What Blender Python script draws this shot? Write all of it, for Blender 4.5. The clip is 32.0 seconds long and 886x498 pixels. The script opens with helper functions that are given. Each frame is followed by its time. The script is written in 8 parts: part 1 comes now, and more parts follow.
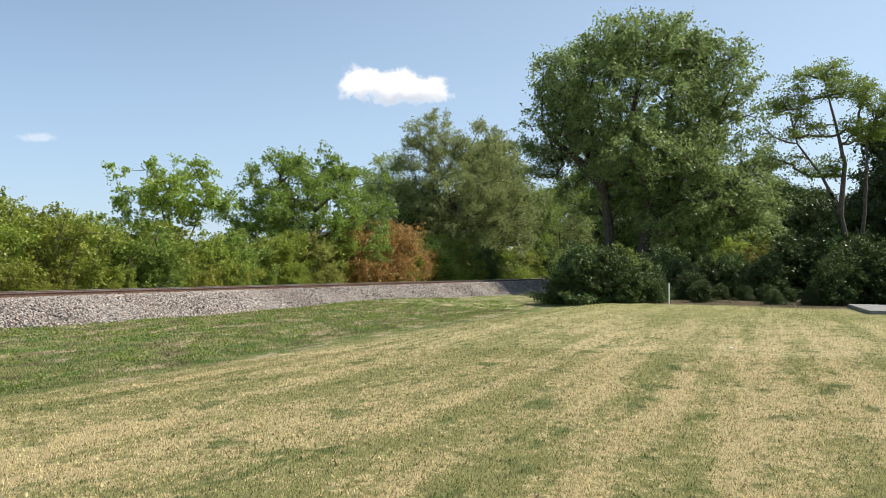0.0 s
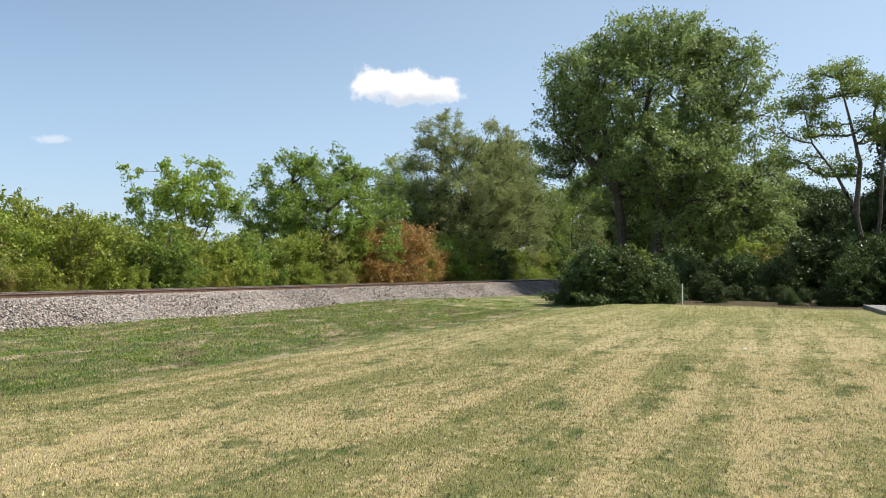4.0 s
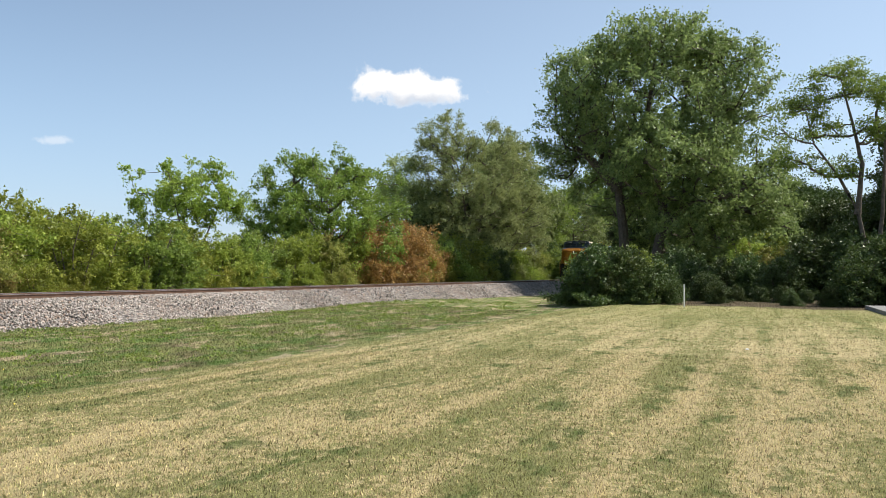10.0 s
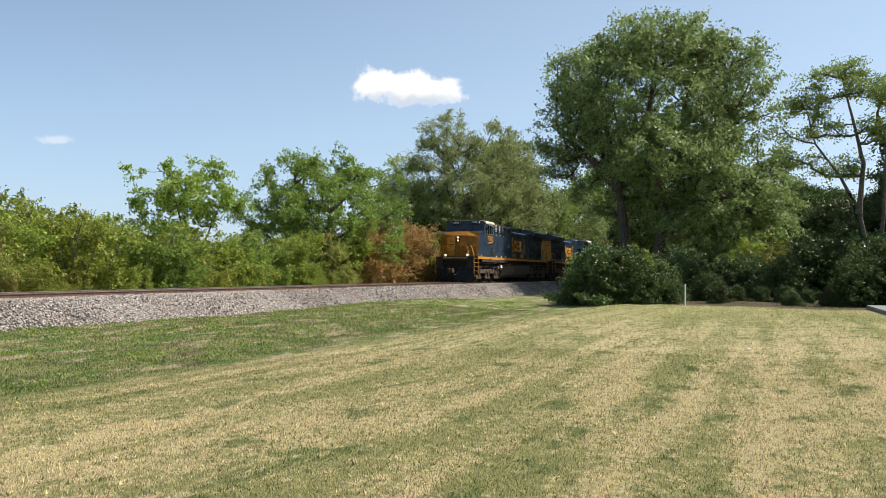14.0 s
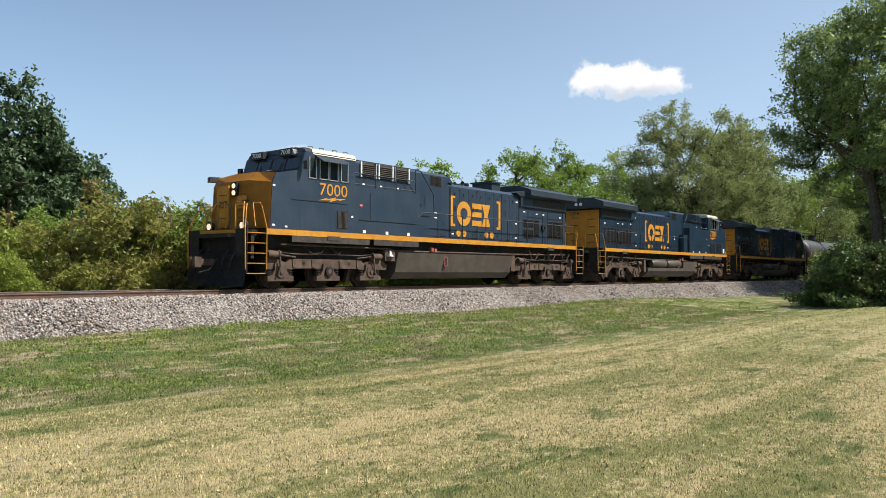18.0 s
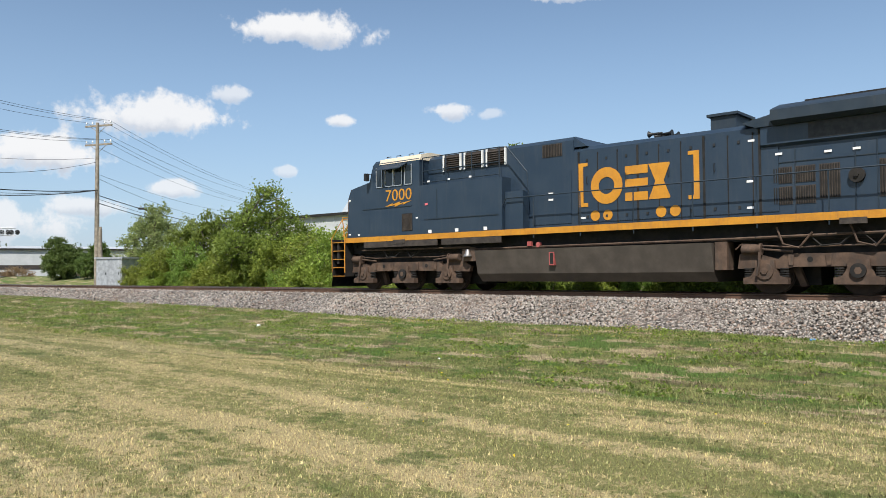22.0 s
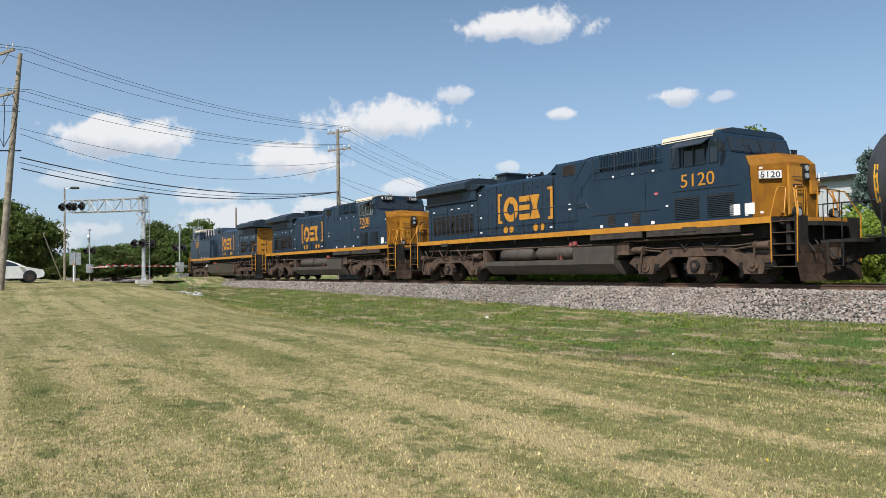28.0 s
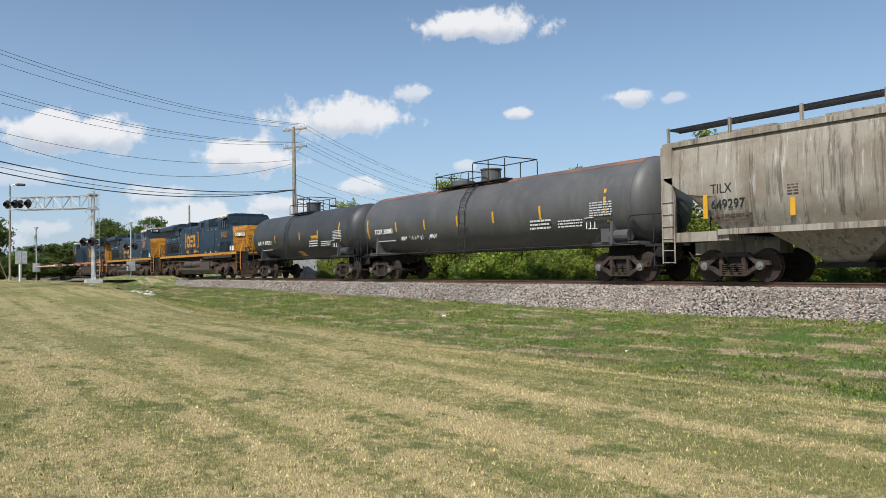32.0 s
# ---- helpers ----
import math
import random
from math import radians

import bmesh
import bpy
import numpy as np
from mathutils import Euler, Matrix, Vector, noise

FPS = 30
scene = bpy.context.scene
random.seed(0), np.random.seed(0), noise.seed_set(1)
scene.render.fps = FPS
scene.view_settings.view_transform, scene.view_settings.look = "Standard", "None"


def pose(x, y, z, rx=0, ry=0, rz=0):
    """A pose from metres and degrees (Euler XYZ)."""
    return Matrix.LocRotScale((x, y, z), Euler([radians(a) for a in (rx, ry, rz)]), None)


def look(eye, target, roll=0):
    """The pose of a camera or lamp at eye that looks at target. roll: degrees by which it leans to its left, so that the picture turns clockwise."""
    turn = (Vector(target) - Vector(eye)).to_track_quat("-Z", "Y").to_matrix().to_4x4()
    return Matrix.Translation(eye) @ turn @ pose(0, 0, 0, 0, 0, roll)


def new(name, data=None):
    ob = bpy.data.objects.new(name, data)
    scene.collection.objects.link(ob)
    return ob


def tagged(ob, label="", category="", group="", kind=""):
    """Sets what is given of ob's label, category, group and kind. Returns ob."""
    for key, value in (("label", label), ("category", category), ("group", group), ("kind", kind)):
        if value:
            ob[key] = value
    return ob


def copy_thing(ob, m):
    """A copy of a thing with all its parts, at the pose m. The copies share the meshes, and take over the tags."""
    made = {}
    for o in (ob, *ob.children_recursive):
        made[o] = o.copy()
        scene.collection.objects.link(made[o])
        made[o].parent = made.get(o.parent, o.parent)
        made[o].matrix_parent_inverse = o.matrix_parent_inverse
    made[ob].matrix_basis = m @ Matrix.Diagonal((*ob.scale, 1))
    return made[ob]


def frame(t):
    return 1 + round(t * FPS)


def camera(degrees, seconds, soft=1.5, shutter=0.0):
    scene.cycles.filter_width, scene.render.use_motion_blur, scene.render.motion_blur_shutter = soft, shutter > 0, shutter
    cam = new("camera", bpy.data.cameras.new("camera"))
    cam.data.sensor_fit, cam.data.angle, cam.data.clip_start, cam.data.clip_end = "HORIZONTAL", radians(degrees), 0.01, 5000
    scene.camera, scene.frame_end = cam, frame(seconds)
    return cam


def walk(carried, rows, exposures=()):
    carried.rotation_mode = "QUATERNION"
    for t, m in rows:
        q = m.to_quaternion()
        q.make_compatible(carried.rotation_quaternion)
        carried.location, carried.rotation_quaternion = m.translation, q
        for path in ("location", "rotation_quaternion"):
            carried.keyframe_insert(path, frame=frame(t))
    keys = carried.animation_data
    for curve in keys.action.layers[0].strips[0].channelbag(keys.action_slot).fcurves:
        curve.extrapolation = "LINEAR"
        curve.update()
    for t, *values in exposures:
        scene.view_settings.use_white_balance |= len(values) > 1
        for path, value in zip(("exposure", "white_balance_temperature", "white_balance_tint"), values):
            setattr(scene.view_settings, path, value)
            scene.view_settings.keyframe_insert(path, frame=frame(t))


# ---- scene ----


def cam_pose(x, y, z, heading, tilt, roll):
    """heading: degrees clockwise from +y; tilt: upwards; roll: degrees."""
    return pose(x, y, z, 90 + tilt, 0, -heading) @ pose(0, 0, 0, 0, 0, roll)


cam = camera(59.79, 32.0, soft=0.8, shutter=0.0)
walk(cam, [
    (0, cam_pose(0.440, -0.314, 1.524, 68.518, 1.784, 0.060)),
    (3, cam_pose(0.444, -0.303, 1.524, 67.848, 1.819, 0.052)),
    (6, cam_pose(0.448, -0.295, 1.519, 67.407, 1.828, 0.048)),
    (9, cam_pose(0.457, -0.303, 1.521, 67.466, 1.873, 0.050)),
    (12, cam_pose(0.448, -0.294, 1.510, 67.605, 1.872, 0.039)),
    (14.5, cam_pose(0.452, -0.281, 1.508, 67.439, 1.865, 0.085)),
    (16.5, cam_pose(0.408, -0.227, 1.513, 66.798, 1.853, 0.276)),
    (17, cam_pose(0.375, -0.180, 1.508, 65.030, 1.841, 0.308)),
    (17.5, cam_pose(0.319, -0.120, 1.514, 59.567, 1.722, 0.326)),
    (18, cam_pose(0.315, -0.055, 1.519, 51.438, 1.649, 0.246)),
    (18.5, cam_pose(0.348, 0.030, 1.513, 41.715, 1.638, 0.096)),
    (19, cam_pose(0.354, 0.086, 1.509, 30.341, 1.733, -0.042)),
    (19.5, cam_pose(0.328, 0.122, 1.502, 18.196, 1.798, -0.112)),
    (20, cam_pose(0.212, 0.151, 1.504, 6.636, 1.776, 0.036)),
    (20.5, cam_pose(0.048, 0.140, 1.522, -4.260, 1.721, 0.055)),
    (21, cam_pose(-0.102, 0.130, 1.520, -15.853, 1.701, -0.064)),
    (21.5, cam_pose(-0.183, 0.115, 1.517, -29.040, 1.687, -0.415)),
    (22, cam_pose(-0.207, 0.214, 1.503, -41.839, 1.797, -0.446)),
    (22.5, cam_pose(-0.261, 0.185, 1.508, -51.240, 1.891, -0.449)),
    (23, cam_pose(-0.285, 0.165, 1.497, -54.770, 1.903, -0.474)),
    (23.5, cam_pose(-0.306, 0.136, 1.493, -56.162, 1.874, -0.557)),
    (24, cam_pose(-0.308, 0.134, 1.491, -57.365, 1.768, -0.691)),
    (24.5, cam_pose(-0.313, 0.139, 1.484, -58.120, 1.774, -0.717)),
    (25, cam_pose(-0.310, 0.132, 1.479, -58.561, 1.775, -0.653)),
    (25.5, cam_pose(-0.301, 0.118, 1.468, -58.696, 1.776, -0.580)),
    (27.5, cam_pose(-0.287, 0.164, 1.490, -58.553, 1.553, -0.818)),
    (28, cam_pose(-0.293, 0.166, 1.489, -58.292, 1.501, -0.842)),
    (28.5, cam_pose(-0.288, 0.155, 1.488, -58.025, 1.480, -0.816)),
    (29, cam_pose(-0.274, 0.144, 1.487, -57.731, 1.473, -0.818)),
    (29.5, cam_pose(-0.268, 0.152, 1.490, -57.340, 1.429, -0.862)),
    (30, cam_pose(-0.261, 0.156, 1.483, -56.850, 1.403, -0.760)),
    (30.5, cam_pose(-0.267, 0.167, 1.481, -56.416, 1.386, -0.787)),
    (31, cam_pose(-0.280, 0.176, 1.486, -56.021, 1.365, -0.840)),
    (31.5, cam_pose(-0.276, 0.170, 1.479, -55.567, 1.406, -0.851)),
    (32, cam_pose(-0.267, 0.163, 1.485, -55.112, 1.352, -0.916)),
], exposures=[(0, .51, 6500, 10), (16.5, .51, 6500, 10), (18.5, .45, 6380, 10), (20.5, .40, 6330, 10), (22, .25, 6300, 10), (23, .14, 6230, 10), (32, .14, 6230, 10)])

# ---- light ----
SUN_AZ, SUN_EL = radians(150), radians(50)      # clockwise from +y, height
to_sun = Vector((math.sin(SUN_AZ) * math.cos(SUN_EL), math.cos(SUN_AZ) * math.cos(SUN_EL), math.sin(SUN_EL)))
sun_data = bpy.data.lights.new("sun", "SUN")
sun_data.energy, sun_data.angle, sun_data.color = 5.0, radians(0.6), (1.0, 0.95, 0.86)
sun = new("sun", sun_data)
sun.matrix_world = look((0, 0, 60), Vector((0, 0, 60)) - to_sun)


def math_node(t, op, a, b=None, clamp=False):
    n = t.nodes.new("ShaderNodeMath")
    n.operation, n.use_clamp = op, clamp
    for k, v in enumerate((a, b)):
        if v is None:
            continue
        if isinstance(v, (int, float)):
            n.inputs[k].default_value = v
        else:
            t.links.new(v, n.inputs[k])
    return n.outputs[0]


def mix_col(t, fac, a, b, blend="MIX"):
    n = t.nodes.new("ShaderNodeMix")
    n.data_type, n.blend_type, n.clamp_factor = "RGBA", blend, True
    for sock, v in ((n.inputs[0], fac), (n.inputs[6], a), (n.inputs[7], b)):
        if isinstance(v, (int, float)):
            sock.default_value = v
        elif isinstance(v, (tuple, list)):
            sock.default_value = (*v[:3], 1)
        else:
            t.links.new(v, sock)
    return n.outputs[2]


def noise_tex(t, vec, scale, detail=3.0, rough=0.55, stretch=None):
    n = t.nodes.new("ShaderNodeTexNoise")
    n.inputs["Scale"].default_value, n.inputs["Detail"].default_value, n.inputs["Roughness"].default_value = scale, detail, rough
    if stretch:
        m = t.nodes.new("ShaderNodeMapping")
        m.inputs["Scale"].default_value = stretch
        t.links.new(vec, m.inputs["Vector"])
        vec = m.outputs[0]
    t.links.new(vec, n.inputs["Vector"])
    return n.outputs["Fac"]


def ramp(t, fac, lo, hi):
    n = t.nodes.new("ShaderNodeMapRange")
    n.inputs["From Min"].default_value, n.inputs["From Max"].default_value = lo, hi
    n.interpolation_type = "SMOOTHSTEP"
    t.links.new(fac, n.inputs["Value"])
    return n.outputs[0]


# sky with fair-weather clouds: heading, height, half width, half height (degrees), density
CLOUDS = [
    (64.5, 13.7, 3.67, 1.04, 1.0), (40.6, 8.8, 1.08, .31, .35), (15.3, 14.0, 1.78, 1.0, 1.0), (12.2, 14.3, .95, .34, .45),
    (-9.4, 10.4, 2.39, .85, .7), (-15.4, 7.8, 1.47, .46, .85), (-21.6, 9.4, 1.54, .39, .6), (-31.0, 20.1, 4.25, .62, .9),
    (-52.7, 17.5, 4.17, .93, 1.0), (-57.2, 12.8, 1.24, .50, .7), (-49.4, 11.2, .85, .42, .9), (-41.0, 12.0, 1.62, .58, .85),
    (-38.2, 11.7, .93, .35, .5), (-62.7, 11.0, 4.63, 1.24, .95), (-69.5, 8.1, 3.40, 1.24, 1.0), (-80.4, 9.4, 4.56, 1.08, 1.0),
    (-66.9, 4.8, 2.24, .62, .8), (-61.2, 6.1, 1.62, .54, .8), (-73.3, 3.6, 5.02, 1.31, .8), (-75.6, 5.4, 2.70, .62, .7),
    (-53.3, 7.5, .77, .35, .6), (-83.7, 6.4, 2.32, .54, .5), (-85.8, 2.4, 2.32, .77, .5), (-82.5, 3.0, 1.93, .54, .5),
]
world = bpy.data.worlds.new("sky")
scene.world = world
world.use_nodes = True
wt = world.node_tree
wt.nodes.clear()
sky = wt.nodes.new("ShaderNodeTexSky")
sky.sky_type, sky.sun_disc, sky.sun_elevation, sky.sun_rotation = "NISHITA", False, SUN_EL, SUN_AZ
sky.air_density, sky.dust_density, sky.ozone_density = 1.15, 0.7, 1.6
coord = wt.nodes.new("ShaderNodeTexCoord").outputs["Generated"]
warp_a = noise_tex(wt, coord, 34, 9, .62)
warp_b = noise_tex(wt, coord, 13, 4, .6)
warp = math_node(wt, "ADD", math_node(wt, "MULTIPLY", math_node(wt, "SUBTRACT", warp_a, .5), 2.0), math_node(wt, "MULTIPLY", math_node(wt, "SUBTRACT", warp_b, .5), 1.6))
mask = shade = None
for heading, height, wide, high, dense in CLOUDS:
    m = wt.nodes.new("ShaderNodeMapping")
    m.vector_type = "TEXTURE"
    m.inputs["Rotation"].default_value = (radians(height), 0, -radians(heading))
    wt.links.new(coord, m.inputs["Vector"])
    s2 = wt.nodes.new("ShaderNodeVectorMath")
    s2.operation = "MULTIPLY"
    s2.inputs[1].default_value = (.86 / radians(wide), 0, .8 / radians(high))
    wt.links.new(m.outputs[0], s2.inputs[0])
    ln = wt.nodes.new("ShaderNodeVectorMath")
    ln.operation = "LENGTH"
    wt.links.new(s2.outputs[0], ln.inputs[0])
    sep = wt.nodes.new("ShaderNodeSeparateXYZ")
    wt.links.new(m.outputs[0], sep.inputs[0])
    front = math_node(wt, "GREATER_THAN", sep.outputs[1], 0.0)
    body = math_node(wt, "SUBTRACT", 1.0, math_node(wt, "ADD", ln.outputs["Value"], warp))
    body = math_node(wt, "MULTIPLY", math_node(wt, "MULTIPLY", ramp(wt, body, -.08, .42), dense), front)
    under = math_node(wt, "MULTIPLY", math_node(wt, "ADD", math_node(wt, "MULTIPLY", sep.outputs[2], -1 / radians(high)), math_node(wt, "MULTIPLY", math_node(wt, "SUBTRACT", warp_a, .5), 1.6)), body)
    mask = body if mask is None else math_node(wt, "MAXIMUM", mask, body)
    shade = under if shade is None else math_node(wt, "MAXIMUM", shade, under)
white = mix_col(wt, ramp(wt, shade, .0, 1.0), (8.3, 8.2, 8.1), (5.0, 5.4, 6.1))
sep = wt.nodes.new("ShaderNodeSeparateXYZ")
wt.links.new(coord, sep.inputs[0])
haze = math_node(wt, "MULTIPLY", math_node(wt, "SUBTRACT", 1.0, ramp(wt, sep.outputs[2], -.02, .42)), .5)
air = mix_col(wt, haze, sky.outputs[0], (3.5, 5.3, 8.2))
toward = wt.nodes.new("ShaderNodeVectorMath")
toward.operation = "DOT_PRODUCT"
toward.inputs[1].default_value = (math.sin(SUN_AZ), math.cos(SUN_AZ), 0)
wt.links.new(coord, toward.inputs[0])
air = mix_col(wt, math_node(wt, "MULTIPLY", ramp(wt, toward.outputs["Value"], -.95, .75), .27), air, (6.0, 7.0, 8.0))
bg = wt.nodes.new("ShaderNodeBackground")
bg.inputs["Strength"].default_value = 0.095
wt.links.new(mix_col(wt, mask, air, white), bg.inputs["Color"])
wt.links.new(bg.outputs[0], wt.nodes.new("ShaderNodeOutputWorld").inputs[0])

# ---- materials ----
def begin(name):
    m = bpy.data.materials.new(name)
    m.use_nodes = True
    t = m.node_tree
    return m, t, t.nodes["Principled BSDF"], t.nodes.new("ShaderNodeTexCoord").outputs["Object"]


def bump(t, bsdf, height, strength=.3, dist=.01):
    b = t.nodes.new("ShaderNodeBump")
    b.inputs["Strength"].default_value, b.inputs["Distance"].default_value = strength, dist
    t.links.new(height, b.inputs["Height"])
    t.links.new(b.outputs[0], bsdf.inputs["Normal"])


def surf(name, c1, c2, scale=3, rough=.6, metal=0.0, relief=.15, fine=40, streak=None, streak_scale=(6, 6, .5), streak_amount=.5, spec=.4):
    """A worn surface: two base colours mixed by coarse noise, fine grain, optional run-down streaks of a third colour."""
    m, t, b, co = begin(name)
    n1, n2 = noise_tex(t, co, scale, 5, .6), noise_tex(t, co, fine, 3)
    col = mix_col(t, ramp(t, n1, .35, .68), c1, c2)
    if streak:
        ns = noise_tex(t, co, 1.6, 5, .65, streak_scale)
        col = mix_col(t, math_node(t, "MULTIPLY", ramp(t, ns, .48, .72), streak_amount), col, streak)
    grain = math_node(t, "ADD", .82, math_node(t, "MULTIPLY", n2, .36))
    hs = t.nodes.new("ShaderNodeHueSaturation")
    t.links.new(col, hs.inputs["Color"])
    t.links.new(grain, hs.inputs["Value"])
    t.links.new(hs.outputs[0], b.inputs["Base Color"])
    t.links.new(math_node(t, "ADD", rough - .1, math_node(t, "MULTIPLY", n1, .2)), b.inputs["Roughness"])
    b.inputs["Metallic"].default_value = metal
    b.inputs["Specular IOR Level"].default_value = spec
    bump(t, b, n2, relief, .004)
    return m


def leaf_mat(name, c1, c2, c3, thru=.42):
    """Leaves: colour varies leaf by leaf and in larger patches; light comes through them."""
    m, t, b, co = begin(name)
    geo = t.nodes.new("ShaderNodeNewGeometry")
    info = t.nodes.new("ShaderNodeObjectInfo")
    patch = noise_tex(t, co, .55, 3)
    col = mix_col(t, geo.outputs["Random Per Island"], c1, c2)
    col = mix_col(t, math_node(t, "MULTIPLY", ramp(t, patch, .48, .68), .8), col, c3)
    hs = t.nodes.new("ShaderNodeHueSaturation")
    t.links.new(col, hs.inputs["Color"])
    t.links.new(math_node(t, "ADD", .8, math_node(t, "MULTIPLY", info.outputs["Random"], .4)), hs.inputs["Value"])
    t.links.new(math_node(t, "ADD", .485, math_node(t, "MULTIPLY", info.outputs["Random"], .03)), hs.inputs["Hue"])
    t.links.new(hs.outputs[0], b.inputs["Base Color"])
    b.inputs["Roughness"].default_value = .45
    b.inputs["Specular IOR Level"].default_value = .27
    tr = t.nodes.new("ShaderNodeBsdfTranslucent")
    t.links.new(hs.outputs[0], tr.inputs["Color"])
    mx = t.nodes.new("ShaderNodeMixShader")
    mx.inputs[0].default_value = thru
    t.links.new(b.outputs[0], mx.inputs[1])
    t.links.new(tr.outputs[0], mx.inputs[2])
    t.links.new(mx.outputs[0], t.nodes["Material Output"].inputs["Surface"])
    return m


def ground_colour(t, co, blade=None):
    """Mown lawn, half dry, with mowing streaks along the track; rank weeds and bare patches on the railway's bank.

    blade: a random number for each blade of grass, which makes single blades drier or greener than the ground round them.
    """
    sp = t.nodes.new("ShaderNodeSeparateXYZ")
    t.links.new(co, sp.inputs[0])
    x, y = sp.outputs[0], sp.outputs[1]
    big, mid, small = noise_tex(t, co, .16, 3), noise_tex(t, co, 1.15, 4, .62), noise_tex(t, co, 6.5, 4, .68)
    speck = noise_tex(t, co, 17, 3, .7)
    streak = noise_tex(t, co, 1.0, 3, .6, (.09, 1.5, 1))
    straw, dull, green = (.60, .485, .255), (.285, .275, .105), (.100, .150, .036)
    odd = math_node(t, "SUBTRACT", blade, .5) if blade is not None else math_node(t, "SUBTRACT", noise_tex(t, co, 60, 2, .7), .5)
    # wheel lanes of the mower
    lane = math_node(t, "SINE", math_node(t, "ADD", math_node(t, "MULTIPLY", math_node(t, "ADD", y, math_node(t, "MULTIPLY", x, .035)), 5.2), math_node(t, "MULTIPLY", big, 5.0)))
    dry = math_node(t, "ADD", math_node(t, "ADD", math_node(t, "MULTIPLY", mid, .44), math_node(t, "MULTIPLY", small, .80)), math_node(t, "MULTIPLY", speck, .56))
    dry = math_node(t, "ADD", dry, math_node(t, "MULTIPLY", lane, .042))
    dry = math_node(t, "ADD", dry, math_node(t, "MULTIPLY", math_node(t, "SUBTRACT", streak, .5), .85))
    dry = math_node(t, "ADD", dry, math_node(t, "MULTIPLY", math_node(t, "SUBTRACT", big, .5), .5))
    dry = math_node(t, "ADD", dry, math_node(t, "MULTIPLY", odd, .34))
    lawn = mix_col(t, ramp(t, dry, .81, 1.0), dull, straw)
    tuft = math_node(t, "ADD", noise_tex(t, co, 1.15, 5, .66, (.8, 1.5, 1)), math_node(t, "MULTIPLY", odd, .10))
    lawn = mix_col(t, math_node(t, "MULTIPLY", ramp(t, tuft, .56, .64), .72), lawn, green)
    lawn = mix_col(t, math_node(t, "MULTIPLY", ramp(t, math_node(t, "MULTIPLY", x, -1), 6.0, 24.0), .3), lawn, (.205, .205, .080))
    far = ramp(t, x, 14.0, 36.0)
    lawn = mix_col(t, math_node(t, "MULTIPLY", far, .5), lawn, (.285, .30, .10))
    # dark brown litter towards the wood, with the wood's shadow put into its colour
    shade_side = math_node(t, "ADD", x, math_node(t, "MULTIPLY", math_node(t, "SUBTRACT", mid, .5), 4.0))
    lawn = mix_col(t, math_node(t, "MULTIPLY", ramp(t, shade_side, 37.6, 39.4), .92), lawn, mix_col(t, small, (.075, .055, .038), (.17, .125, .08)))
    # rank strip
    weed = mix_col(t, ramp(t, math_node(t, "ADD", math_node(t, "ADD", math_node(t, "MULTIPLY", mid, .5), math_node(t, "MULTIPLY", small, .5)), math_node(t, "MULTIPLY", odd, .16)), .40, .60), (.115, .165, .042), (.300, .285, .112))
    lush = noise_tex(t, co, .7, 4, .6, (.6, 1.3, 1))
    weed = mix_col(t, math_node(t, "MULTIPLY", ramp(t, lush, .54, .60), .8), weed, (.115, .195, .042))
    bare = math_node(t, "ADD", noise_tex(t, co, 1.0, 5, .68, (.5, 1.4, 1)), math_node(t, "MULTIPLY", odd, .05))
    weed = mix_col(t, math_node(t, "MULTIPLY", ramp(t, bare, .535, .59), .9), weed, (.48, .385, .24))
    dark = noise_tex(t, co, 1.3, 5, .65, (.6, 1.2, 1))
    weed = mix_col(t, math_node(t, "MULTIPLY", ramp(t, dark, .54, .61), .6), weed, (.165, .125, .075))
    edge = math_node(t, "ADD", math_node(t, "ADD", y, math_node(t, "MULTIPLY", math_node(t, "SUBTRACT", mid, .5), 1.6)), math_node(t, "MULTIPLY", x, .04))
    return mix_col(t, ramp(t, edge, 9.1, 9.6), lawn, weed), small, mid


def ground_mat():
    m, t, b, co = begin("ground_grass")
    col, small, mid = ground_colour(t, co)
    fine = noise_tex(t, co, 46, 3, .75)
    hs = t.nodes.new("ShaderNodeHueSaturation")
    t.links.new(col, hs.inputs["Color"])
    t.links.new(math_node(t, "ADD", .25, math_node(t, "MULTIPLY", fine, 1.3)), hs.inputs["Value"])
    t.links.new(hs.outputs[0], b.inputs["Base Color"])
    b.inputs["Roughness"].default_value, b.inputs["Specular IOR Level"].default_value = .9, .15
    bump(t, b, math_node(t, "ADD", fine, small), 1.0, .06)
    return m


def blade_mat():
    m, t, b, co = begin("grass_blades")
    geo = t.nodes.new("ShaderNodeNewGeometry")
    one = geo.outputs["Random Per Island"]
    col, small, mid = ground_colour(t, co, one)
    hs = t.nodes.new("ShaderNodeHueSaturation")
    t.links.new(col, hs.inputs["Color"])
    other = math_node(t, "FRACT", math_node(t, "MULTIPLY", one, 17.0))
    t.links.new(math_node(t, "ADD", .5, math_node(t, "MULTIPLY", other, 1.05)), hs.inputs["Value"])
    t.links.new(math_node(t, "ADD", .48, math_node(t, "MULTIPLY", other, .035)), hs.inputs["Hue"])
    t.links.new(hs.outputs[0], b.inputs["Base Color"])
    b.inputs["Roughness"].default_value, b.inputs["Specular IOR Level"].default_value = .7, .25
    tr = t.nodes.new("ShaderNodeBsdfTranslucent")
    t.links.new(hs.outputs[0], tr.inputs["Color"])
    mx = t.nodes.new("ShaderNodeMixShader")
    mx.inputs[0].default_value = .3
    t.links.new(b.outputs[0], mx.inputs[1])
    t.links.new(tr.outputs[0], mx.inputs[2])
    t.links.new(mx.outputs[0], t.nodes["Material Output"].inputs["Surface"])
    return m


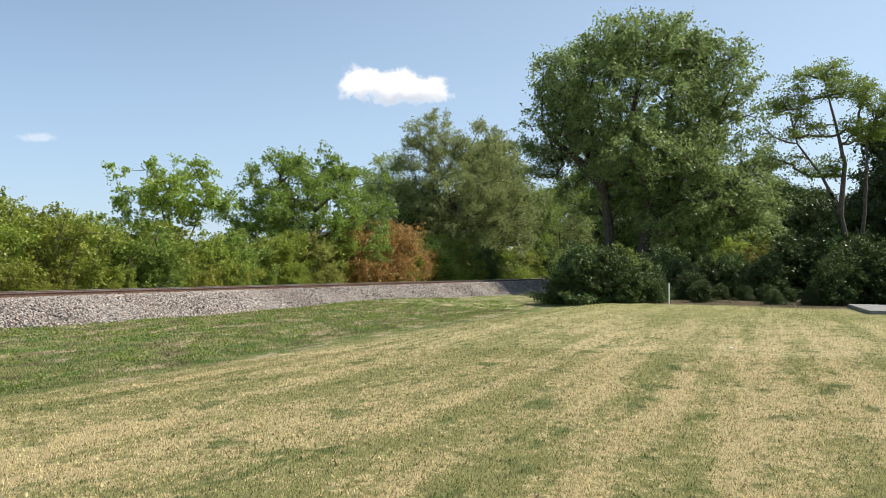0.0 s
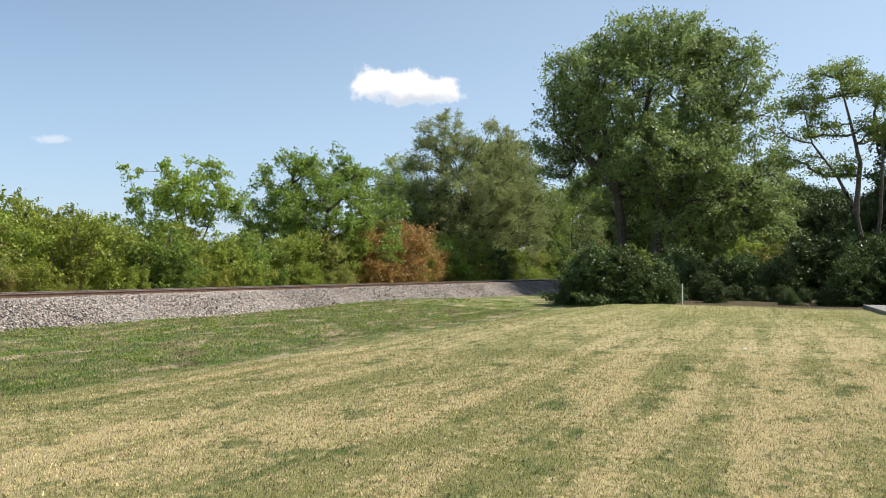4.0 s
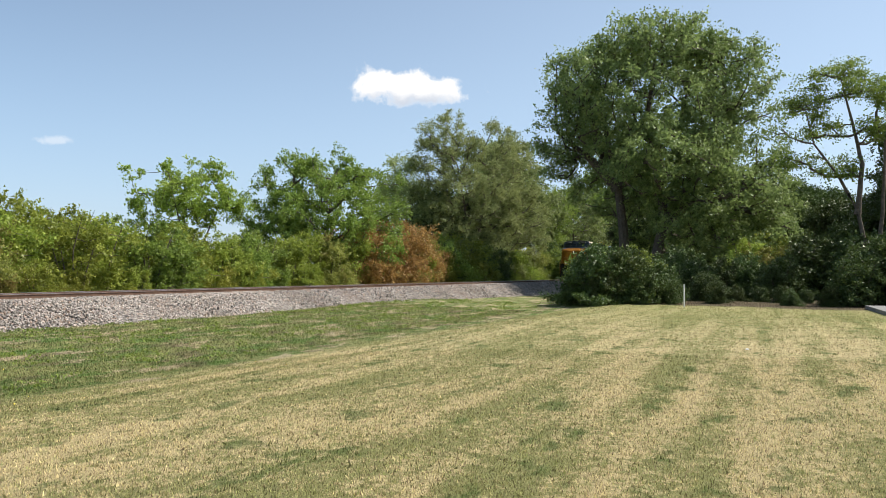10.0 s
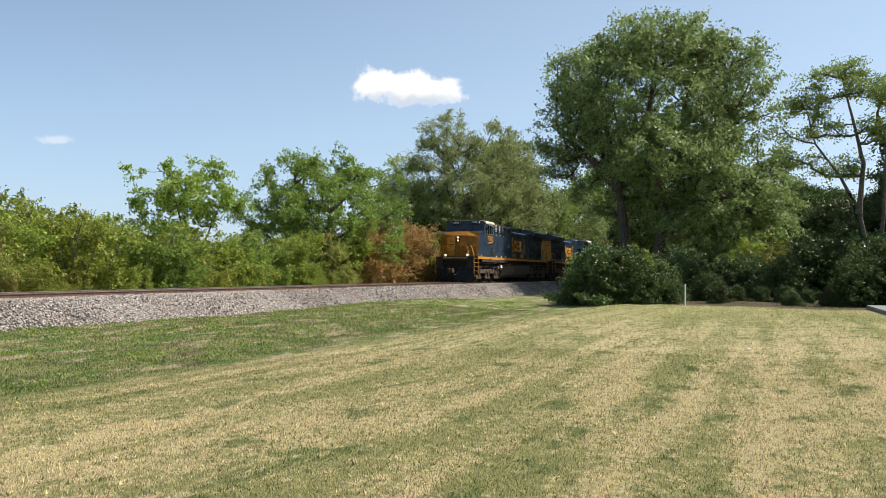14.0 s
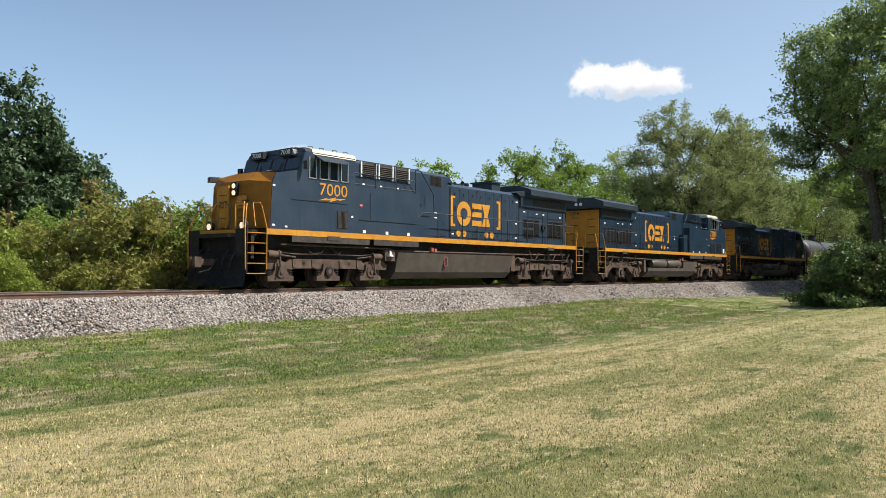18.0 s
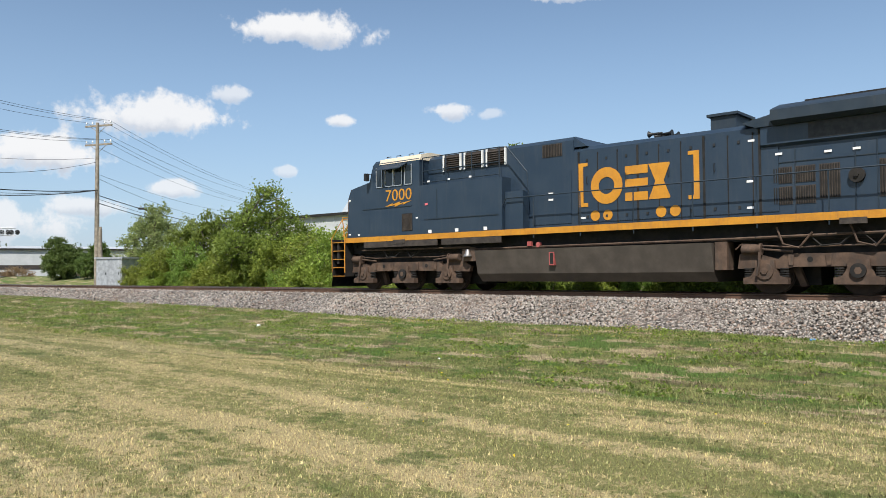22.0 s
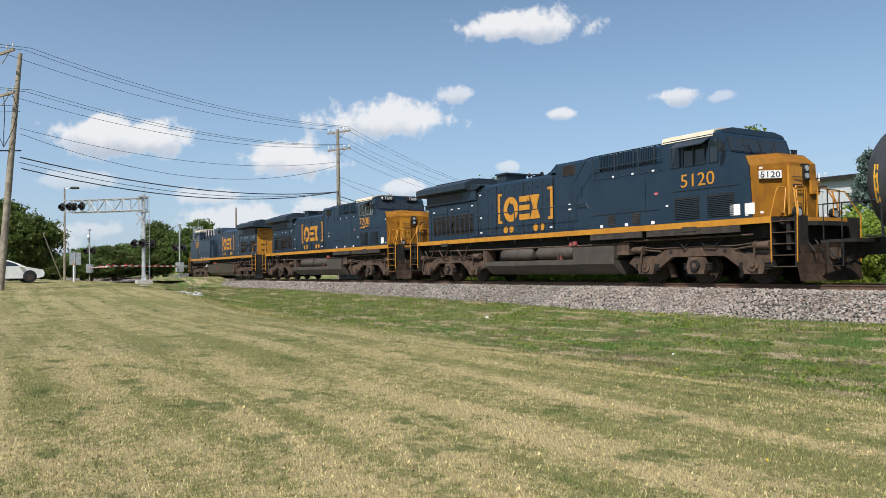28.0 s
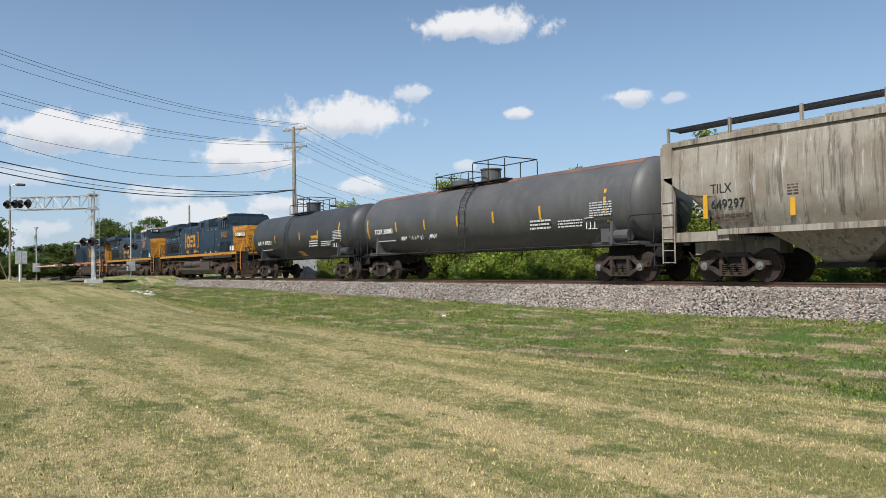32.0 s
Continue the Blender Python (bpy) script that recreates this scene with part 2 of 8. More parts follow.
def stone_mat(name, lo, hi, loose):
    """Crushed limestone: grey with tan and dark stones, told apart stone by stone."""
    m, t, b, co = begin(name)
    v = t.nodes.new("ShaderNodeTexVoronoi")
    v.inputs["Scale"].default_value = 15
    t.links.new(co, v.inputs["Vector"])
    geo = t.nodes.new("ShaderNodeNewGeometry")
    sp = t.nodes.new("ShaderNodeSeparateColor")
    t.links.new(v.outputs["Color"], sp.inputs[0])
    pick = geo.outputs["Random Per Island"] if loose else sp.outputs[0]
    col = mix_col(t, pick, lo, hi)
    col = mix_col(t, math_node(t, "GREATER_THAN", pick, .86), col, (.36, .265, .205))
    col = mix_col(t, math_node(t, "LESS_THAN", pick, .1), col, (.060, .054, .050))
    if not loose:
        # shade in the crevices between the stones, painted as near-black
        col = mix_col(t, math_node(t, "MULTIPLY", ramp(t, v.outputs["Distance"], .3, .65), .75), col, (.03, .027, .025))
    wash = noise_tex(t, co, .35, 4, .6)
    col = mix_col(t, math_node(t, "MULTIPLY", ramp(t, wash, .5, .7), .3), col, (.17, .12, .095))
    t.links.new(col, b.inputs["Base Color"])
    b.inputs["Roughness"].default_value, b.inputs["Specular IOR Level"].default_value = .9, .2
    bump(t, b, v.outputs["Distance"], 1.0, .05)
    return m


STONES = stone_mat("ballast_stone_loose", (.12, .105, .092), (.62, .555, .49), True)
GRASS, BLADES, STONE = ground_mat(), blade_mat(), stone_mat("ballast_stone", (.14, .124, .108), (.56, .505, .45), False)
LEAF_DARK = leaf_mat("leaves_dark_green", (.046, .070, .019), (.108, .150, .038), (.076, .108, .028), .2)
LEAF_COTTON = leaf_mat("leaves_cottonwood", (.118, .160, .050), (.305, .370, .125), (.205, .258, .084), .48)
LEAF_MID = leaf_mat("leaves_green", (.120, .175, .034), (.285, .365, .070), (.205, .265, .048), .45)
LEAF_LIGHT = leaf_mat("leaves_yellow_green", (.175, .225, .034), (.350, .390, .066), (.290, .275, .046), .45)
LEAF_BRIGHT = leaf_mat("leaves_bright_green", (.160, .220, .036), (.350, .420, .075), (.270, .310, .052), .45)
LEAF_ROAD = leaf_mat("leaves_roadside", (.070, .105, .028), (.165, .225, .056), (.115, .165, .042), .38)
LEAF_STRAW = leaf_mat("dry_grass", (.24, .17, .085), (.42, .32, .17), (.30, .20, .10), .3)
LEAF_GREY = leaf_mat("leaves_grey_green", (.200, .255, .090), (.420, .490, .190), (.300, .350, .130), .5)
LEAF_RUST = leaf_mat("leaves_rust", (.240, .125, .048), (.400, .230, .080), (.190, .205, .050))
LEAF_OLIVE = leaf_mat("leaves_olive", (.185, .205, .046), (.370, .370, .088), (.300, .225, .080))
LEAF_GOLD = leaf_mat("leaves_gold", (0.560, 0.333, 0.021), (0.840, 0.525, 0.035), (0.350, 0.298, 0.035))
LEAF_FIR = leaf_mat("needles_dark", (.050, .085, .038), (.110, .165, .075), (.080, .125, .055), .2)
LEAF_BLUE = leaf_mat("needles_blue_grey", (0.088, 0.131, 0.108), (0.184, 0.245, 0.210), (0.140, 0.184, 0.149), .15)
BARK = surf("bark", (.075, .058, .042), (.14, .115, .09), 6, .9, 0, .8, 30)
RAIL = surf("rusted_rail", (.105, .060, .040), (.16, .095, .062), 4, .65, .3, .2, 60)
RAIL_TOP = surf("polished_rail_head", (.35, .33, .31), (.5, .48, .46), 6, .3, 1.0, .05, 90)
CONCRETE = surf("concrete", (.42, .40, .37), (.55, .53, .49), 2, .85, 0, .3, 60)
ASPHALT = surf("asphalt", (.17, .165, .155), (.24, .235, .22), 2, .9, 0, .4, 120)
GALV = surf("galvanised_steel", (.42, .43, .44), (.60, .61, .62), 5, .5, .6, .05, 60)
POLEWOOD = surf("weathered_pole_wood", (.20, .165, .125), (.32, .28, .22), 4, .9, 0, .5, 50)
BLACK = surf("black_paint", (.012, .012, .013), (.03, .03, .03), 6, .5, 0, .1, 60)
RUBBER = surf("rubber", (.015, .015, .015), (.03, .03, .03), 8, .8)
WHITE = surf("white_paint", (.70, .70, .68), (.82, .82, .80), 3, .5)
YELLOW = surf("yellow_paint", (.54, .24, .02), (.44, .185, .018), 3, .5, 0, .08, 50, (.22, .13, .06), (9, 9, .7), .35)
BLUE = surf("dark_blue_paint", (.018, .033, .055), (.025, .041, .063), 1.2, .38, 0, .03, 60, (.070, .074, .076), (5, 5, .5), .20, .5)
NAVY = surf("navy_blue_paint", (.009, .024, .044), (.014, .030, .052), 1.2, .36, 0, .03, 60, (.040, .046, .052), (5, 5, .5), .16, .45)
BLUE_DARK = surf("dark_blue_roof_paint", (.016, .027, .040), (.024, .036, .050), 2, .5, 0, .05, 60, (.05, .05, .05), (5, 5, .5), .3)
GOLD = surf("gold_lettering_paint", (.56, .25, .022), (.48, .205, .02), 3, .5, 0, .05, 50, (.30, .19, .08), (8, 8, .6), .3)
ROOFTAN = surf("cab_roof_cream_paint", (.62, .52, .38), (.70, .60, .46), 2, .6)
GRIME = surf("grimy_brown_steel", (.060, .037, .025), (.118, .074, .050), 3.5, .8, 0, .3, 40, (.045, .038, .033), (5, 5, 1), .6)
CAST = surf("dark_cast_steel", (.028, .020, .016), (.062, .041, .030), 4, .8, 0, .3, 40)
WHEEL = surf("dark_rusted_wheel_steel", (.032, .023, .018), (.060, .041, .031), 5, .75, .2, .15, 50)
UNDER = surf("black_grimy_steel", (.010, .009, .008), (.026, .022, .019), 4, .85, 0, .3, 40)
TANKGREY = surf("fuel_tank_grey", (.060, .049, .041), (.092, .076, .063), 1.5, .55, 0, .05, 40, (.055, .045, .038), (2, 2, .6), .5)
GRILLE = surf("louvre_brown", (.032, .025, .021), (.060, .047, .038), 5, .7)
STEELW = surf("worn_steel", (.28, .26, .24), (.42, .40, .38), 6, .4, .8)
CHROME = surf("signal_silver", (.6, .6, .6), (.7, .7, .7), 6, .35, .7)
RED = surf("red_paint", (.42, .03, .03), (.5, .06, .05), 5, .5)
REFLECT = surf("white_reflector", (.75, .72, .70), (.85, .83, .82), 5, .3)
TANKBLACK = surf("satin_black_tank_paint", (.036, .037, .040), (.054, .055, .058), .8, .5, 0, .03, 50, (.078, .077, .077), (2.5, 2.5, .35), .35)
TANKDUST = surf("dusty_grey_tank_paint", (.072, .072, .074), (.098, .096, .096), .7, .5, 0, .05, 50, (.13, .115, .105), (2.2, 2.2, .35), .5)
STENCIL = surf("faded_stencil_paint", (.42, .42, .42), (.52, .52, .51), 9, .7)
def stained_mat():
    """Pale paint gone blotchy: brown wash, dark runs and chalky white runs down the sides."""
    m, t, b, co = begin("weathered_pale_grey_paint")
    blotch, runs, chalk, fine = noise_tex(t, co, .8, 5, .65), noise_tex(t, co, 1.9, 5, .7, (3.2, 3.2, .16)), noise_tex(t, co, 2.6, 5, .7, (3.6, 3.6, .22)), noise_tex(t, co, 40, 3)
    col = mix_col(t, ramp(t, blotch, .36, .64), (.36, .325, .27), (.25, .205, .155))
    col = mix_col(t, math_node(t, "MULTIPLY", ramp(t, runs, .50, .66), .85), col, (.085, .068, .054))
    col = mix_col(t, math_node(t, "MULTIPLY", ramp(t, chalk, .56, .68), .7), col, (.56, .53, .48))
    col = mix_col(t, math_node(t, "MULTIPLY", fine, .35), col, (.12, .10, .08))
    t.links.new(col, b.inputs["Base Color"])
    b.inputs["Roughness"].default_value = .75
    bump(t, b, fine, .1, .004)
    return m


HOPPER = stained_mat()
CLAD = surf("white_metal_cladding", (.44, .455, .45), (.52, .53, .525), .6, .6)
ROOFWHITE = surf("pale_roof_sheet", (.42, .44, .45), (.50, .52, .53), .6, .5)
LIVID = surf("stencil_white", (.72, .72, .70), (.80, .80, .78), 9, .6)
FADED = surf("faded_red_paint", (.30, .060, .055), (.36, .10, .09), 7, .7, 0, .1, 40, (.12, .08, .07), (6, 6, 1), .6)
PINK = surf("faded_red_plastic", (.55, .10, .12), (.62, .16, .18), 5, .5)
TAPEBLUE = surf("blue_plastic_litter", (.05, .22, .55), (.10, .32, .65), 5, .4)


def glass_mat(name, tint):
    m, t, b, co = begin(name)
    b.inputs["Base Color"].default_value = (*tint, 1)
    b.inputs["Roughness"].default_value, b.inputs["IOR"].default_value = .06, 1.5
    b.inputs["Specular IOR Level"].default_value = .6
    return m


def lamp_mat(name, colour, power):
    m, t, b, co = begin(name)
    b.inputs["Base Color"].default_value = (*colour, 1)
    b.inputs["Emission Color"].default_value = (*colour, 1)
    b.inputs["Emission Strength"].default_value = power
    return m


GLASS = glass_mat("tinted_window_glass", (.02, .028, .034))
HEADLIGHT = lamp_mat("headlight_lit", (.7, .58, .40), .9)
REDLIGHT = glass_mat("dark_red_signal_lens", (.055, .006, .006))

# ---- mesh helpers ----
def bm_new():
    return bmesh.new()


def mesh_of(name, bm, material, bevel=0.0, smooth=False):
    if bevel:
        edges = [e for e in bm.edges if len(e.link_faces) == 2 and e.calc_face_angle(0) > .6]
        bmesh.ops.bevel(bm, geom=edges, offset=bevel, segments=1, affect="EDGES", profile=.5)
    bmesh.ops.recalc_face_normals(bm, faces=bm.faces)
    me = bpy.data.meshes.new(name)
    bm.to_mesh(me)
    bm.free()
    me.materials.append(material)
    if smooth:
        me.shade_smooth()
        me.set_sharp_from_angle(angle=radians(38))
    return me


def part(name, bm, material, parent=None, label="", bevel=0.0, smooth=False):
    ob = new(name, mesh_of(name, bm, material, bevel, smooth))
    ob.parent = parent
    if label:
        tagged(ob, label)
    return ob


def empty(name, label, category, group="", kind=""):
    return tagged(new(name), label, category, group, kind)


def box(bm, x0, x1, y0, y1, z0, z1):
    v = [bm.verts.new(p) for p in ((x0, y0, z0), (x1, y0, z0), (x1, y1, z0), (x0, y1, z0), (x0, y0, z1), (x1, y0, z1), (x1, y1, z1), (x0, y1, z1))]
    for f in ((0, 3, 2, 1), (4, 5, 6, 7), (0, 1, 5, 4), (1, 2, 6, 5), (2, 3, 7, 6), (3, 0, 4, 7)):
        bm.faces.new([v[i] for i in f])
    return bm


def prism(bm, outline, a0, a1, axis="y"):
    """Extrudes an outline of (u, v) points: (x, z) along y, (y, z) along x or (x, y) along z."""
    put = {"y": lambda u, v, a: (u, a, v), "x": lambda u, v, a: (a, u, v), "z": lambda u, v, a: (u, v, a)}[axis]
    lo = [bm.verts.new(put(u, v, a0)) for u, v in outline]
    hi = [bm.verts.new(put(u, v, a1)) for u, v in outline]
    n = len(outline)
    for i in range(n):
        bm.faces.new((lo[i], lo[(i + 1) % n], hi[(i + 1) % n], hi[i]))
    bm.faces.new(lo[::-1])
    bm.faces.new(hi)
    return bm


def tube(bm, points, radii, sides=8, caps=True):
    """A round bar along a line of points, with one radius or one at each point."""
    pts = [Vector(p) for p in points]
    if isinstance(radii, (int, float)):
        radii = [radii] * len(pts)
    rings, up = [], None
    for i, p in enumerate(pts):
        d = (pts[min(i + 1, len(pts) - 1)] - pts[max(i - 1, 0)]).normalized()
        ref = Vector((0, 0, 1)) if abs(d.z) < .92 else Vector((0, 1, 0))
        a = d.cross(ref).normalized()
        b = d.cross(a)
        rings.append([bm.verts.new(p + (a * math.cos(2 * math.pi * k / sides) + b * math.sin(2 * math.pi * k / sides)) * radii[i]) for k in range(sides)])
    for r, s in zip(rings, rings[1:]):
        for k in range(sides):
            bm.faces.new((r[k], r[(k + 1) % sides], s[(k + 1) % sides], s[k]))
    if caps:
        bm.faces.new(rings[0][::-1])
        bm.faces.new(rings[-1])
    return bm


def disc(bm, centre, axis, radius, depth, sides=16):
    c, a = Vector(centre), Vector(axis).normalized()
    return tube(bm, (c - a * depth / 2, c + a * depth / 2), radius, sides)


def lathe(bm, profile, axis_from, axis_dir, sides=24):
    """Turns (distance along, radius) points about an axis."""
    o, d = Vector(axis_from), Vector(axis_dir).normalized()
    return tube(bm, [o + d * u for u, r in profile], [max(r, .002) for u, r in profile], sides)


def np_mesh(name, verts, faces, material):
    """A mesh out of computed arrays, all faces with the same number of corners."""
    me = bpy.data.meshes.new(name)
    verts, faces = np.asarray(verts, np.float32), np.asarray(faces, np.int32)
    k = faces.shape[1]
    me.vertices.add(len(verts))
    me.vertices.foreach_set("co", verts.ravel())
    me.loops.add(faces.size)
    me.loops.foreach_set("vertex_index", faces.ravel())
    me.polygons.add(len(faces))
    me.polygons.foreach_set("loop_start", np.arange(0, faces.size, k, dtype=np.int32))
    me.update(calc_edges=True)
    me.materials.append(material)
    return me


def leaf_mesh(name, centres, sizes, material, rng, flat=.45, long=1.5):
    """One pointed blade for each leaf, turned at random."""
    n = len(centres)
    a = rng.normal(size=(n, 3))
    a /= np.linalg.norm(a, axis=1)[:, None]
    up = rng.normal(size=(n, 3)) + np.array((0, 0, flat * 2))
    b = np.cross(up, a)
    b /= np.linalg.norm(b, axis=1)[:, None] + 1e-9
    s = np.asarray(sizes)[:, None]
    foot = centres - a * s * long * .35
    v = np.stack([foot - b * s * .55, foot + b * s * .55, centres + a * s * long * .62], 1).reshape(-1, 3)
    return np_mesh(name, v, np.arange(3 * n).reshape(n, 3), material)


def seen_from(heading, lobes, scale=1.0):
    """Crown lobes given as (to the right, away, height, half width, half height) for a viewer who looks along heading, as (x, y, z, half width, half height)."""
    a = radians(heading)
    return [[scale * v for v in (u * math.cos(a) + w * math.sin(a), -u * math.sin(a) + w * math.cos(a), *rest)] for u, w, *rest in lobes]


def crown_lobes(rng, height, width, base, shape, lean, count=7):
    """One large lobe and a ring of smaller ones round it, for a crown with an uneven outline."""
    mid, half = base + (height - base) * (.25 + .5 * shape), (height - base) / 2
    out = [(lean * .5, 0, mid, width * .36, half * .84)]
    turn = rng.uniform(0, 6.28)
    for k in range(count):
        a = turn + k * 2.4
        r = width * rng.uniform(.15, .24)
        rise = rng.uniform(-.55, .75)
        reach = (width / 2 - r) * math.sqrt(1 - rise * rise * .7)
        h = half * rng.uniform(.3, .45)
        out.append((reach * math.cos(a) + lean * (.5 + rise / 2), reach * math.sin(a), mid + rise * (half - h), r, h))
    out.append((width * rng.uniform(-.12, .12) + lean, width * rng.uniform(-.12, .12), height - half * .42, width * .24, half * .42))
    return np.array(out)


def crown_hubs(rng, lobes, count, holes, inner):
    """Places of leafy sprays, mostly in the outer part of the lobes, with patches left open."""
    lobes = np.asarray(lobes, float)
    share = lobes[:, 3] ** 1.6 * lobes[:, 4] ** .8
    share = share / share.sum()
    n = count * 14
    pick = rng.choice(len(lobes), n, p=share)
    d = rng.normal(size=(n, 3))
    d /= np.linalg.norm(d, axis=1)[:, None]
    ext = lobes[pick][:, [3, 3, 4]]
    p = lobes[pick][:, :3] + d * ext * (rng.uniform(.05, 1, n) ** .45)[:, None]
    depth = np.min(np.linalg.norm((p[:, None] - lobes[None, :, :3]) / lobes[None, :, [3, 3, 4]], axis=2), axis=1)
    keep = (depth > .62) | (rng.uniform(0, 1, n) < inner)
    wide = 5.2 / max(lobes[:, 3].max(), .5)
    ph = rng.uniform(0, 6.28, 6)
    q = p * wide
    gap = np.sin(q[:, 0] + ph[0]) * np.sin(q[:, 1] + ph[1]) * np.sin(1.4 * q[:, 2] + ph[2]) + .7 * np.sin(2.3 * q[:, 0] + q[:, 2] + ph[3]) * np.sin(2.1 * q[:, 1] - 1.3 * q[:, 2] + ph[4])
    keep &= gap < .8 - 1.3 * holes
    return p[keep & (p[:, 2] > .1)][:count]


def wood(rng, hubs, stems, radius, bend=.06):
    """Trunks along the given lines, and limbs that fork off the nearest wood out to every spray, each as thick as what it carries."""
    bm = bm_new()
    at, back, run, ring = [], [], [], []
    for line in stems:
        pts = [Vector(p) for p in line]
        total = sum((b - a).length for a, b in zip(pts, pts[1:]))
        gone, first = 0.0, True
        path, radii = [], []
        for a, b in zip(pts, pts[1:]):
            steps = max(2, int((b - a).length / max(.35, total / 14)))
            for k in range(steps):
                path.append(a.lerp(b, k / steps) + Vector(rng.normal(size=3) * (.05 * radius if not first else 0)))
                radii.append(radius * (1.25 if first else 1) * (1 - .8 * gone / total))
                gone += (b - a).length / steps
                first = False
        path.append(pts[-1])
        radii.append(radius * .16)
        tube(bm, path, radii, 9)
        for k, p in enumerate(path):
            at.append(np.array(p)), back.append(-1), run.append(total * k / len(path) * .5), ring.append(radii[k])
    fixed = len(at)
    start = np.array(at)
    order = np.argsort([np.min(np.linalg.norm(start - h, axis=1)) for h in hubs])
    N = np.zeros((fixed + 2 * len(hubs), 3))
    R = np.zeros(len(N))
    N[:fixed], R[:fixed], n = start, run, fixed
    limbs = []
    for i in order:
        h = hubs[i]
        gap = np.linalg.norm(N[:n] - h, axis=1)
        k = int(np.argmin(gap * np.where(N[:n, 2] > h[2] + .15, 1.7, 1.0) + .28 * R[:n]))
        mid = N[k] * .5 + h * .5 + rng.normal(size=3) * bend * gap[k] - np.array((0, 0, .06 * gap[k]))
        N[n], R[n] = mid, R[k] + gap[k] * .5
        N[n + 1], R[n + 1] = h, R[k] + gap[k]
        back.append(k), back.append(n)
        limbs.append((k, n, n + 1))
        n += 2
    load = np.zeros(n)
    for k, m, t in reversed(limbs):
        load[t] += 1
        load[m] += load[t]
        load[k] += load[m]
    thin = radius * .9 / math.sqrt(max(load.max(), 1)) + .002
    for k, m, t in limbs:
        r = [min(thin * math.sqrt(load[j]), radius * .6) for j in (m, m, t)]
        if k < fixed:
            r[0] = min(r[0] * 1.2, ring[k] * .8)
        tube(bm, (N[k], N[m], N[t]), (r[0], r[1] * .85, max(.008, r[2] * .45)), 5 if r[0] > .03 else 3, False)
    return bm


def sprays(rng, hubs, per, spread, flat, droop=.12, bunch=13):
    """Leaf places along short twigs that fan out of every spray."""
    k = max(2, per // bunch)
    d = rng.normal(size=(len(hubs), k, 3)) * np.array((1, 1, flat)) + np.array((0, 0, .18))
    d /= np.linalg.norm(d, axis=2)[..., None] + 1e-9
    d *= (spread * rng.uniform(.55, 1.45, (len(hubs), k)) * rng.uniform(.7, 1.25, (len(hubs), 1)))[..., None]
    u = rng.uniform(.12, 1, (len(hubs), k, bunch)) ** .8
    p = hubs[:, None, None] + d[:, :, None] * u[..., None] + rng.normal(size=(len(hubs), k, bunch, 3)) * spread * .16
    p[..., 2] -= droop * spread * u ** 2
    p = p.reshape(-1, 3)
    return p[p[:, 2] > .02]


def tree(name, at, height, width, base, leaf, label, seed, lobes=150, per_lobe=120, size=.2, radius=.2, stems=1, shape=.5, spread=None, lean=0.0, group="", category="tree", holes=.2, flat=.75, inner=.35, blobs=None, trunks=None, long=1.5):
    rng = np.random.default_rng(seed)
    if blobs is None:
        blobs = crown_lobes(rng, height, width, base, shape, lean)
    hubs = crown_hubs(rng, blobs, lobes, holes, inner)
    if trunks is None:
        trunks, turn = [], rng.uniform(0, 6.28)
        for k in range(stems):
            a = turn + 6.28 * k / stems
            r0, r1 = (radius * 1.3, width * .2) if stems > 1 else (0, width * .03)
            top = height * (.8 if stems == 1 else .66)
            trunks.append([(r0 * math.cos(a), r0 * math.sin(a), -.25), (r0 * 1.3 * math.cos(a) + lean * .1, r0 * 1.3 * math.sin(a), top * .3), (r1 * .55 * math.cos(a) + lean * .35, r1 * .55 * math.sin(a), top * .65), (r1 * math.cos(a) + lean * .6, r1 * math.sin(a), top)])
    t = empty(name, label, category, group)
    t.location = at
    part("trunk", wood(rng, hubs, trunks, radius), BARK, t, smooth=True)
    pts = sprays(rng, hubs, per_lobe, spread or width * .1, flat)
    c = new("crown", leaf_mesh("crown", pts, size * rng.uniform(.6, 1.25, len(pts)), leaf, rng, long=long))
    c.parent = t
    return t


def fir(name, at, height, width, leaf, label, seed, whorls=22, sparse=1.0):
    rng = np.random.default_rng(seed)
    t = empty(name, label, "tree")
    t.location = at
    bm = bm_new()
    tube(bm, ((0, 0, -.2), (0, 0, height * .5), (0, 0, height)), (height * .022, height * .014, .02), 8)
    pts = []
    for k in range(whorls):
        u = k / whorls
        z = height * (.08 + .9 * u)
        for j in range(7):
            a = rng.uniform(0, 2 * math.pi)
            r = width / 2 * (1 - u) ** .85 * rng.uniform(.65, 1.1) + .1
            tip = np.array((r * math.cos(a), r * math.sin(a), z - r * .12 + rng.normal() * .1))
            tube(bm, ((0, 0, z), tip), (.03, .008), 4, False)
            n = int((30 + 90 * r) * sparse)
            w = rng.uniform(.1, 1, n)[:, None]
            pts.append(np.array((0, 0, z)) + (tip - np.array((0, 0, z))) * w + rng.normal(size=(n, 3)) * np.array((.16, .16, .09)) * (1.1 - .4 * u))
    part("trunk", bm, BARK, t)
    pts = np.concatenate(pts)
    c = new("crown", leaf_mesh("crown", pts, .11 * rng.uniform(.6, 1.3, len(pts)), leaf, rng, .2, 2.2))
    c.parent = t
    return t

# ---- land and track ----
TRACK_Y, RAIL_Z = 20.45, 0.93
ROAD = ((-54, -220), (-58, -40), (-60, 0), (-66, 12), (-76, 19), (-90, 26), (-112, 40), (-170, 70), (-400, 190))


def smooth(a, b, v):
    u = np.clip((v - a) / (b - a), 0, 1)
    return u * u * (3 - 2 * u)


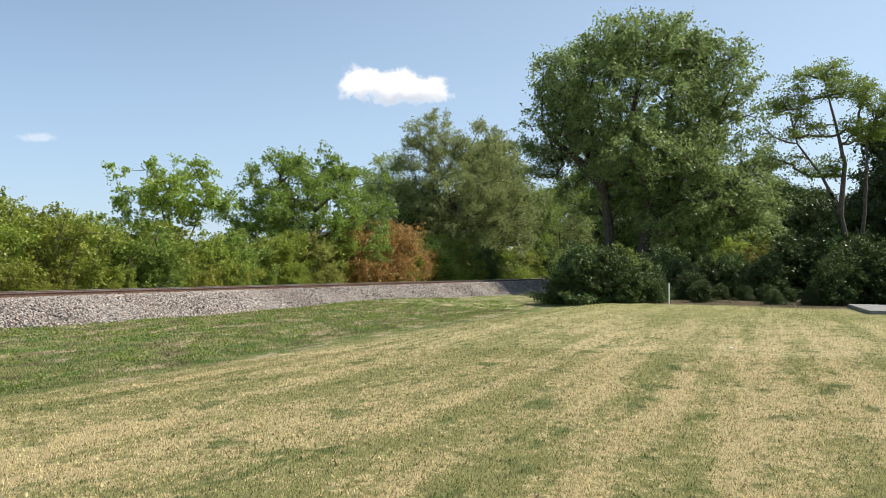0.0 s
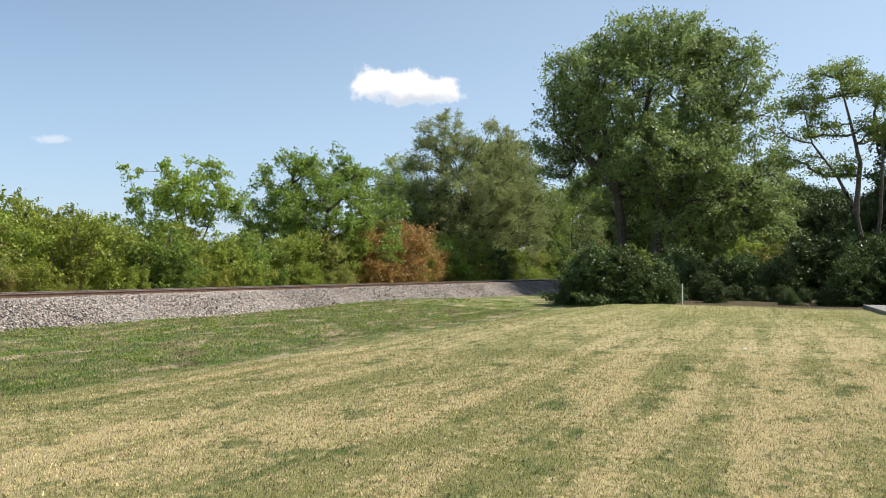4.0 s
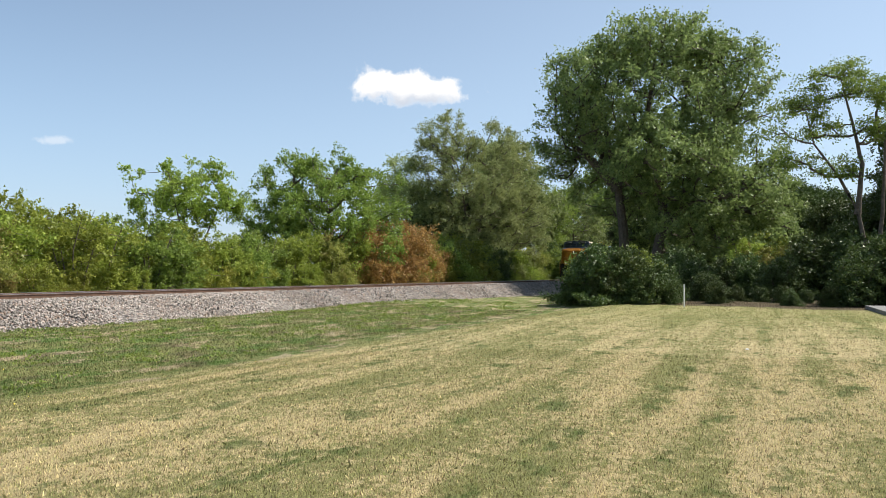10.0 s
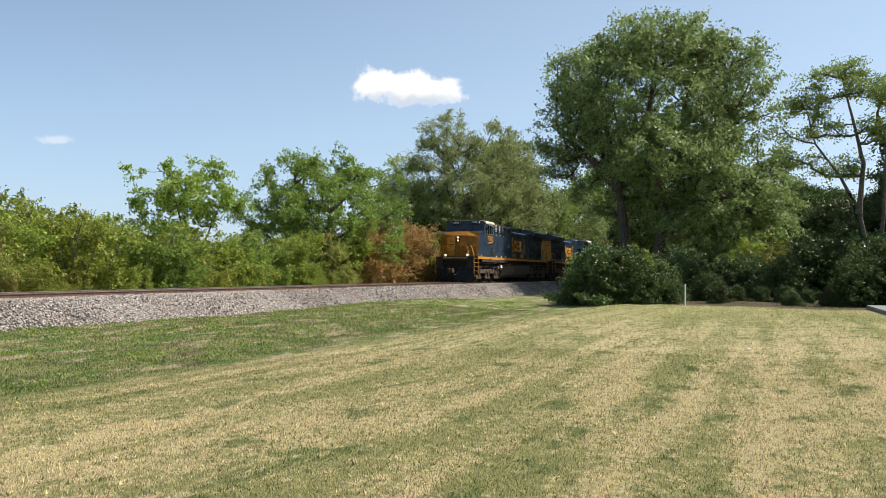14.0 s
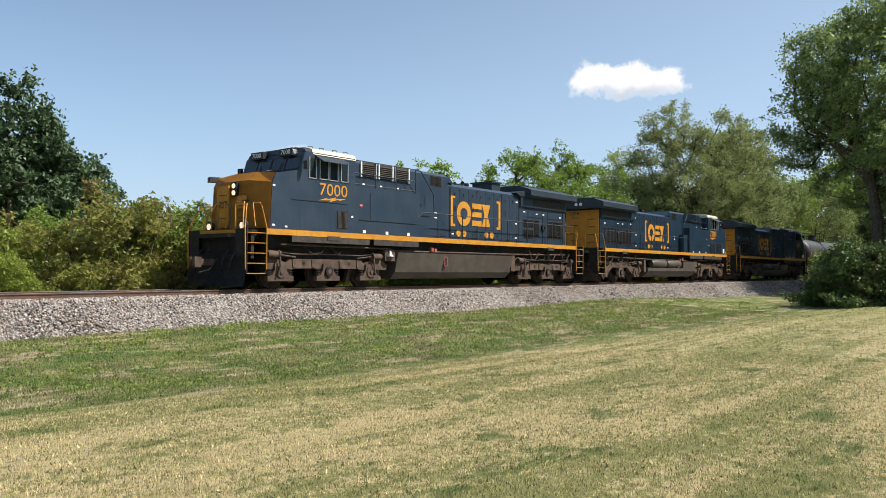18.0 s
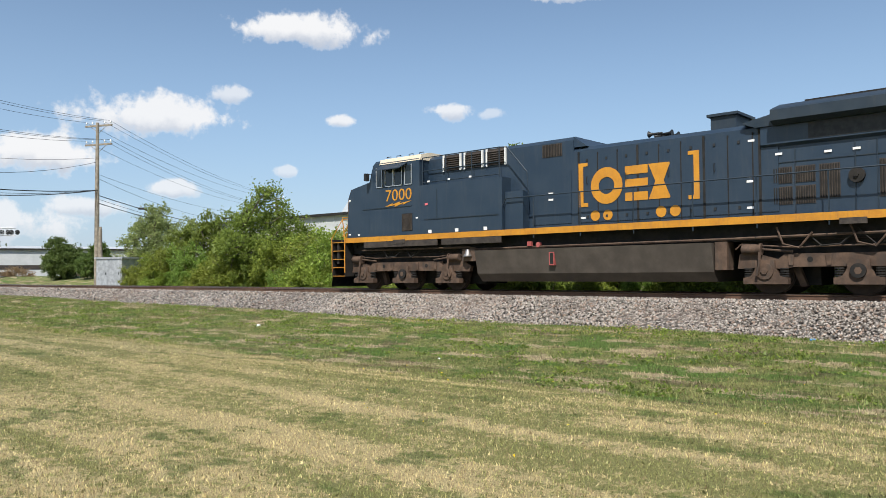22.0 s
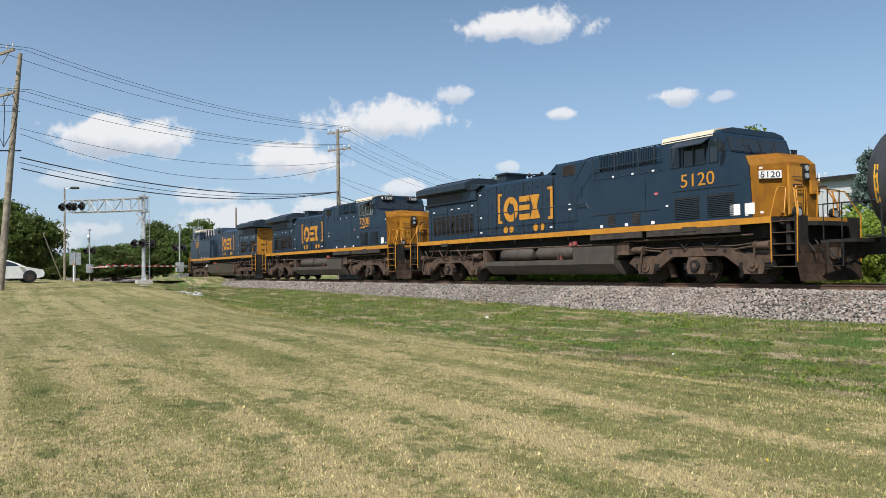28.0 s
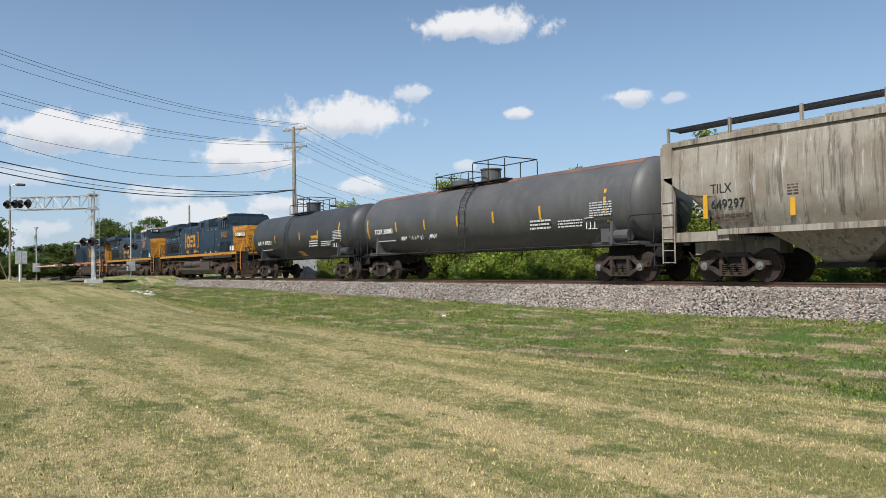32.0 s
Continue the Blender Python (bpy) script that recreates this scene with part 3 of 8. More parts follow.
def land_height(x, y):
    """Lawn, shallow ditch, railway bank, and the rise to the road at the crossing."""
    x, y = np.asarray(x, float), np.asarray(y, float)
    z = .025 * np.sin(x * .31 + y * .2) + .02 * np.sin(y * .9 - x * .13)
    line = y + .05 * x * (x > 0)
    z = z - .20 * smooth(7.2, 10.0, line)
    z = z + .21 * smooth(10.6, 17.2, y)
    z = z - .32 * smooth(36, 60, x) * smooth(10.5, 15.5, y) * (1 - smooth(21, 25, y))
    z = z + .12 * smooth(2, 10, -x) * smooth(12.0, 16.5, y) * (1 - smooth(19.0, 22.0, y))
    z = z + .50 * smooth(19.0, 26.0, y)
    rise = smooth(24, 57, -x)
    near = np.full(np.shape(z), 99.0)      # distance from the road's centre line, which runs on a bank of its own
    for (ax, ay), (bx, by) in zip(ROAD[:-1], ROAD[1:]):
        u = np.clip(((x - ax) * (bx - ax) + (y - ay) * (by - ay)) / ((bx - ax) ** 2 + (by - ay) ** 2), 0, 1)
        near = np.minimum(near, np.hypot(x - ax - u * (bx - ax), y - ay - u * (by - ay)))
    keep = np.maximum(1 - smooth(4.4, 6.2, near), smooth(53, 57, -x) * (1 - smooth(11.5, 14.5, y)))
    z = z + .98 * rise * (1 - .78 * smooth(9.5, 11.5, y) * (1 - smooth(27.0, 33.0, y)) * (1 - keep))
    z = z + .10 * smooth(14, 34, x) * smooth(-2, 6, y)
    return z


def axis(parts):
    out = []
    for a, b, step in parts:
        out.append(np.arange(a, b, step))
    return np.concatenate(out + [[parts[-1][1]]])


gx = axis([(-2600, -400, 220), (-400, -120, 35), (-120, -60, 4), (-60, 60, .75), (60, 120, 4), (120, 400, 35), (400, 2600, 220)])
gy = axis([(-2600, -300, 230), (-300, -40, 26), (-40, -4, 3), (-4, 24, .5), (24, 60, 3), (60, 300, 24), (300, 2600, 230)])
X, Y = np.meshgrid(gx, gy, indexing="ij")
verts = np.stack([X, Y, land_height(X, Y)], -1).reshape(-1, 3)
idx = np.arange(len(gx) * len(gy)).reshape(len(gx), len(gy))
faces = np.stack([idx[:-1, :-1], idx[1:, :-1], idx[1:, 1:], idx[:-1, 1:]], -1).reshape(-1, 4)
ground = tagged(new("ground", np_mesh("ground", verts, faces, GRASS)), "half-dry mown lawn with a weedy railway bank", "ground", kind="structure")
ground.data.shade_smooth()

# ballast: shoulder, slopes, and loose stones
bm = bm_new()
outline = [(-4.35, -1.45), (-3.35, -.99), (-1.75, -.20), (-1.30, -.15), (1.30, -.15), (1.75, -.20), (3.35, -.95)]
rows, xs = [], axis([(-190, -60, 5), (-60, 70, .5), (70, 230, 5)])
for k, x in enumerate(xs):
    rows.append([bm.verts.new((x, TRACK_Y + u + (.10 * math.sin(x * .9) + .06 * math.sin(x * 2.3) if abs(u) > 3 else 0), RAIL_Z + v + .012 * math.sin(x * 5.1 + u * 3))) for u, v in outline])
for r, s in zip(rows, rows[1:]):
    for k in range(len(outline) - 1):
        bm.faces.new((r[k], s[k], s[k + 1], r[k + 1]))
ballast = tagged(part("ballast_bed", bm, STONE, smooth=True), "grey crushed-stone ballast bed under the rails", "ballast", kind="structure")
rng = np.random.default_rng(5)
N = 84000
sx = np.where(rng.uniform(0, 1, N) < .62, rng.uniform(-22, 28, N), rng.uniform(-62, 84, N))
sw = rng.uniform(0, 1, N)
sy = -4.0 + sw * 2.8
sz = np.interp(sy, [-4.35, -3.35, -1.75, -1.3], [-1.45, -.99, -.20, -.15]) + .008
r = rng.uniform(.022, .05, N) * (1 + .009 * np.abs(sx))
shape = np.array([(1, 0, 0), (-.3, .9, 0), (-.8, -.6, .1), (.1, .1, .8), (.2, -.3, -.6)])
th = rng.uniform(0, 2 * np.pi, N)
c, s = np.cos(th), np.sin(th)
V = shape[None] * rng.uniform(.7, 1.3, (N, 5, 3)) * r[:, None, None]
V = np.stack([V[..., 0] * c[:, None] - V[..., 1] * s[:, None], V[..., 0] * s[:, None] + V[..., 1] * c[:, None], V[..., 2]], -1)
V += np.stack([sx, TRACK_Y + sy, RAIL_Z + sz], -1)[:, None, :]
F = np.array([(0, 1, 3), (1, 2, 3), (2, 0, 3), (1, 0, 4), (2, 1, 4), (0, 2, 4)])
F = (F[None] + 5 * np.arange(N)[:, None, None]).reshape(-1, 3)
tagged(new("ballast_stones", np_mesh("ballast_stones", V.reshape(-1, 3), F, STONES)), "loose grey and tan crushed stones on the ballast", "stones", kind="stuff")

for side, y in (("near", -.753), ("far", .753)):
    rail = empty("rail", "rusted steel rail with a polished running top", "rail", "rails of the track", "structure")
    rail.location = (0, TRACK_Y + y, RAIL_Z)
    bm = bm_new()
    prism(bm, [(-.075, -.17), (.075, -.17), (.07, -.155), (.012, -.14), (.012, -.045), (.036, -.035), (.036, -.008), (-.036, -.008), (-.036, -.035), (-.012, -.045), (-.012, -.14), (-.07, -.155)], -190, 230, "x")
    part("rail_web", bm, RAIL, rail)
    bm = bm_new()
    prism(bm, [(-.036, -.0075), (.036, -.0075), (.028, 0), (-.028, 0)], -190, 230, "x")
    part("rail_head", bm, RAIL_TOP, rail, "bright worn running surface")

# blades of grass, thickest where the eye is close
def blades(name, n, x0, x1, y0, y1, h0, h1, w, label, seed, bias=1.0, fan=False):
    rg = np.random.default_rng(seed)
    x = rg.uniform(x0, x1, n)
    y = y0 + (y1 - y0) * rg.uniform(0, 1, n) ** bias
    if fan:      # headings and distances from the viewpoint in place of x and y
        x, y = y * np.sin(np.radians(x)), y * np.cos(np.radians(x))
    p = np.stack([x, y, land_height(x, y) - .004], -1)
    a = rg.uniform(0, 2 * np.pi, n)
    d = np.stack([np.cos(a), np.sin(a), 0 * a], -1) * (w * rg.uniform(.6, 1.4, n))[:, None]
    tip = p + np.stack([rg.normal(size=n) * .35, rg.normal(size=n) * .35, np.ones(n)], -1) * rg.uniform(h0, h1, n)[:, None]
    v = np.stack([p - d, p + d, tip], 1).reshape(-1, 3)
    return tagged(new(name, np_mesh(name, v, np.arange(3 * n).reshape(n, 3), BLADES)), label, "grass", kind="stuff")


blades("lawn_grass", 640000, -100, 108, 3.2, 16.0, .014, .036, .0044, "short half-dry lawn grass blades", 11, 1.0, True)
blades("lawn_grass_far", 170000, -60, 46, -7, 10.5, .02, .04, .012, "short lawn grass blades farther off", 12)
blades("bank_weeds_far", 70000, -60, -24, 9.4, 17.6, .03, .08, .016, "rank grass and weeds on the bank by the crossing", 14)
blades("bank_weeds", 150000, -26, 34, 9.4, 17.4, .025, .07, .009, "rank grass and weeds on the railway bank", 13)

rg = np.random.default_rng(19)
n = 3400
cx, cy = rg.uniform(-42, 42, n), 9.6 + 7.9 * rg.uniform(0, 1, n) ** .8
cx, cy = cx[np.sin(cx * .9 + 1.3 * cy) + np.sin(cx * .37 - cy * 2.1) > -.3], cy[np.sin(cx * .9 + 1.3 * cy) + np.sin(cx * .37 - cy * 2.1) > -.3]
wide = rg.uniform(.04, .15, len(cx))
off = rg.normal(size=(len(cx), 16, 3)) * (wide[:, None, None] * np.array((1, .8, .28)))
pts = (np.stack([cx, cy, land_height(cx, cy) + .02], -1)[:, None] + np.concatenate([off[..., :2], np.abs(off[..., 2:])], -1)).reshape(-1, 3)
tagged(new("bank_weed_clumps", leaf_mesh("bank_weed_clumps", pts, rg.uniform(.022, .05, len(pts)), LEAF_MID, rg, 1.2, 1.7)), "low broad-leaved weed clumps on the railway bank", "weeds", kind="stuff")

# ---- trees and shrubs ----
def shrub_kind(name, seed, height, width, leaf, label, lobes=110, per_lobe=117, size=.072, holes=.12):
    rng = np.random.default_rng(seed + 500)
    low = [(rng.uniform(-.3, .3) * width, rng.uniform(-.3, .3) * width, height * .22, width * .26, height * .24) for k in range(4)]
    high = [(rng.uniform(-.26, .26) * width, rng.uniform(-.26, .26) * width, height * rng.uniform(.5, .8), width * rng.uniform(.16, .26), height * rng.uniform(.16, .26)) for k in range(5)]
    body = [(0, 0, height * .42, width * .36, height * .38)]
    stalks = [[(.1 * math.cos(a), .1 * math.sin(a), -.1), (width * .16 * math.cos(a), width * .16 * math.sin(a), height * .5), (width * .24 * math.cos(a + .3), width * .24 * math.sin(a + .3), height * .86)] for a in (0, 1.3, 2.6, 3.9, 5.1)]
    return tree(name, (0, 0, -40), height, width, .0, leaf, label, seed, lobes, per_lobe, size, .035, spread=width * .105, group="shrubs along the track", category="shrub", holes=holes, inner=.5, blobs=body + low + high, trunks=stalks)


def scatter(kinds, spots, seed):
    rg = random.Random(seed)
    for x, y, k, scale in spots:
        o = copy_thing(kinds[k], Matrix.Identity(4))
        o.matrix_basis = Matrix.LocRotScale((x, y, float(land_height(x, y)) - .05), Euler((0, 0, rg.uniform(0, 6.28))), (scale * rg.uniform(.92, 1.15), scale * rg.uniform(.92, 1.15), scale))


KINDS = {
    "green": shrub_kind("shrub", 101, 3.0, 3.6, LEAF_MID, "dense green shrub beyond the railway track"),
    "light": shrub_kind("shrub", 102, 3.2, 3.4, LEAF_LIGHT, "yellow-green shrub beyond the railway track"),
    "dark": shrub_kind("shrub", 103, 3.0, 3.8, LEAF_DARK, "dark green shrub at the edge of the wood", 130, 104, .085, .0),
    "olive": shrub_kind("shrub", 104, 3.0, 3.6, LEAF_OLIVE, "olive and brown shrub beyond the railway track"),
    "rust": shrub_kind("shrub", 105, 3.0, 4.0, LEAF_RUST, "rust-coloured autumn shrub beyond the railway track"),
    "tall": shrub_kind("shrub", 106, 4.2, 3.2, LEAF_MID, "tall loose green shrub beyond the railway track", 90, 104, .075, .3),
    "pale": shrub_kind("shrub", 107, 3.4, 3.8, LEAF_LIGHT, "loose yellow-green shrub beyond the railway track", 90, 117, .075, .25),
    "vine": shrub_kind("shrub", 108, 3.0, 4.4, LEAF_BRIGHT, "bright green shrub overgrown with vines beyond the track", 120, 117, .085, .0),
}
spots = []
rg = random.Random(3)
x = -49.0
while x < 92:
    if 46 < x < 58:
        kind = "rust" if rg.random() < .75 else rg.choice(("olive", "light"))
    elif 17 < x < 27:
        kind = rg.choice(("olive", "pale", "pale", "light", "green"))
    elif x > 62:
        kind = rg.choice(("green", "dark", "dark", "green"))
    elif x < 10:
        kind = rg.choice(("green", "vine", "vine", "green"))
    else:
        kind = rg.choice(("green", "olive", "light", "green", "olive", "pale"))
    tall = 1.12 if 14 < x < 30 else 1.1 if x > 14 else .88
    if not 44.5 < x < 60:
        spots.append((x, 25.8 + rg.uniform(-.6, .9), kind, tall * rg.uniform(.85, 1.2)))
    if rg.random() < .85:
        spots.append((x + .9, 29.0 + rg.uniform(-.8, 1.2), rg.choice(("green", "tall", "pale", "pale", "light")) if x > 12 else rg.choice(("green", "vine")), (tall + .08) * rg.uniform(.95, 1.25) * (.72 if 26 < x < 44 else 1)))
    if rg.random() < .9 and not 45 < x < 60:
        spots.append((x + rg.uniform(-.6, .6), 24.4 + rg.uniform(-.3, .4), kind if kind != "rust" else rg.choice(("rust", "light", "olive")), rg.uniform(.38, .6)))
    x += rg.uniform(1.9, 2.6)
# bush that hides the line, and the wood's skirt
for bx, by, s, kind in ((38.6, 7.0, 1.0, "dark"), (40.4, 7.6, 1.08, "dark"), (39.2, 5.8, .95, "dark"), (41.0, 6.2, 1.05, "green"), (38.5, 4.9, .62, "dark"), (41.2, 4.6, .75, "dark"), (39.7, 4.0, .5, "dark"), (37.9, 6.6, .6, "dark"), (42.5, 5.2, .8, "dark")):
    spots.append((bx, by, kind, s))
for bx, by, s, kind in ((45.5, 25.4, 1.2, "light"), (48.0, 25.6, 1.5, "rust"), (51.2, 25.8, 1.75, "rust"), (54.6, 25.4, 1.65, "rust"), (58.0, 25.2, 1.25, "rust"), (56.6, 24.6, .8, "light"), (60.5, 25.6, 1.3, "light"), (63, 25.6, 1.3, "vine"), (66.5, 25.2, 1.5, "light"), (70, 25.4, 1.2, "vine"), (76, 25.5, 1.3, "dark"), (82, 25.4, 1.3, "vine"), (90, 25.4, 1.5, "olive"), (96, 25.6, 1.6, "green"), (104, 25.8, 1.8, "dark"), (112, 26, 1.8, "green"), (120, 26, 2, "dark")):
    spots.append((bx, by, kind, s))
for k in range(24):
    by = -16 + k * .88 + rg.uniform(-.4, .4)
    spots.append((rg.uniform(41, 46), by, "dark", rg.uniform(.25, .42) if by > -3.5 else rg.uniform(.5, 1.25)))
for k in range(14):
    by = -20 + k * 1.7
    if by < 2:
        spots.append((rg.uniform(50, 60), by, "dark", rg.uniform(.8, 1.0) if by > -3 else rg.uniform(1.0, 1.5)))
for bx, by, s, kind in ((44.5, 2.6, .55, "dark"), (47, 3.2, .8, "dark"), (50, 4.6, 1.0, "dark"), (52, 2.0, .9, "dark"), (56, 5.2, 1.2, "dark"), (58, 1.5, 1.1, "green"), (43.5, 7.6, .95, "dark"), (45.5, 8.8, 1.0, "green"), (49, 9.0, 1.0, "dark"), (66, -.5, 1.3, "olive"), (68, .8, 1.5, "light"), (72, -1.5, 1.7, "light")):
    spots.append((bx, by, kind, s))
scatter(KINDS, spots, 8)
for k in KINDS.values():
    for o in (*k.children_recursive, k):
        bpy.data.objects.remove(o)

big = seen_from(84, [(-.1, 0, 14.2, 7.6, 6.4), (.3, 0, 18.3, 5.2, 3.2), (-4.9, 1, 17.0, 3.6, 3.2), (5.0, -1, 16.2, 3.7, 3.2), (-7.0, 0, 12.4, 3.0, 2.7), (-7.6, 2, 10.4, 2.2, 1.3), (7.2, 0, 11.6, 2.9, 4.0), (5.2, -3, 7.2, 4.2, 2.4), (1.0, -5, 9.6, 4.6, 3.2), (0, 5, 11, 5, 4), (8.6, 2, 7.0, 2.6, 2.4), (1.8, -4.5, 5.4, 2.6, 1.8), (4.6, -3, 4.2, 3.4, 1.8), (8.0, -2, 4.2, 2.8, 1.8), (-.8, 4, 6.4, 3.2, 2.6), (3.0, 4, 4.4, 4.0, 2.6), (-4.0, 4, 8.0, 3.0, 2.0)], 1.21)
stem = lambda line: seen_from(84, line, 1.21)
tree("cottonwood_tree", (74.9, 9.0, .0), 26.8, 26.1, 4.4, LEAF_COTTON, "huge dark green forked cottonwood behind the bushes", 21, 1350, 130, .175, .60, spread=1.1, holes=.05, inner=.3, blobs=big, trunks=[
    stem([(0, 0, -.3), (.2, 0, 3.0), (.8, 0, 5.2), (.4, .5, 9.5), (-.4, .6, 14.0), (.2, 0, 18.5)]), stem([(.8, 0, 4.6), (3.0, -.5, 9.0), (4.6, -.5, 13.0), (5.4, -.6, 16.4)]),
    stem([(1.0, 0, 4.8), (3.4, -1.4, 6.4), (6.6, -1.6, 7.6)]), stem([(-2.3, .8, -.3), (-2.4, .8, 5.0), (-2.9, .8, 9.0), (-3.8, .6, 13.0), (-4.2, .8, 17.0)]), stem([(-2.8, .8, 8.2), (-5.0, .4, 10.6), (-7.2, .2, 12.4)])])
pop = seen_from(71, [(0, 0, 10.0, 6.6, 6.6), (-3.2, 0, 16.4, 3.2, 3.0), (-4.4, 0, 13.6, 2.8, 3.0), (2.4, 0, 14.8, 3.6, 3.2), (4.6, 0, 12.2, 2.8, 3.2), (-2, -1, 4.4, 5.4, 3.6), (3.6, -1, 4.6, 4.6, 3.8), (0, -3.4, 8.0, 4.8, 5.4), (5.6, 0, 7.2, 3.0, 4.0)])
tree("grey_poplar_tree", (81.5, 29.5, .4), 20.0, 16.0, .4, LEAF_GREY, "grey-green poplar behind the railway track", 22, 760, 143, .125, .26, spread=.85, holes=-.1, inner=.3, blobs=pop, stems=2)
tree("grey_poplar_tree", (81.0, 37.5, .4), 15.0, 11.5, .4, LEAF_GREY, "grey-green poplar behind the railway track", 23, 240, 143, .14, .25, shape=.45, spread=.95, holes=.1)
tree("grey_poplar_tree", (99.0, 30.5, .4), 21.0, 14.0, .4, LEAF_COTTON, "grey-green tall poplar beside the cottonwood", 123, 300, 104, .2, .24, 2, spread=1.0, holes=.15)
tree("honey_locust_tree", (112.0, 31.0, .4), 15.0, 15.0, 3.0, LEAF_MID, "light feathery locust beyond the bend of the shrubs", 124, 240, 104, .17, .2, 3, spread=1.2, holes=.25, flat=.3)
tree("honey_locust_tree", (128.0, 29.0, .4), 15.5, 15.0, 2.0, LEAF_COTTON, "light feathery locust beyond the bend of the shrubs", 125, 220, 104, .18, .2, 3, spread=1.2, holes=.2, flat=.3)
tree("broadleaf_tree", (118.0, 40.0, .4), 24.0, 18.0, .6, LEAF_COTTON, "tall dark tree far along the line", 126, 300, 104, .25, .3, spread=1.2, holes=.15)
tree("broadleaf_tree", (168.0, 29.5, .4), 27.0, 17.0, .6, LEAF_COTTON, "tall dark tree far along the line", 128, 300, 104, .26, .3, spread=1.3, holes=.05)
tree("broadleaf_tree", (192.0, 28.5, .4), 26.0, 17.0, .6, LEAF_MID, "tall green tree far along the line", 129, 260, 104, .28, .3, spread=1.4, holes=.05)
tree("broadleaf_tree", (150.0, 33.0, .4), 21.0, 18.0, .6, LEAF_MID, "tall green tree far along the line", 127, 240, 104, .26, .3, spread=1.3, holes=.1)
rnd = seen_from(59, [(0, 0, 6.2, 4.4, 3.4), (-2.4, 0, 8.1, 2.1, 1.6), (.4, 0, 8.4, 2.2, 1.6), (3.0, 0, 7.6, 2.0, 1.6), (-4.4, 0, 5.6, 1.8, 2.0), (4.6, 0, 6.2, 1.6, 2.2), (0, -2.4, 5.0, 4.0, 3.0), (4.0, -1, 3.6, 2.2, 2.4), (-3.6, -1, 3.4, 2.2, 2.0)])
tree("round_tree", (47.4, 28.4, .4), 10.9, 12.4, .8, LEAF_MID, "round-headed green tree behind the shrubs", 24, 420, 130, .105, .18, 3, spread=.58, holes=.05, inner=.3, blobs=rnd)
yng = seen_from(50, [(.2, 0, 5.5, 2.0, 1.2), (-1.0, 0, 6.7, .9, .6), (1.2, 0, 6.8, 1.0, .7), (-3.1, 0, 6.5, .9, .35), (-2.2, 0, 5.2, 1.1, .6), (2.3, 0, 5.1, .9, .8), (.2, 0, 7.3, .5, .4), (0, -1.2, 5.2, 2.0, 1.2), (-1.0, 0, 4.2, 2.2, 1.2)])
tree("young_tree", (34.0, 28.4, .4), 8.6, 8.6, 1.2, LEAF_BRIGHT, "open-crowned light green tree above the shrubs", 25, 170, 104, .095, .09, 3, spread=.44, holes=.0, inner=.4, blobs=yng)
tree("broadleaf_tree", (7.2, 32.8, .4), 9.4, 11.0, .6, LEAF_MID, "light green open tree behind the railway track", 26, 280, 130, .10, .14, 3, .48, .62, holes=.2)
tree("pine_tree", (17.0, 41.0, .4), 10.6, 9.0, 1.0, LEAF_FIR, "dark broad-crowned pine behind the shrubs", 29, 260, 130, .16, .2, 1, .4, .7, holes=.15, flat=.4)
tree("pine_tree", (20.5, 43.0, .4), 9.0, 7.5, 1.0, LEAF_FIR, "dark broad-crowned pine behind the shrubs", 30, 200, 130, .16, .18, 1, .4, .65, holes=.15, flat=.4)
fir("spruce_tree", (-20.2, 35.8, .4), 6.5, 3.7, LEAF_BLUE, "blue-grey spruce by the warehouse", 31)
fir("spruce_tree", (-9.1, 39.8, .4), 6.6, 3.0, LEAF_FIR, "dark green spruce behind the shrubs", 37)
fir("spruce_tree", (-32.6, 32.4, .4), 7.0, 3.6, LEAF_BLUE, "blue-grey spruce by the warehouse", 32)
tree("broadleaf_tree", (-19.8, 26.2, .4), 6.4, 4.6, .4, LEAF_MID, "small green tree beyond the track", 33, 130, 130, .09, .12, 3, .45, .5, holes=.1)
tree("broadleaf_tree", (-38.0, 26.5, .4), 6.1, 6.4, .2, LEAF_MID, "bushy green tree beyond the track", 34, 160, 130, .10, .12, 3, .42, .6, holes=.1)
tree("broadleaf_tree", (-45.5, 27.5, .4), 5.2, 5.2, .2, LEAF_MID, "bushy green tree beyond the track", 35, 130, 130, .10, .12, 3, .42, .55, holes=.1)
tree("broadleaf_tree", (-62.0, 33.0, .6), 7.0, 7.0, .3, LEAF_GREY, "bushy olive tree near the utility pole", 36, 160, 117, .12, .14, 3, .45, .65, holes=.1)
# the wood on the far side of the lawn
loc = seen_from(96, [(-.8, 0, 13.6, 1.6, .8), (-2.5, 0, 11.6, 1.5, .7), (-4.0, 0, 10.2, 1.1, .5), (.6, 0, 12.4, 1.6, .8), (-3.2, 0, 8.5, 1.4, .6), (1.4, 0, 9.9, 1.6, .7), (-.8, 0, 7.8, 1.3, .6), (2.6, 0, 11.4, 1.4, .6), (-1.6, .6, 10.2, 1.3, .6), (-2.2, -.4, 13.0, .9, .5)])
wood_a = tree("locust_tree", (52.2, -5.5, .1), 15.2, 7.6, 7.0, LEAF_MID, "thin-crowned forked locust standing at the wood's edge", 41, 170, 130, .09, .17, spread=.66, group="trees of the wood", holes=-.7, flat=.3, inner=.5, blobs=loc, trunks=[
    seen_from(96, [(.8, 0, -.3), (.5, 0, 3.0), (.1, 0, 5.2), (-.9, 0, 7.4), (-2.2, 0, 9.4), (-2.6, 0, 11.4)]), seen_from(96, [(.1, 0, 5.0), (.4, 0, 8.0), (-.2, 0, 11.0), (-.7, 0, 13.4)]), seen_from(96, [(.8, 0, -.3), (1.4, .2, 5.0), (1.6, .2, 9.5), (2.4, 0, 11.6)])])
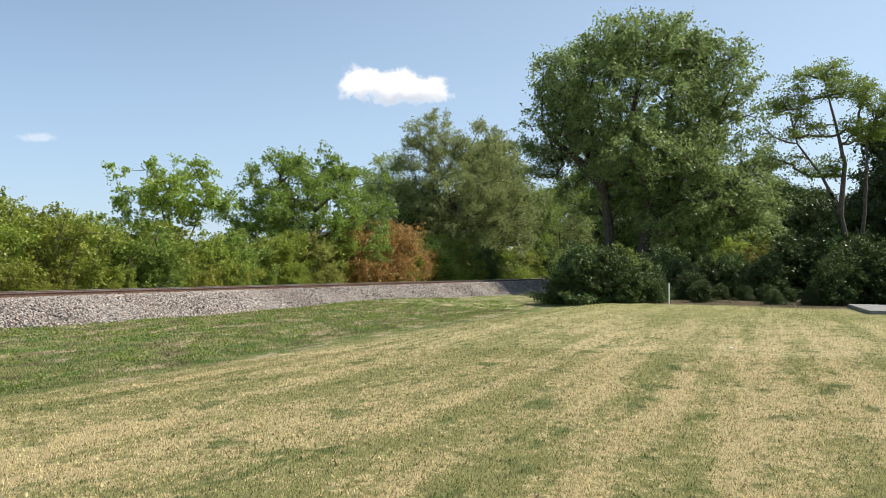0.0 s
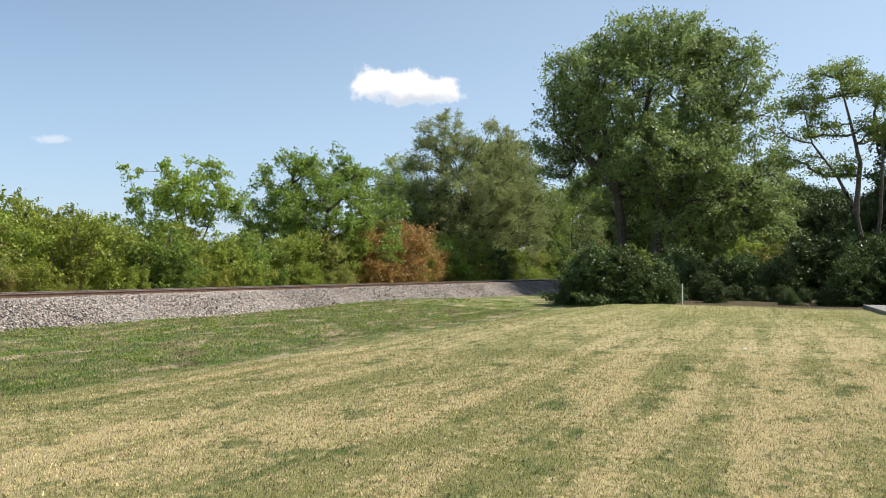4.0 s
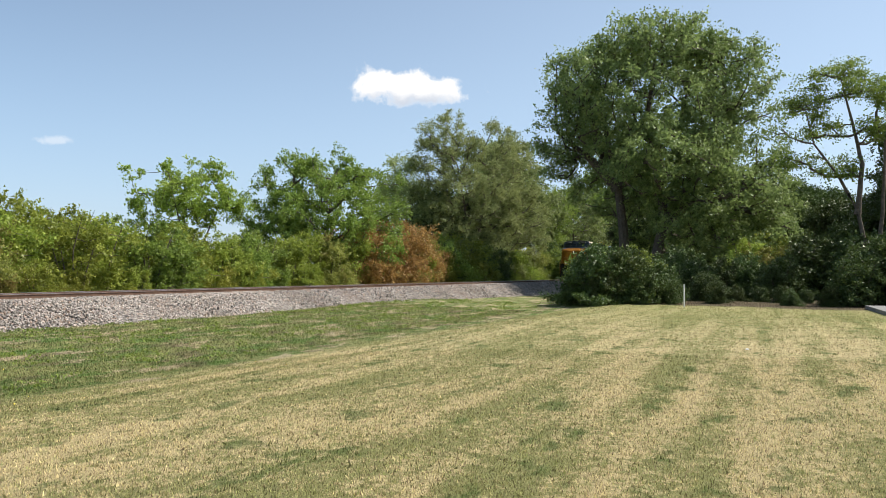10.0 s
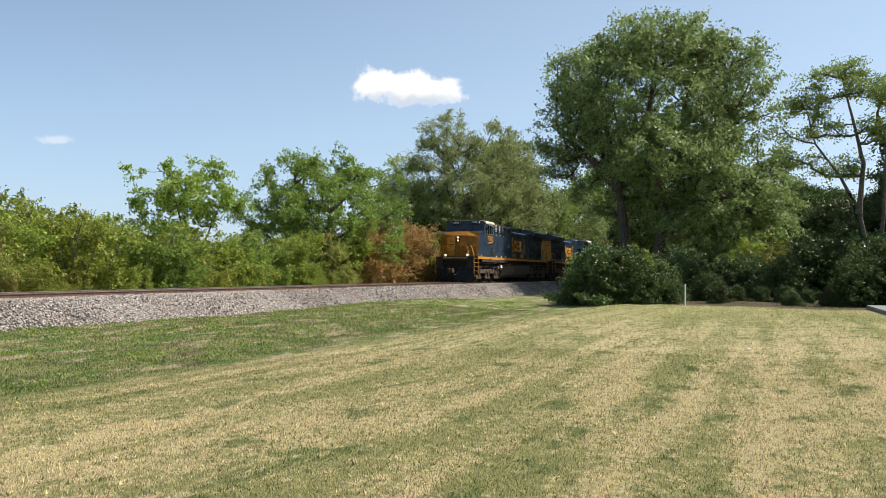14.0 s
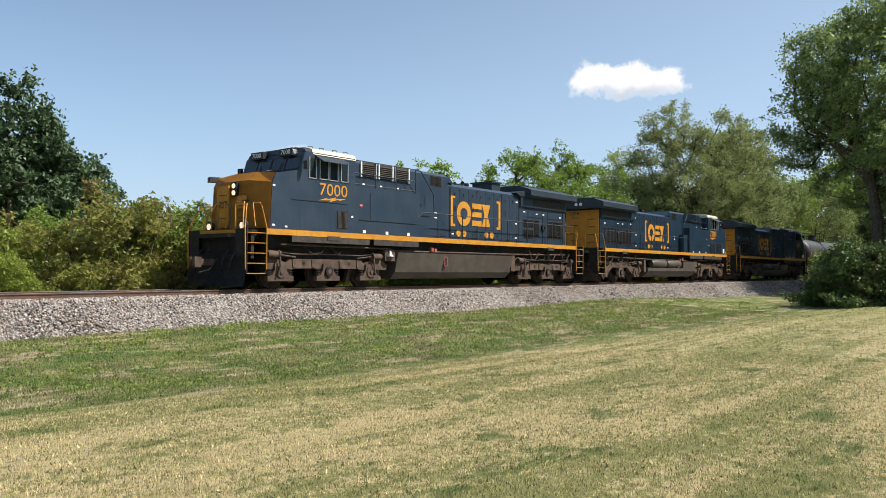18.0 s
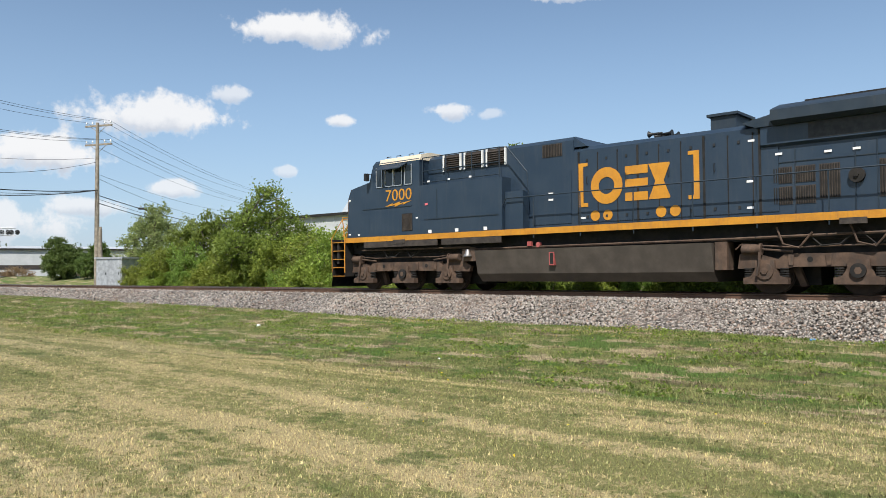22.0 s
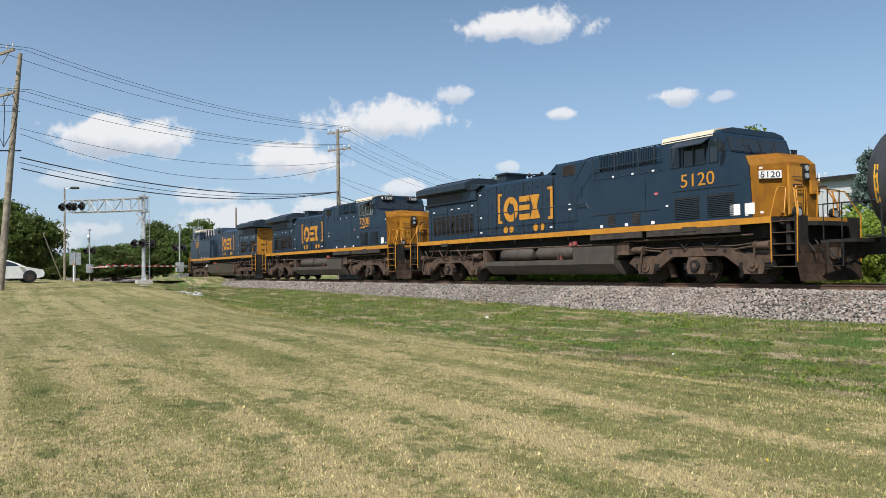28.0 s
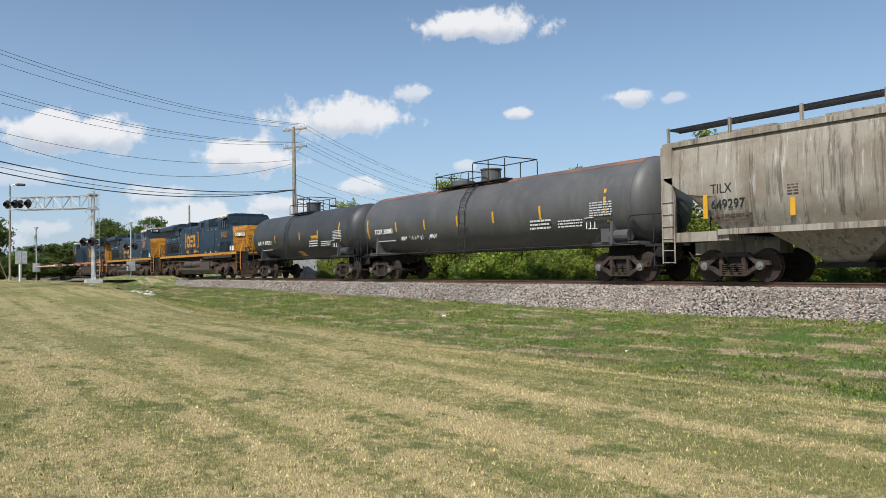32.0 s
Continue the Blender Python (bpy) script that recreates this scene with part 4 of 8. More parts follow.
wood_b = tree("woodland_tree", (84, -3, .1), 11.5, 10.5, .4, LEAF_DARK, "dark tree in the shaded wood", 42, 280, 156, .16, .26, 1, .48, .95, group="trees of the wood", holes=.0)
wood_c = tree("woodland_tree", (92, 11.5, .1), 10.5, 9.5, .4, LEAF_DARK, "green tree in the shaded wood", 43, 240, 156, .15, .22, 1, .48, .85, group="trees of the wood", holes=.0)
for src, px, py, turn, s in ((wood_a, 59, -12, 60, .9), (wood_b, 54, -11.5, 110, .66), (wood_b, 70, -9, 200, .75), (wood_b, 92, 5, 40, .9), (wood_c, 88, 1, 80, 1.0), (wood_c, 57, -7.5, 150, .62), (wood_b, 64, -6, 20, .62),
                             (wood_b, 98, 14.0, 150, .8), (wood_c, 106, 12.5, 20, 1.2), (wood_b, 88, 32, 75, 1.0), (wood_c, 82, 34, 10, 1.1), (wood_b, 62, -18, 300, .9), (wood_c, 54, -20, 260, .9), (wood_b, 96, -6, 260, 1.0), (wood_b, 102, 4, 170, 1.2), (wood_b, 80, -15, 60, .9), (wood_c, 118, 11.5, 200, 1.3),
                             # large trees mostly out of view, added to keep the sun off the wood
                             (wood_b, 66, -19, 75, 1.7), (wood_b, 62, -14.5, 15, 1.2), (wood_b, 58, -23, 140, 1.7), (wood_b, 66, -27, 210, 1.8), (wood_b, 78, -24, 280, 1.8), (wood_b, 92, -19, 30, 1.7)):
    o = copy_thing(src, Matrix.Identity(4))
    o.matrix_basis = Matrix.LocRotScale((px, py, .1), Euler((0, 0, radians(turn))), (s, s, s))
tree("golden_tree", (138.0, 26.2, .4), 7.6, 4.0, 3.4, LEAF_GOLD, "small golden autumn tree in the wood", 44, 24, 65, .16, .07, 2, .5, .5, holes=.2)

# ---- train ----
# how far the train stands from its place at 20.5 s, along +x
RUN = [(0, 194.4), (4, 156.4), (8, 118.4), (12, 80.4), (14.5, 56.65), (16.5, 37.65), (17, 32.9), (18, 23.4), (19, 13.93), (20, 4.62), (20.5, 0), (21, -4.64), (22, -13.84), (23, -23.2), (24, -32.6),
       (25, -42.0), (25.5, -46.75), (27.5, -65.52), (28, -70.3), (29, -79.96), (30, -89.65), (31, -99.37), (32, -108.99)]
train, wheelsets = [], []


def side_box(bm, x0, x1, half0, half1, z0, z1, sides=(-1, 1)):
    """A box from y = half0 to half1 on each given side of the centre line."""
    for s in sides:
        a, b = sorted((s * half0, s * half1))
        box(bm, x0, x1, a, b, z0, z1)
    return bm


def text_part(body, parent, material, x, half, z, high, wide, side, label="", name="lettering"):
    """Letters standing up on a side wall, read from outside."""
    curve = bpy.data.curves.new("text", "FONT")
    curve.body, curve.align_x, curve.align_y, curve.extrude, curve.resolution_u = body, "CENTER", "CENTER", .01, 3
    tmp = bpy.data.objects.new("text", curve)
    scene.collection.objects.link(tmp)
    bpy.context.view_layer.update()
    me = bpy.data.meshes.new_from_object(tmp.evaluated_get(bpy.context.evaluated_depsgraph_get()))
    bpy.data.objects.remove(tmp)
    co = np.empty(len(me.vertices) * 3, np.float32)
    me.vertices.foreach_get("co", co)
    co = co.reshape(-1, 3)
    lo, hi = co.min(0), co.max(0)
    co = (co - (lo + hi) / 2) * np.array((wide / (hi[0] - lo[0]), high / (hi[1] - lo[1]), .4))
    me.vertices.foreach_set("co", co.ravel())
    me.materials.clear()
    me.materials.append(material)
    ob = new(name, me)
    ob.parent = parent
    ob.matrix_basis = Matrix.Translation((x, side * half, z)) @ Matrix.Rotation(0 if side < 0 else math.pi, 4, "Z") @ Matrix.Rotation(math.pi / 2, 4, "X")
    if label:
        tagged(ob, label)
    return ob


def bars(bm, x0, x1, z0, z1, half, side, rows, rg, thin=.5):
    """Unreadable small writing: rows of short bars."""
    step = (z1 - z0) / rows
    for k in range(rows):
        x = x0
        while x < x1 - .04:
            w = min(rg.uniform(.05, .2), x1 - x)
            a, b = sorted((side * half, side * (half + .005)))
            box(bm, x, x + w, a, b, z0 + k * step, z0 + (k + thin) * step)
            x += w + .035
    return bm


def wheelset(parent, x, z, radius, gauge=.753):
    o = part("wheelset", bm_new(), UNDER, parent)
    bm = bm_new()
    for s in (-1, 1):
        lathe(bm, [(0, .1), (.0, radius + .028), (.03, radius + .025), (.034, radius), (.125, radius - .006), (.13, radius - .08), (.09, radius - .1), (.08, .2), (.15, .17), (.15, .09)] , (0, s * (gauge - .045), 0), (0, s, 0), 28)
    tube(bm, ((0, -1.0, 0), (0, 1.0, 0)), .085, 10)
    for k in range(6):
        a = k * math.pi / 3
        for s in (-1, 1):
            disc(bm, (.3 * radius * 1.6 * math.cos(a), s * (gauge + .05), .3 * radius * 1.6 * math.sin(a)), (0, 1, 0), .028, .05, 6)
    o.data = mesh_of("wheelset", bm, WHEEL, smooth=True)
    o.location = (x, 0, z)
    wheelsets.append((o, radius))
    return o


def loco_truck(parent, x, steerable):
    """Three-axle truck: cast side frames on journal boxes and springs, motors, brake cylinders."""
    D = 2.035
    t = part("truck", box(bm_new(), -2.7, 2.7, -.98, .98, .80, 1.30), UNDER, parent)
    t.location = (x, 0, 0)
    for dx in (-D, 0, D):
        wheelset(t, dx, .53, .53)
        part("traction_motor", box(bm_new(), dx + .18, dx + 1.05, -.55, .55, .22, .795), UNDER, t, bevel=.06)
    for s in (-1, 1):
        a, b = sorted((s * 1.06, s * 1.22))
        bm = bm_new()
        if steerable:
            prism(bm, [(-2.85, .66), (-2.6, .90), (-1.66, .88), (-1.28, 1.06), (-.83, 1.14), (.83, 1.14), (1.28, 1.06), (1.66, .88), (2.6, .90), (2.85, .66), (2.55, .50), (1.5, .50), (.98, .84), (-.98, .84), (-1.5, .50), (-2.55, .50)], a, b, "y")
        else:
            prism(bm, [(-2.72, .62), (-2.66, .98), (-2.3, 1.0), (-1.75, .84), (-1.6, .97), (1.6, .97), (1.75, .84), (2.3, 1.0), (2.72, .96), (2.98, .80), (2.92, .62), (2.35, .64), (1.7, .62), (1.35, .66), (-1.35, .66), (-1.7, .62), (-2.35, .64)], a, b, "y")
        frame_part = part("side_frame", bm, GRIME, t, "grimy brown cast side frame", bevel=.02)
        # holes drawn as dark discs on the face, their inner shade painted on
        for hx in (-1.03, 1.03):
            part("frame_hole", disc(bm_new(), (hx, s * 1.222, .83 if not steerable else .99), (0, 1, 0), .065, .012, 12), UNDER, frame_part)
        for hx in (-1.45, -.62, .62, 1.45):
            bm = bm_new()
            prism(bm, [(hx - .05, .70), (hx + .05, .70), (hx + .07, .95), (hx - .07, .95)], *sorted((s * 1.22, s * 1.25)), "y")
            if not steerable:
                part("frame_rib", bm, GRIME, frame_part, bevel=.01)
            else:
                bm.free()
        for dx in (-D, 0, D):
            bm = bm_new()
            a, b = sorted((s * 1.1, s * 1.30))
            if steerable:
                prism(bm, [(dx - .30, .30), (dx + .30, .30), (dx + .36, .50), (dx + .26, .82), (dx - .26, .82), (dx - .36, .50)], a, b, "y")
            else:
                prism(bm, [(dx - .52, .25), (dx + .52, .25), (dx + .52, .40), (dx + .34, .44), (dx + .24, .60), (dx + .22, .82), (dx - .22, .82), (dx - .24, .60), (dx - .34, .44), (dx - .52, .40)], a, b, "y")
            part("journal_box", bm, GRIME, t, bevel=.015)
            cap = disc(bm_new(), (dx, s * 1.315, .56), (0, 1, 0), .20 if dx else .165, .05, 18)
            if not dx:
                lathe(cap, [(-.02, .13), (-.02, .165), (.05, .165), (.05, .125)], (dx, s * 1.32, .56), (0, s, 0), 18)
            cap = part("bearing_cap", cap, GRIME if dx else UNDER, t)
            part("cap_bolt", disc(bm_new(), (dx, s * 1.35, .56), (0, 1, 0), .085, .05, 6), GRIME, cap)
            for e in (-.42, .42):
                bm = bm_new()
                for k in range(4):
                    disc(bm, (dx + e, s * 1.19, .445 + .058 * k), (0, 0, 1), .105, .032, 10)
                part("coil_spring", bm, UNDER, t)
        for dx, way in ((-D - .12, -1), (D + .12, 1)):
            bm = bm_new()
            tube(bm, ((dx + way * .42, s * 1.27, 1.09), (dx, s * 1.27, 1.09)), .115, 12)
            tube(bm, ((dx, s * 1.27, 1.09), (dx - way * .05, s * 1.27, 1.09)), .145, 12)
            tube(bm, ((dx - way * .05, s * 1.27, 1.09), (dx - way * .75, s * 1.25, 1.02)), .03, 6)
            part("brake_cylinder", bm, GRIME, t, smooth=True)
            bm = bm_new()
            tube(bm, ((dx - way * .02, s * 1.36, 1.08), (dx - way * .02, s * 1.40, .72), (dx + way * .05, s * 1.38, .45)), .035, 6)
            part("slack_lever", bm, GRIME, t)
            bm = bm_new()
            prism(bm, [(dx - way * .95, .20), (dx - way * .80, .18), (dx - way * .62, .62), (dx - way * .78, .66)], *sorted((s * .70, s * .86)), "y")
            part("brake_shoe", bm, GRIME, t)
        bm = bm_new()
        tube(bm, ((-2.75, s * 1.24, 1.1), (-2.6, s * 1.26, 1.22), (-1.4, s * 1.24, 1.12), (0, s * 1.22, 1.14), (1.6, s * 1.24, 1.12), (2.5, s * 1.26, 1.22), (2.75, s * 1.24, 1.08)), .022, 6)
        part("air_pipe", bm, GRIME, t)
        bm = bm_new()
        tube(bm, ((-1.1, s * 1.22, 1.45), (-.75, s * 1.32, 1.14), (-.35, s * 1.32, 1.17), (0, s * 1.24, 1.5), (.4, s * 1.32, 1.12), (.9, s * 1.24, 1.46)), .022, 6)
        part("cable", bm, UNDER, t)
    return t


def coupler(parent, x, way):
    bm = bm_new()
    box(bm, min(x, x - way * .7), max(x, x - way * .7), -.09, .09, .74, .94)
    prism(bm, [(x - way * .06, -.19), (x + way * .16, -.17), (x + way * .16, -.02), (x + way * .05, .02), (x + way * .17, .08), (x + way * .12, .2), (x - way * .06, .19)], .68, 1.0, "z")
    part("coupler", bm, GRIME, parent, bevel=.02)
    for y in (-.35, .35):
        bm = bm_new()
        tube(bm, ((x - way * .5, y, .95), (x - way * .2, y * 1.1, .6), (x + way * .05, y * .6, .52)), .025, 6)
        part("brake_hose", bm, RUBBER, parent)


def logo(parent, s):
    """Plain gold shapes in place of the railway's emblem: brackets, ring, bars, hourglass, dots."""
    h = 1.083
    a, b = sorted((s * h, s * (h + .008)))
    at = lambda u: u if s < 0 else -u + 2 * 1.82
    def shape(name, outline):
        bm = bm_new()
        prism(bm, [(at(u), v) for u, v in outline], a, b, "y")
        part(name, bm, GOLD, parent)
    for m in (1, -1):
        c = 1.82
        shape("emblem_bracket", [(c - m * 1.80, 2.44), (c - m * 1.80, 3.70), (c - m * 1.50, 3.70), (c - m * 1.50, 3.60), (c - m * 1.65, 3.60), (c - m * 1.65, 2.55), (c - m * 1.50, 2.55), (c - m * 1.50, 2.44)])
    bm = bm_new()
    c, ro, ri = (at(.92), 3.0), (.50, .52), (.25, .24)
    n = 20
    pts = [[(c[0] + r[0] * math.cos(2 * math.pi * k / n), c[1] + r[1] * math.sin(2 * math.pi * k / n)) for k in range(n)] for r in (ro, ri)]
    for y in (a, b):
        vs = [[bm.verts.new((u, y, v)) for u, v in ring] for ring in pts]
        for k in range(n):
            bm.faces.new((vs[0][k], vs[0][(k + 1) % n], vs[1][(k + 1) % n], vs[1][k]))
    part("emblem_ring", bm, GOLD, parent)
    for z0 in (2.52, 2.885, 3.25):
        shape("emblem_bar", [(1.50, z0), (2.18, z0), (2.18, z0 + .23), (1.50, z0 + .23)])
    shape("emblem_hourglass", [(2.20, 2.52), (2.80, 2.52), (2.82, 2.56), (2.72, 2.8), (2.64, 3.0), (2.72, 3.2), (2.82, 3.44), (2.80, 3.48), (2.20, 3.48), (2.40, 3.0)])
    for u in (.55, .95, 2.55, 2.95):
        bm = bm_new()
        disc(bm, (at(u), s * (h + .004), 2.17), (0, 1, 0), .15, .008, 16)
        part("emblem_dot", bm, GOLD, parent)


PAINT_GREYBLUE = BLUE


def locomotive(label, number, centre, facing, later=False, cabin=True):
    """Six-axle road diesel, nose towards -x; facing: 1 nose ahead, -1 turned round."""
    L = empty("locomotive", label, "locomotive", "locomotives at the head of the train")
    L.matrix_basis = Matrix.Translation((centre, TRACK_Y, RAIL_Z)) @ Matrix.Rotation(0 if facing > 0 else math.pi, 4, "Z")
    W, H = 1.51, 1.055
    BLUE = PAINT_GREYBLUE if facing > 0 else NAVY
    P = lambda name, bm, m, lab="", bevel=.0, smooth=False: part(name, bm, m, L, lab, bevel, smooth)
    # frame, sill stripe, skirts
    P("underframe", box(bm_new(), -9.7, 9.75, -1.1, 1.1, 1.30, 1.715), UNDER)
    bm = bm_new()
    side_box(bm, -9.70, 9.75, W - .03, W + .006, 1.705, 1.885)
    P("sill_stripe", bm, YELLOW, "yellow stripe along the sill")
    P("walkway", box(bm_new(), -9.65, 9.9, -W + .03, W - .03, 1.72, 1.87), UNDER)
    for s in (-1, 1):
        for x0, x1 in ((-8.7, -5.15), (-4.95, -2.5)):
            P("skirt", side_box(bm_new(), x0, x1, W - .05, W, 1.50, 1.70, (s,)), GRILLE)
    for s in (-1, 1):
        for x in (-6.9, 7.3):
            P("jacking_pad", side_box(bm_new(), x - .28, x + .28, W - .02, W + .02, 1.60, 1.74, (s,)), GRILLE, bevel=.01)
    # nose: blue sides, yellow chamfered face
    S = -9.16 if later else -9.60
    bm = bm_new()
    prism(bm, [(S + .02, 1.89), (S + .09, 3.34), (S + .24, 3.64), (-8.402, 3.835), (-8.402, 1.89)], -W, W, "y")
    P("nose", bm, BLUE, bevel=.015)
    bm = bm_new()
    q = [((S, -W, 1.90), (-9.80, -.60, 1.90), (-9.80, .60, 1.90), (S, W, 1.90)), ((S + .07, -W + .004, 3.34), (-9.72, -.60, 3.44), (-9.72, .60, 3.44), (S + .07, W - .004, 3.34)), ((S + .22, -W + .01, 3.65), (-9.36, -.60, 3.74), (-9.36, .60, 3.74), (S + .22, W - .01, 3.65))]
    vs = [[bm.verts.new(p) for p in row] for row in q]
    for r, s in zip(vs, vs[1:]):
        for k in range(3):
            bm.faces.new((r[k], r[k + 1], s[k + 1], s[k]))
    bmesh.ops.solidify(bm, geom=bm.faces[:], thickness=.05)
    P("nose_face", bm, YELLOW, "yellow nose with doors and lights")
    P("nose_core", prism(bm_new(), [(S + .05, -1.40), (-9.70, -.55), (-9.70, .55), (S + .05, 1.40)], 1.9, 3.3, "z"), BLACK)
    bm = bm_new()
    box(bm, -9.86, -9.80, .25, .85, 1.95, 3.30)
    P("nose_door", bm, YELLOW, bevel=.015)
    for y in (-.9, .3):
        P("nose_latch", box(bm_new(), -9.88, -9.83, y, y + .4, 2.74, 2.80), BLACK)
    P("nose_panel", box(bm_new(), -9.84, -9.78, -.6, -.2, 2.55, 2.95), YELLOW, bevel=.01)
    for z in (3.28, 3.06):
        bm = bm_new()
        disc(bm, (-9.80, 0.0, z), (1, 0, 0), .08, .12, 14)
        P("headlight", bm, HEADLIGHT if facing > 0 else CHROME, "round headlight, lit" if facing > 0 else "round headlight, unlit")
    for y in (-.86, .86):
        bm = bm_new()
        tube(bm, ((-10.02, y, 1.98), (-10.14, y, 1.98)), (.16, .17), 14)
        P("ditch_light_housing", bm, BLACK)
        bm = bm_new()
        disc(bm, (-10.15, y, 1.98), (1, 0, 0), .10, .03, 14)
        P("ditch_light", bm, HEADLIGHT if facing > 0 else CHROME)
    P("front_sill", box(bm_new(), -10.40, -10.33, -1.12, 1.12, 1.73, 1.84), YELLOW, "yellow edge of the front platform", bevel=.008)
    P("headlight_box", box(bm_new(), -9.83, -9.70, -.13, .13, 2.94, 3.40), UNDER, bevel=.015)
    P("bell", lathe(bm_new(), [(0, .02), (.02, .07), (.14, .10), (.22, .17), (.24, .17)], (-3.95, -1.36, 1.34), (0, 0, -1), 14), STEELW, smooth=True)
    for s in (-1, 1):     # grab irons and nose rails
        bm = bm_new()
        tube(bm, ((-9.92, s * .30, 1.9), (-9.96, s * .30, 2.74), (-9.96, s * .72, 2.74), (-10.22, s * 1.02, 2.0), (-10.22, s * 1.02, 1.86)), .02, 6)
        tube(bm, ((-9.78, s * .98, 2.72), (-9.90, s * 1.08, 2.66), (-10.02, s * 1.36, 1.95)), .018, 6)
        P("nose_handrail", bm, YELLOW)
        bm = bm_new()
        for z in (2.25, 2.62, 3.0):
            tube(bm, ((-9.86, s * .34, z), (-9.90, s * .36, z), (-9.90, s * .70, z), (-9.86, s * .72, z)), .013, 5)
        P("nose_grab_iron", bm, GRIME)
    # cab
    bm = bm_new()
    prism(bm, [(-8.40, 1.89), (-8.40, 3.80), (-8.20, 4.40), (-8.14, 4.46), (-5.92, 4.46), (-5.92, 1.89)], -W, W, "y")
    P("cab", bm, BLUE, bevel=.025)
    bm = bm_new()
    prism(bm, [(-1.52, 4.40), (-1.46, 4.58), (-1.05, 4.68), (1.05, 4.68), (1.46, 4.58), (1.52, 4.40)], -7.86, -5.88, "x")
    P("cab_roof", bm, ROOFTAN, "cream-painted cab roof", bevel=.01)
    P("cab_brow", prism(bm_new(), [(-1.50, 4.465), (-1.40, 4.56), (-1.0, 4.64), (1.0, 4.64), (1.40, 4.56), (1.50, 4.465)], -8.15, -7.862, "x"), BLUE, bevel=.03)
    for k, x in enumerate((-7.8, -7.3, -6.7, -6.2)):
        P("roof_grab_iron", tube(bm_new(), ((x, -1.2, 4.60), (x, -1.2, 4.70), (x + .2, -1.2, 4.70), (x + .2, -1.2, 4.60)), .014, 5), BLUE_DARK)
        P("roof_antenna", box(bm_new(), x + .05, x + .2, .2, .4, 4.65, 4.73), BLUE_DARK)
    for s in (-1, 1):
        bm = bm_new()
        for x0, x1 in ((-8.03, -7.70), (-7.58, -6.72), (-6.62, -6.26)):
            side_box(bm, x0, x1, W + .003, W + .012, 3.62, 4.28, (s,))
        P("cab_window", bm, GLASS, "dark glazed cab side windows")
        bm = bm_new()
        for x0, x1 in ((-8.03, -7.70), (-7.58, -7.16), (-7.14, -6.72), (-6.62, -6.26)):
            for u in (x0, x1 - .04):
                side_box(bm, u + .008, u + .032, W + .004, W + .03, 3.60, 4.30, (s,))
            side_box(bm, x0, x1, W + .004, W + .03, 3.60, 3.625, (s,))
        P("window_frame", bm, CHROME if not later else BLUE_DARK)
        bm = bm_new()
        prism(bm, [(s * W, 4.38), (s * (W + .40), 4.16), (s * (W + .40), 4.135), (s * W, 4.34)], -7.75, -6.5, "x")
        P("sun_visor", bm, BLUE_DARK)
        bm = bm_new()
        tube(bm, ((-8.25, s * (W - .05), 4.1), (-8.3, s * (W + .2), 4.12), (-8.3, s * (W + .2), 4.0)), .015, 5)
        box(bm, -8.36, -8.26, *sorted((s * (W + .12), s * (W + .30))), 3.86, 4.12)
        P("mirror", bm, BLACK)
    tilt = lambda y0, y1, z0, z1, d: [(-8.40 + (z - 3.80) * .344 - d, y, z) for y, z in ((y0, z0), (y1, z0), (y1, z1), (y0, z1))]
    for y0, y1 in ((-1.36, -.78), (-.70, -.06), (.06, .70), (.78, 1.36)):
        for name, m, grow, d0, d1 in (("windshield_frame", BLACK, .035, .020, .002), ("windshield", GLASS, 0, .032, .014)):
            bm = bm_new()
            lo, hi = [[bm.verts.new(p) for p in tilt(y0 - grow, y1 + grow, 3.90 - grow, 4.30 + grow, d)] for d in (d0, d1)]
            bm.faces.new(lo), bm.faces.new(hi[::-1])
            for k in range(4):
                bm.faces.new((lo[k], hi[k], hi[(k + 1) % 4], lo[(k + 1) % 4]))
            P(name, bm, m)
    bm = bm_new()
    for y in (-.45, .45):
        tube(bm, ((-8.42, y, 3.88), (-8.36, y * 1.3, 4.14)), .012, 5)
        tube(bm, ((-8.95, y, 3.74), (-8.9, y, 3.82), (-8.6, y, 3.88), (-8.55, y, 3.8)), .014, 5)
    P("wiper", bm, BLACK)
    if not later:
        for s in (-1, 1):
            b1 = box(bm_new(), -8.36, -8.14, *sorted((s * .42, s * 1.08)), 4.36, 4.60)
            board = part("number_board", b1, BLACK, L, "black number board with white figures", bevel=.01)
            t = text_part(number, board, LIVID, 0, 0, 0, .15, .46, -1)
            t.matrix_basis = Matrix.Translation((-8.37, s * .75, 4.48)) @ Matrix.Rotation(-math.pi / 2, 4, "Z") @ Matrix.Rotation(math.pi / 2, 4, "X")
            t2 = text_part(number, board, LIVID, -8.25, 1.085, 4.48, .14, .2, s)
    else:
        for s in (-1, 1):
            board = part("number_board", box(bm_new(), -.31, .31, -.03, .01, -.11, .11), LIVID, L, "white number board with black figures on the nose", bevel=.01)
            turn_z = math.atan2(.91, .64) if s > 0 else math.atan2(.91, -.64)
            u = Vector((-.64, -.91 * s, 0)).normalized()
            out_n = Vector((-u.y * s, u.x * s, 0)) * (1 if s > 0 else 1)
            if out_n.x > 0:
                out_n = -out_n
            board.matrix_basis = Matrix.Translation(Vector((-9.41, s * 1.10, 3.08)) + out_n * .06) @ Matrix.Rotation(math.atan2(out_n.y, out_n.x) + math.pi / 2, 4, "Z")
            text_part(number, board, BLACK, 0, .034, 0, .17, .54, -1)
    # wide cabinet behind the cab, upper hood with louvres
    bm = bm_new()
    box(bm, -5.92, -2.45, -W + .003, W - .003, 1.89, 3.52)
    P("equipment_cabinet", bm, BLUE, bevel=.02)
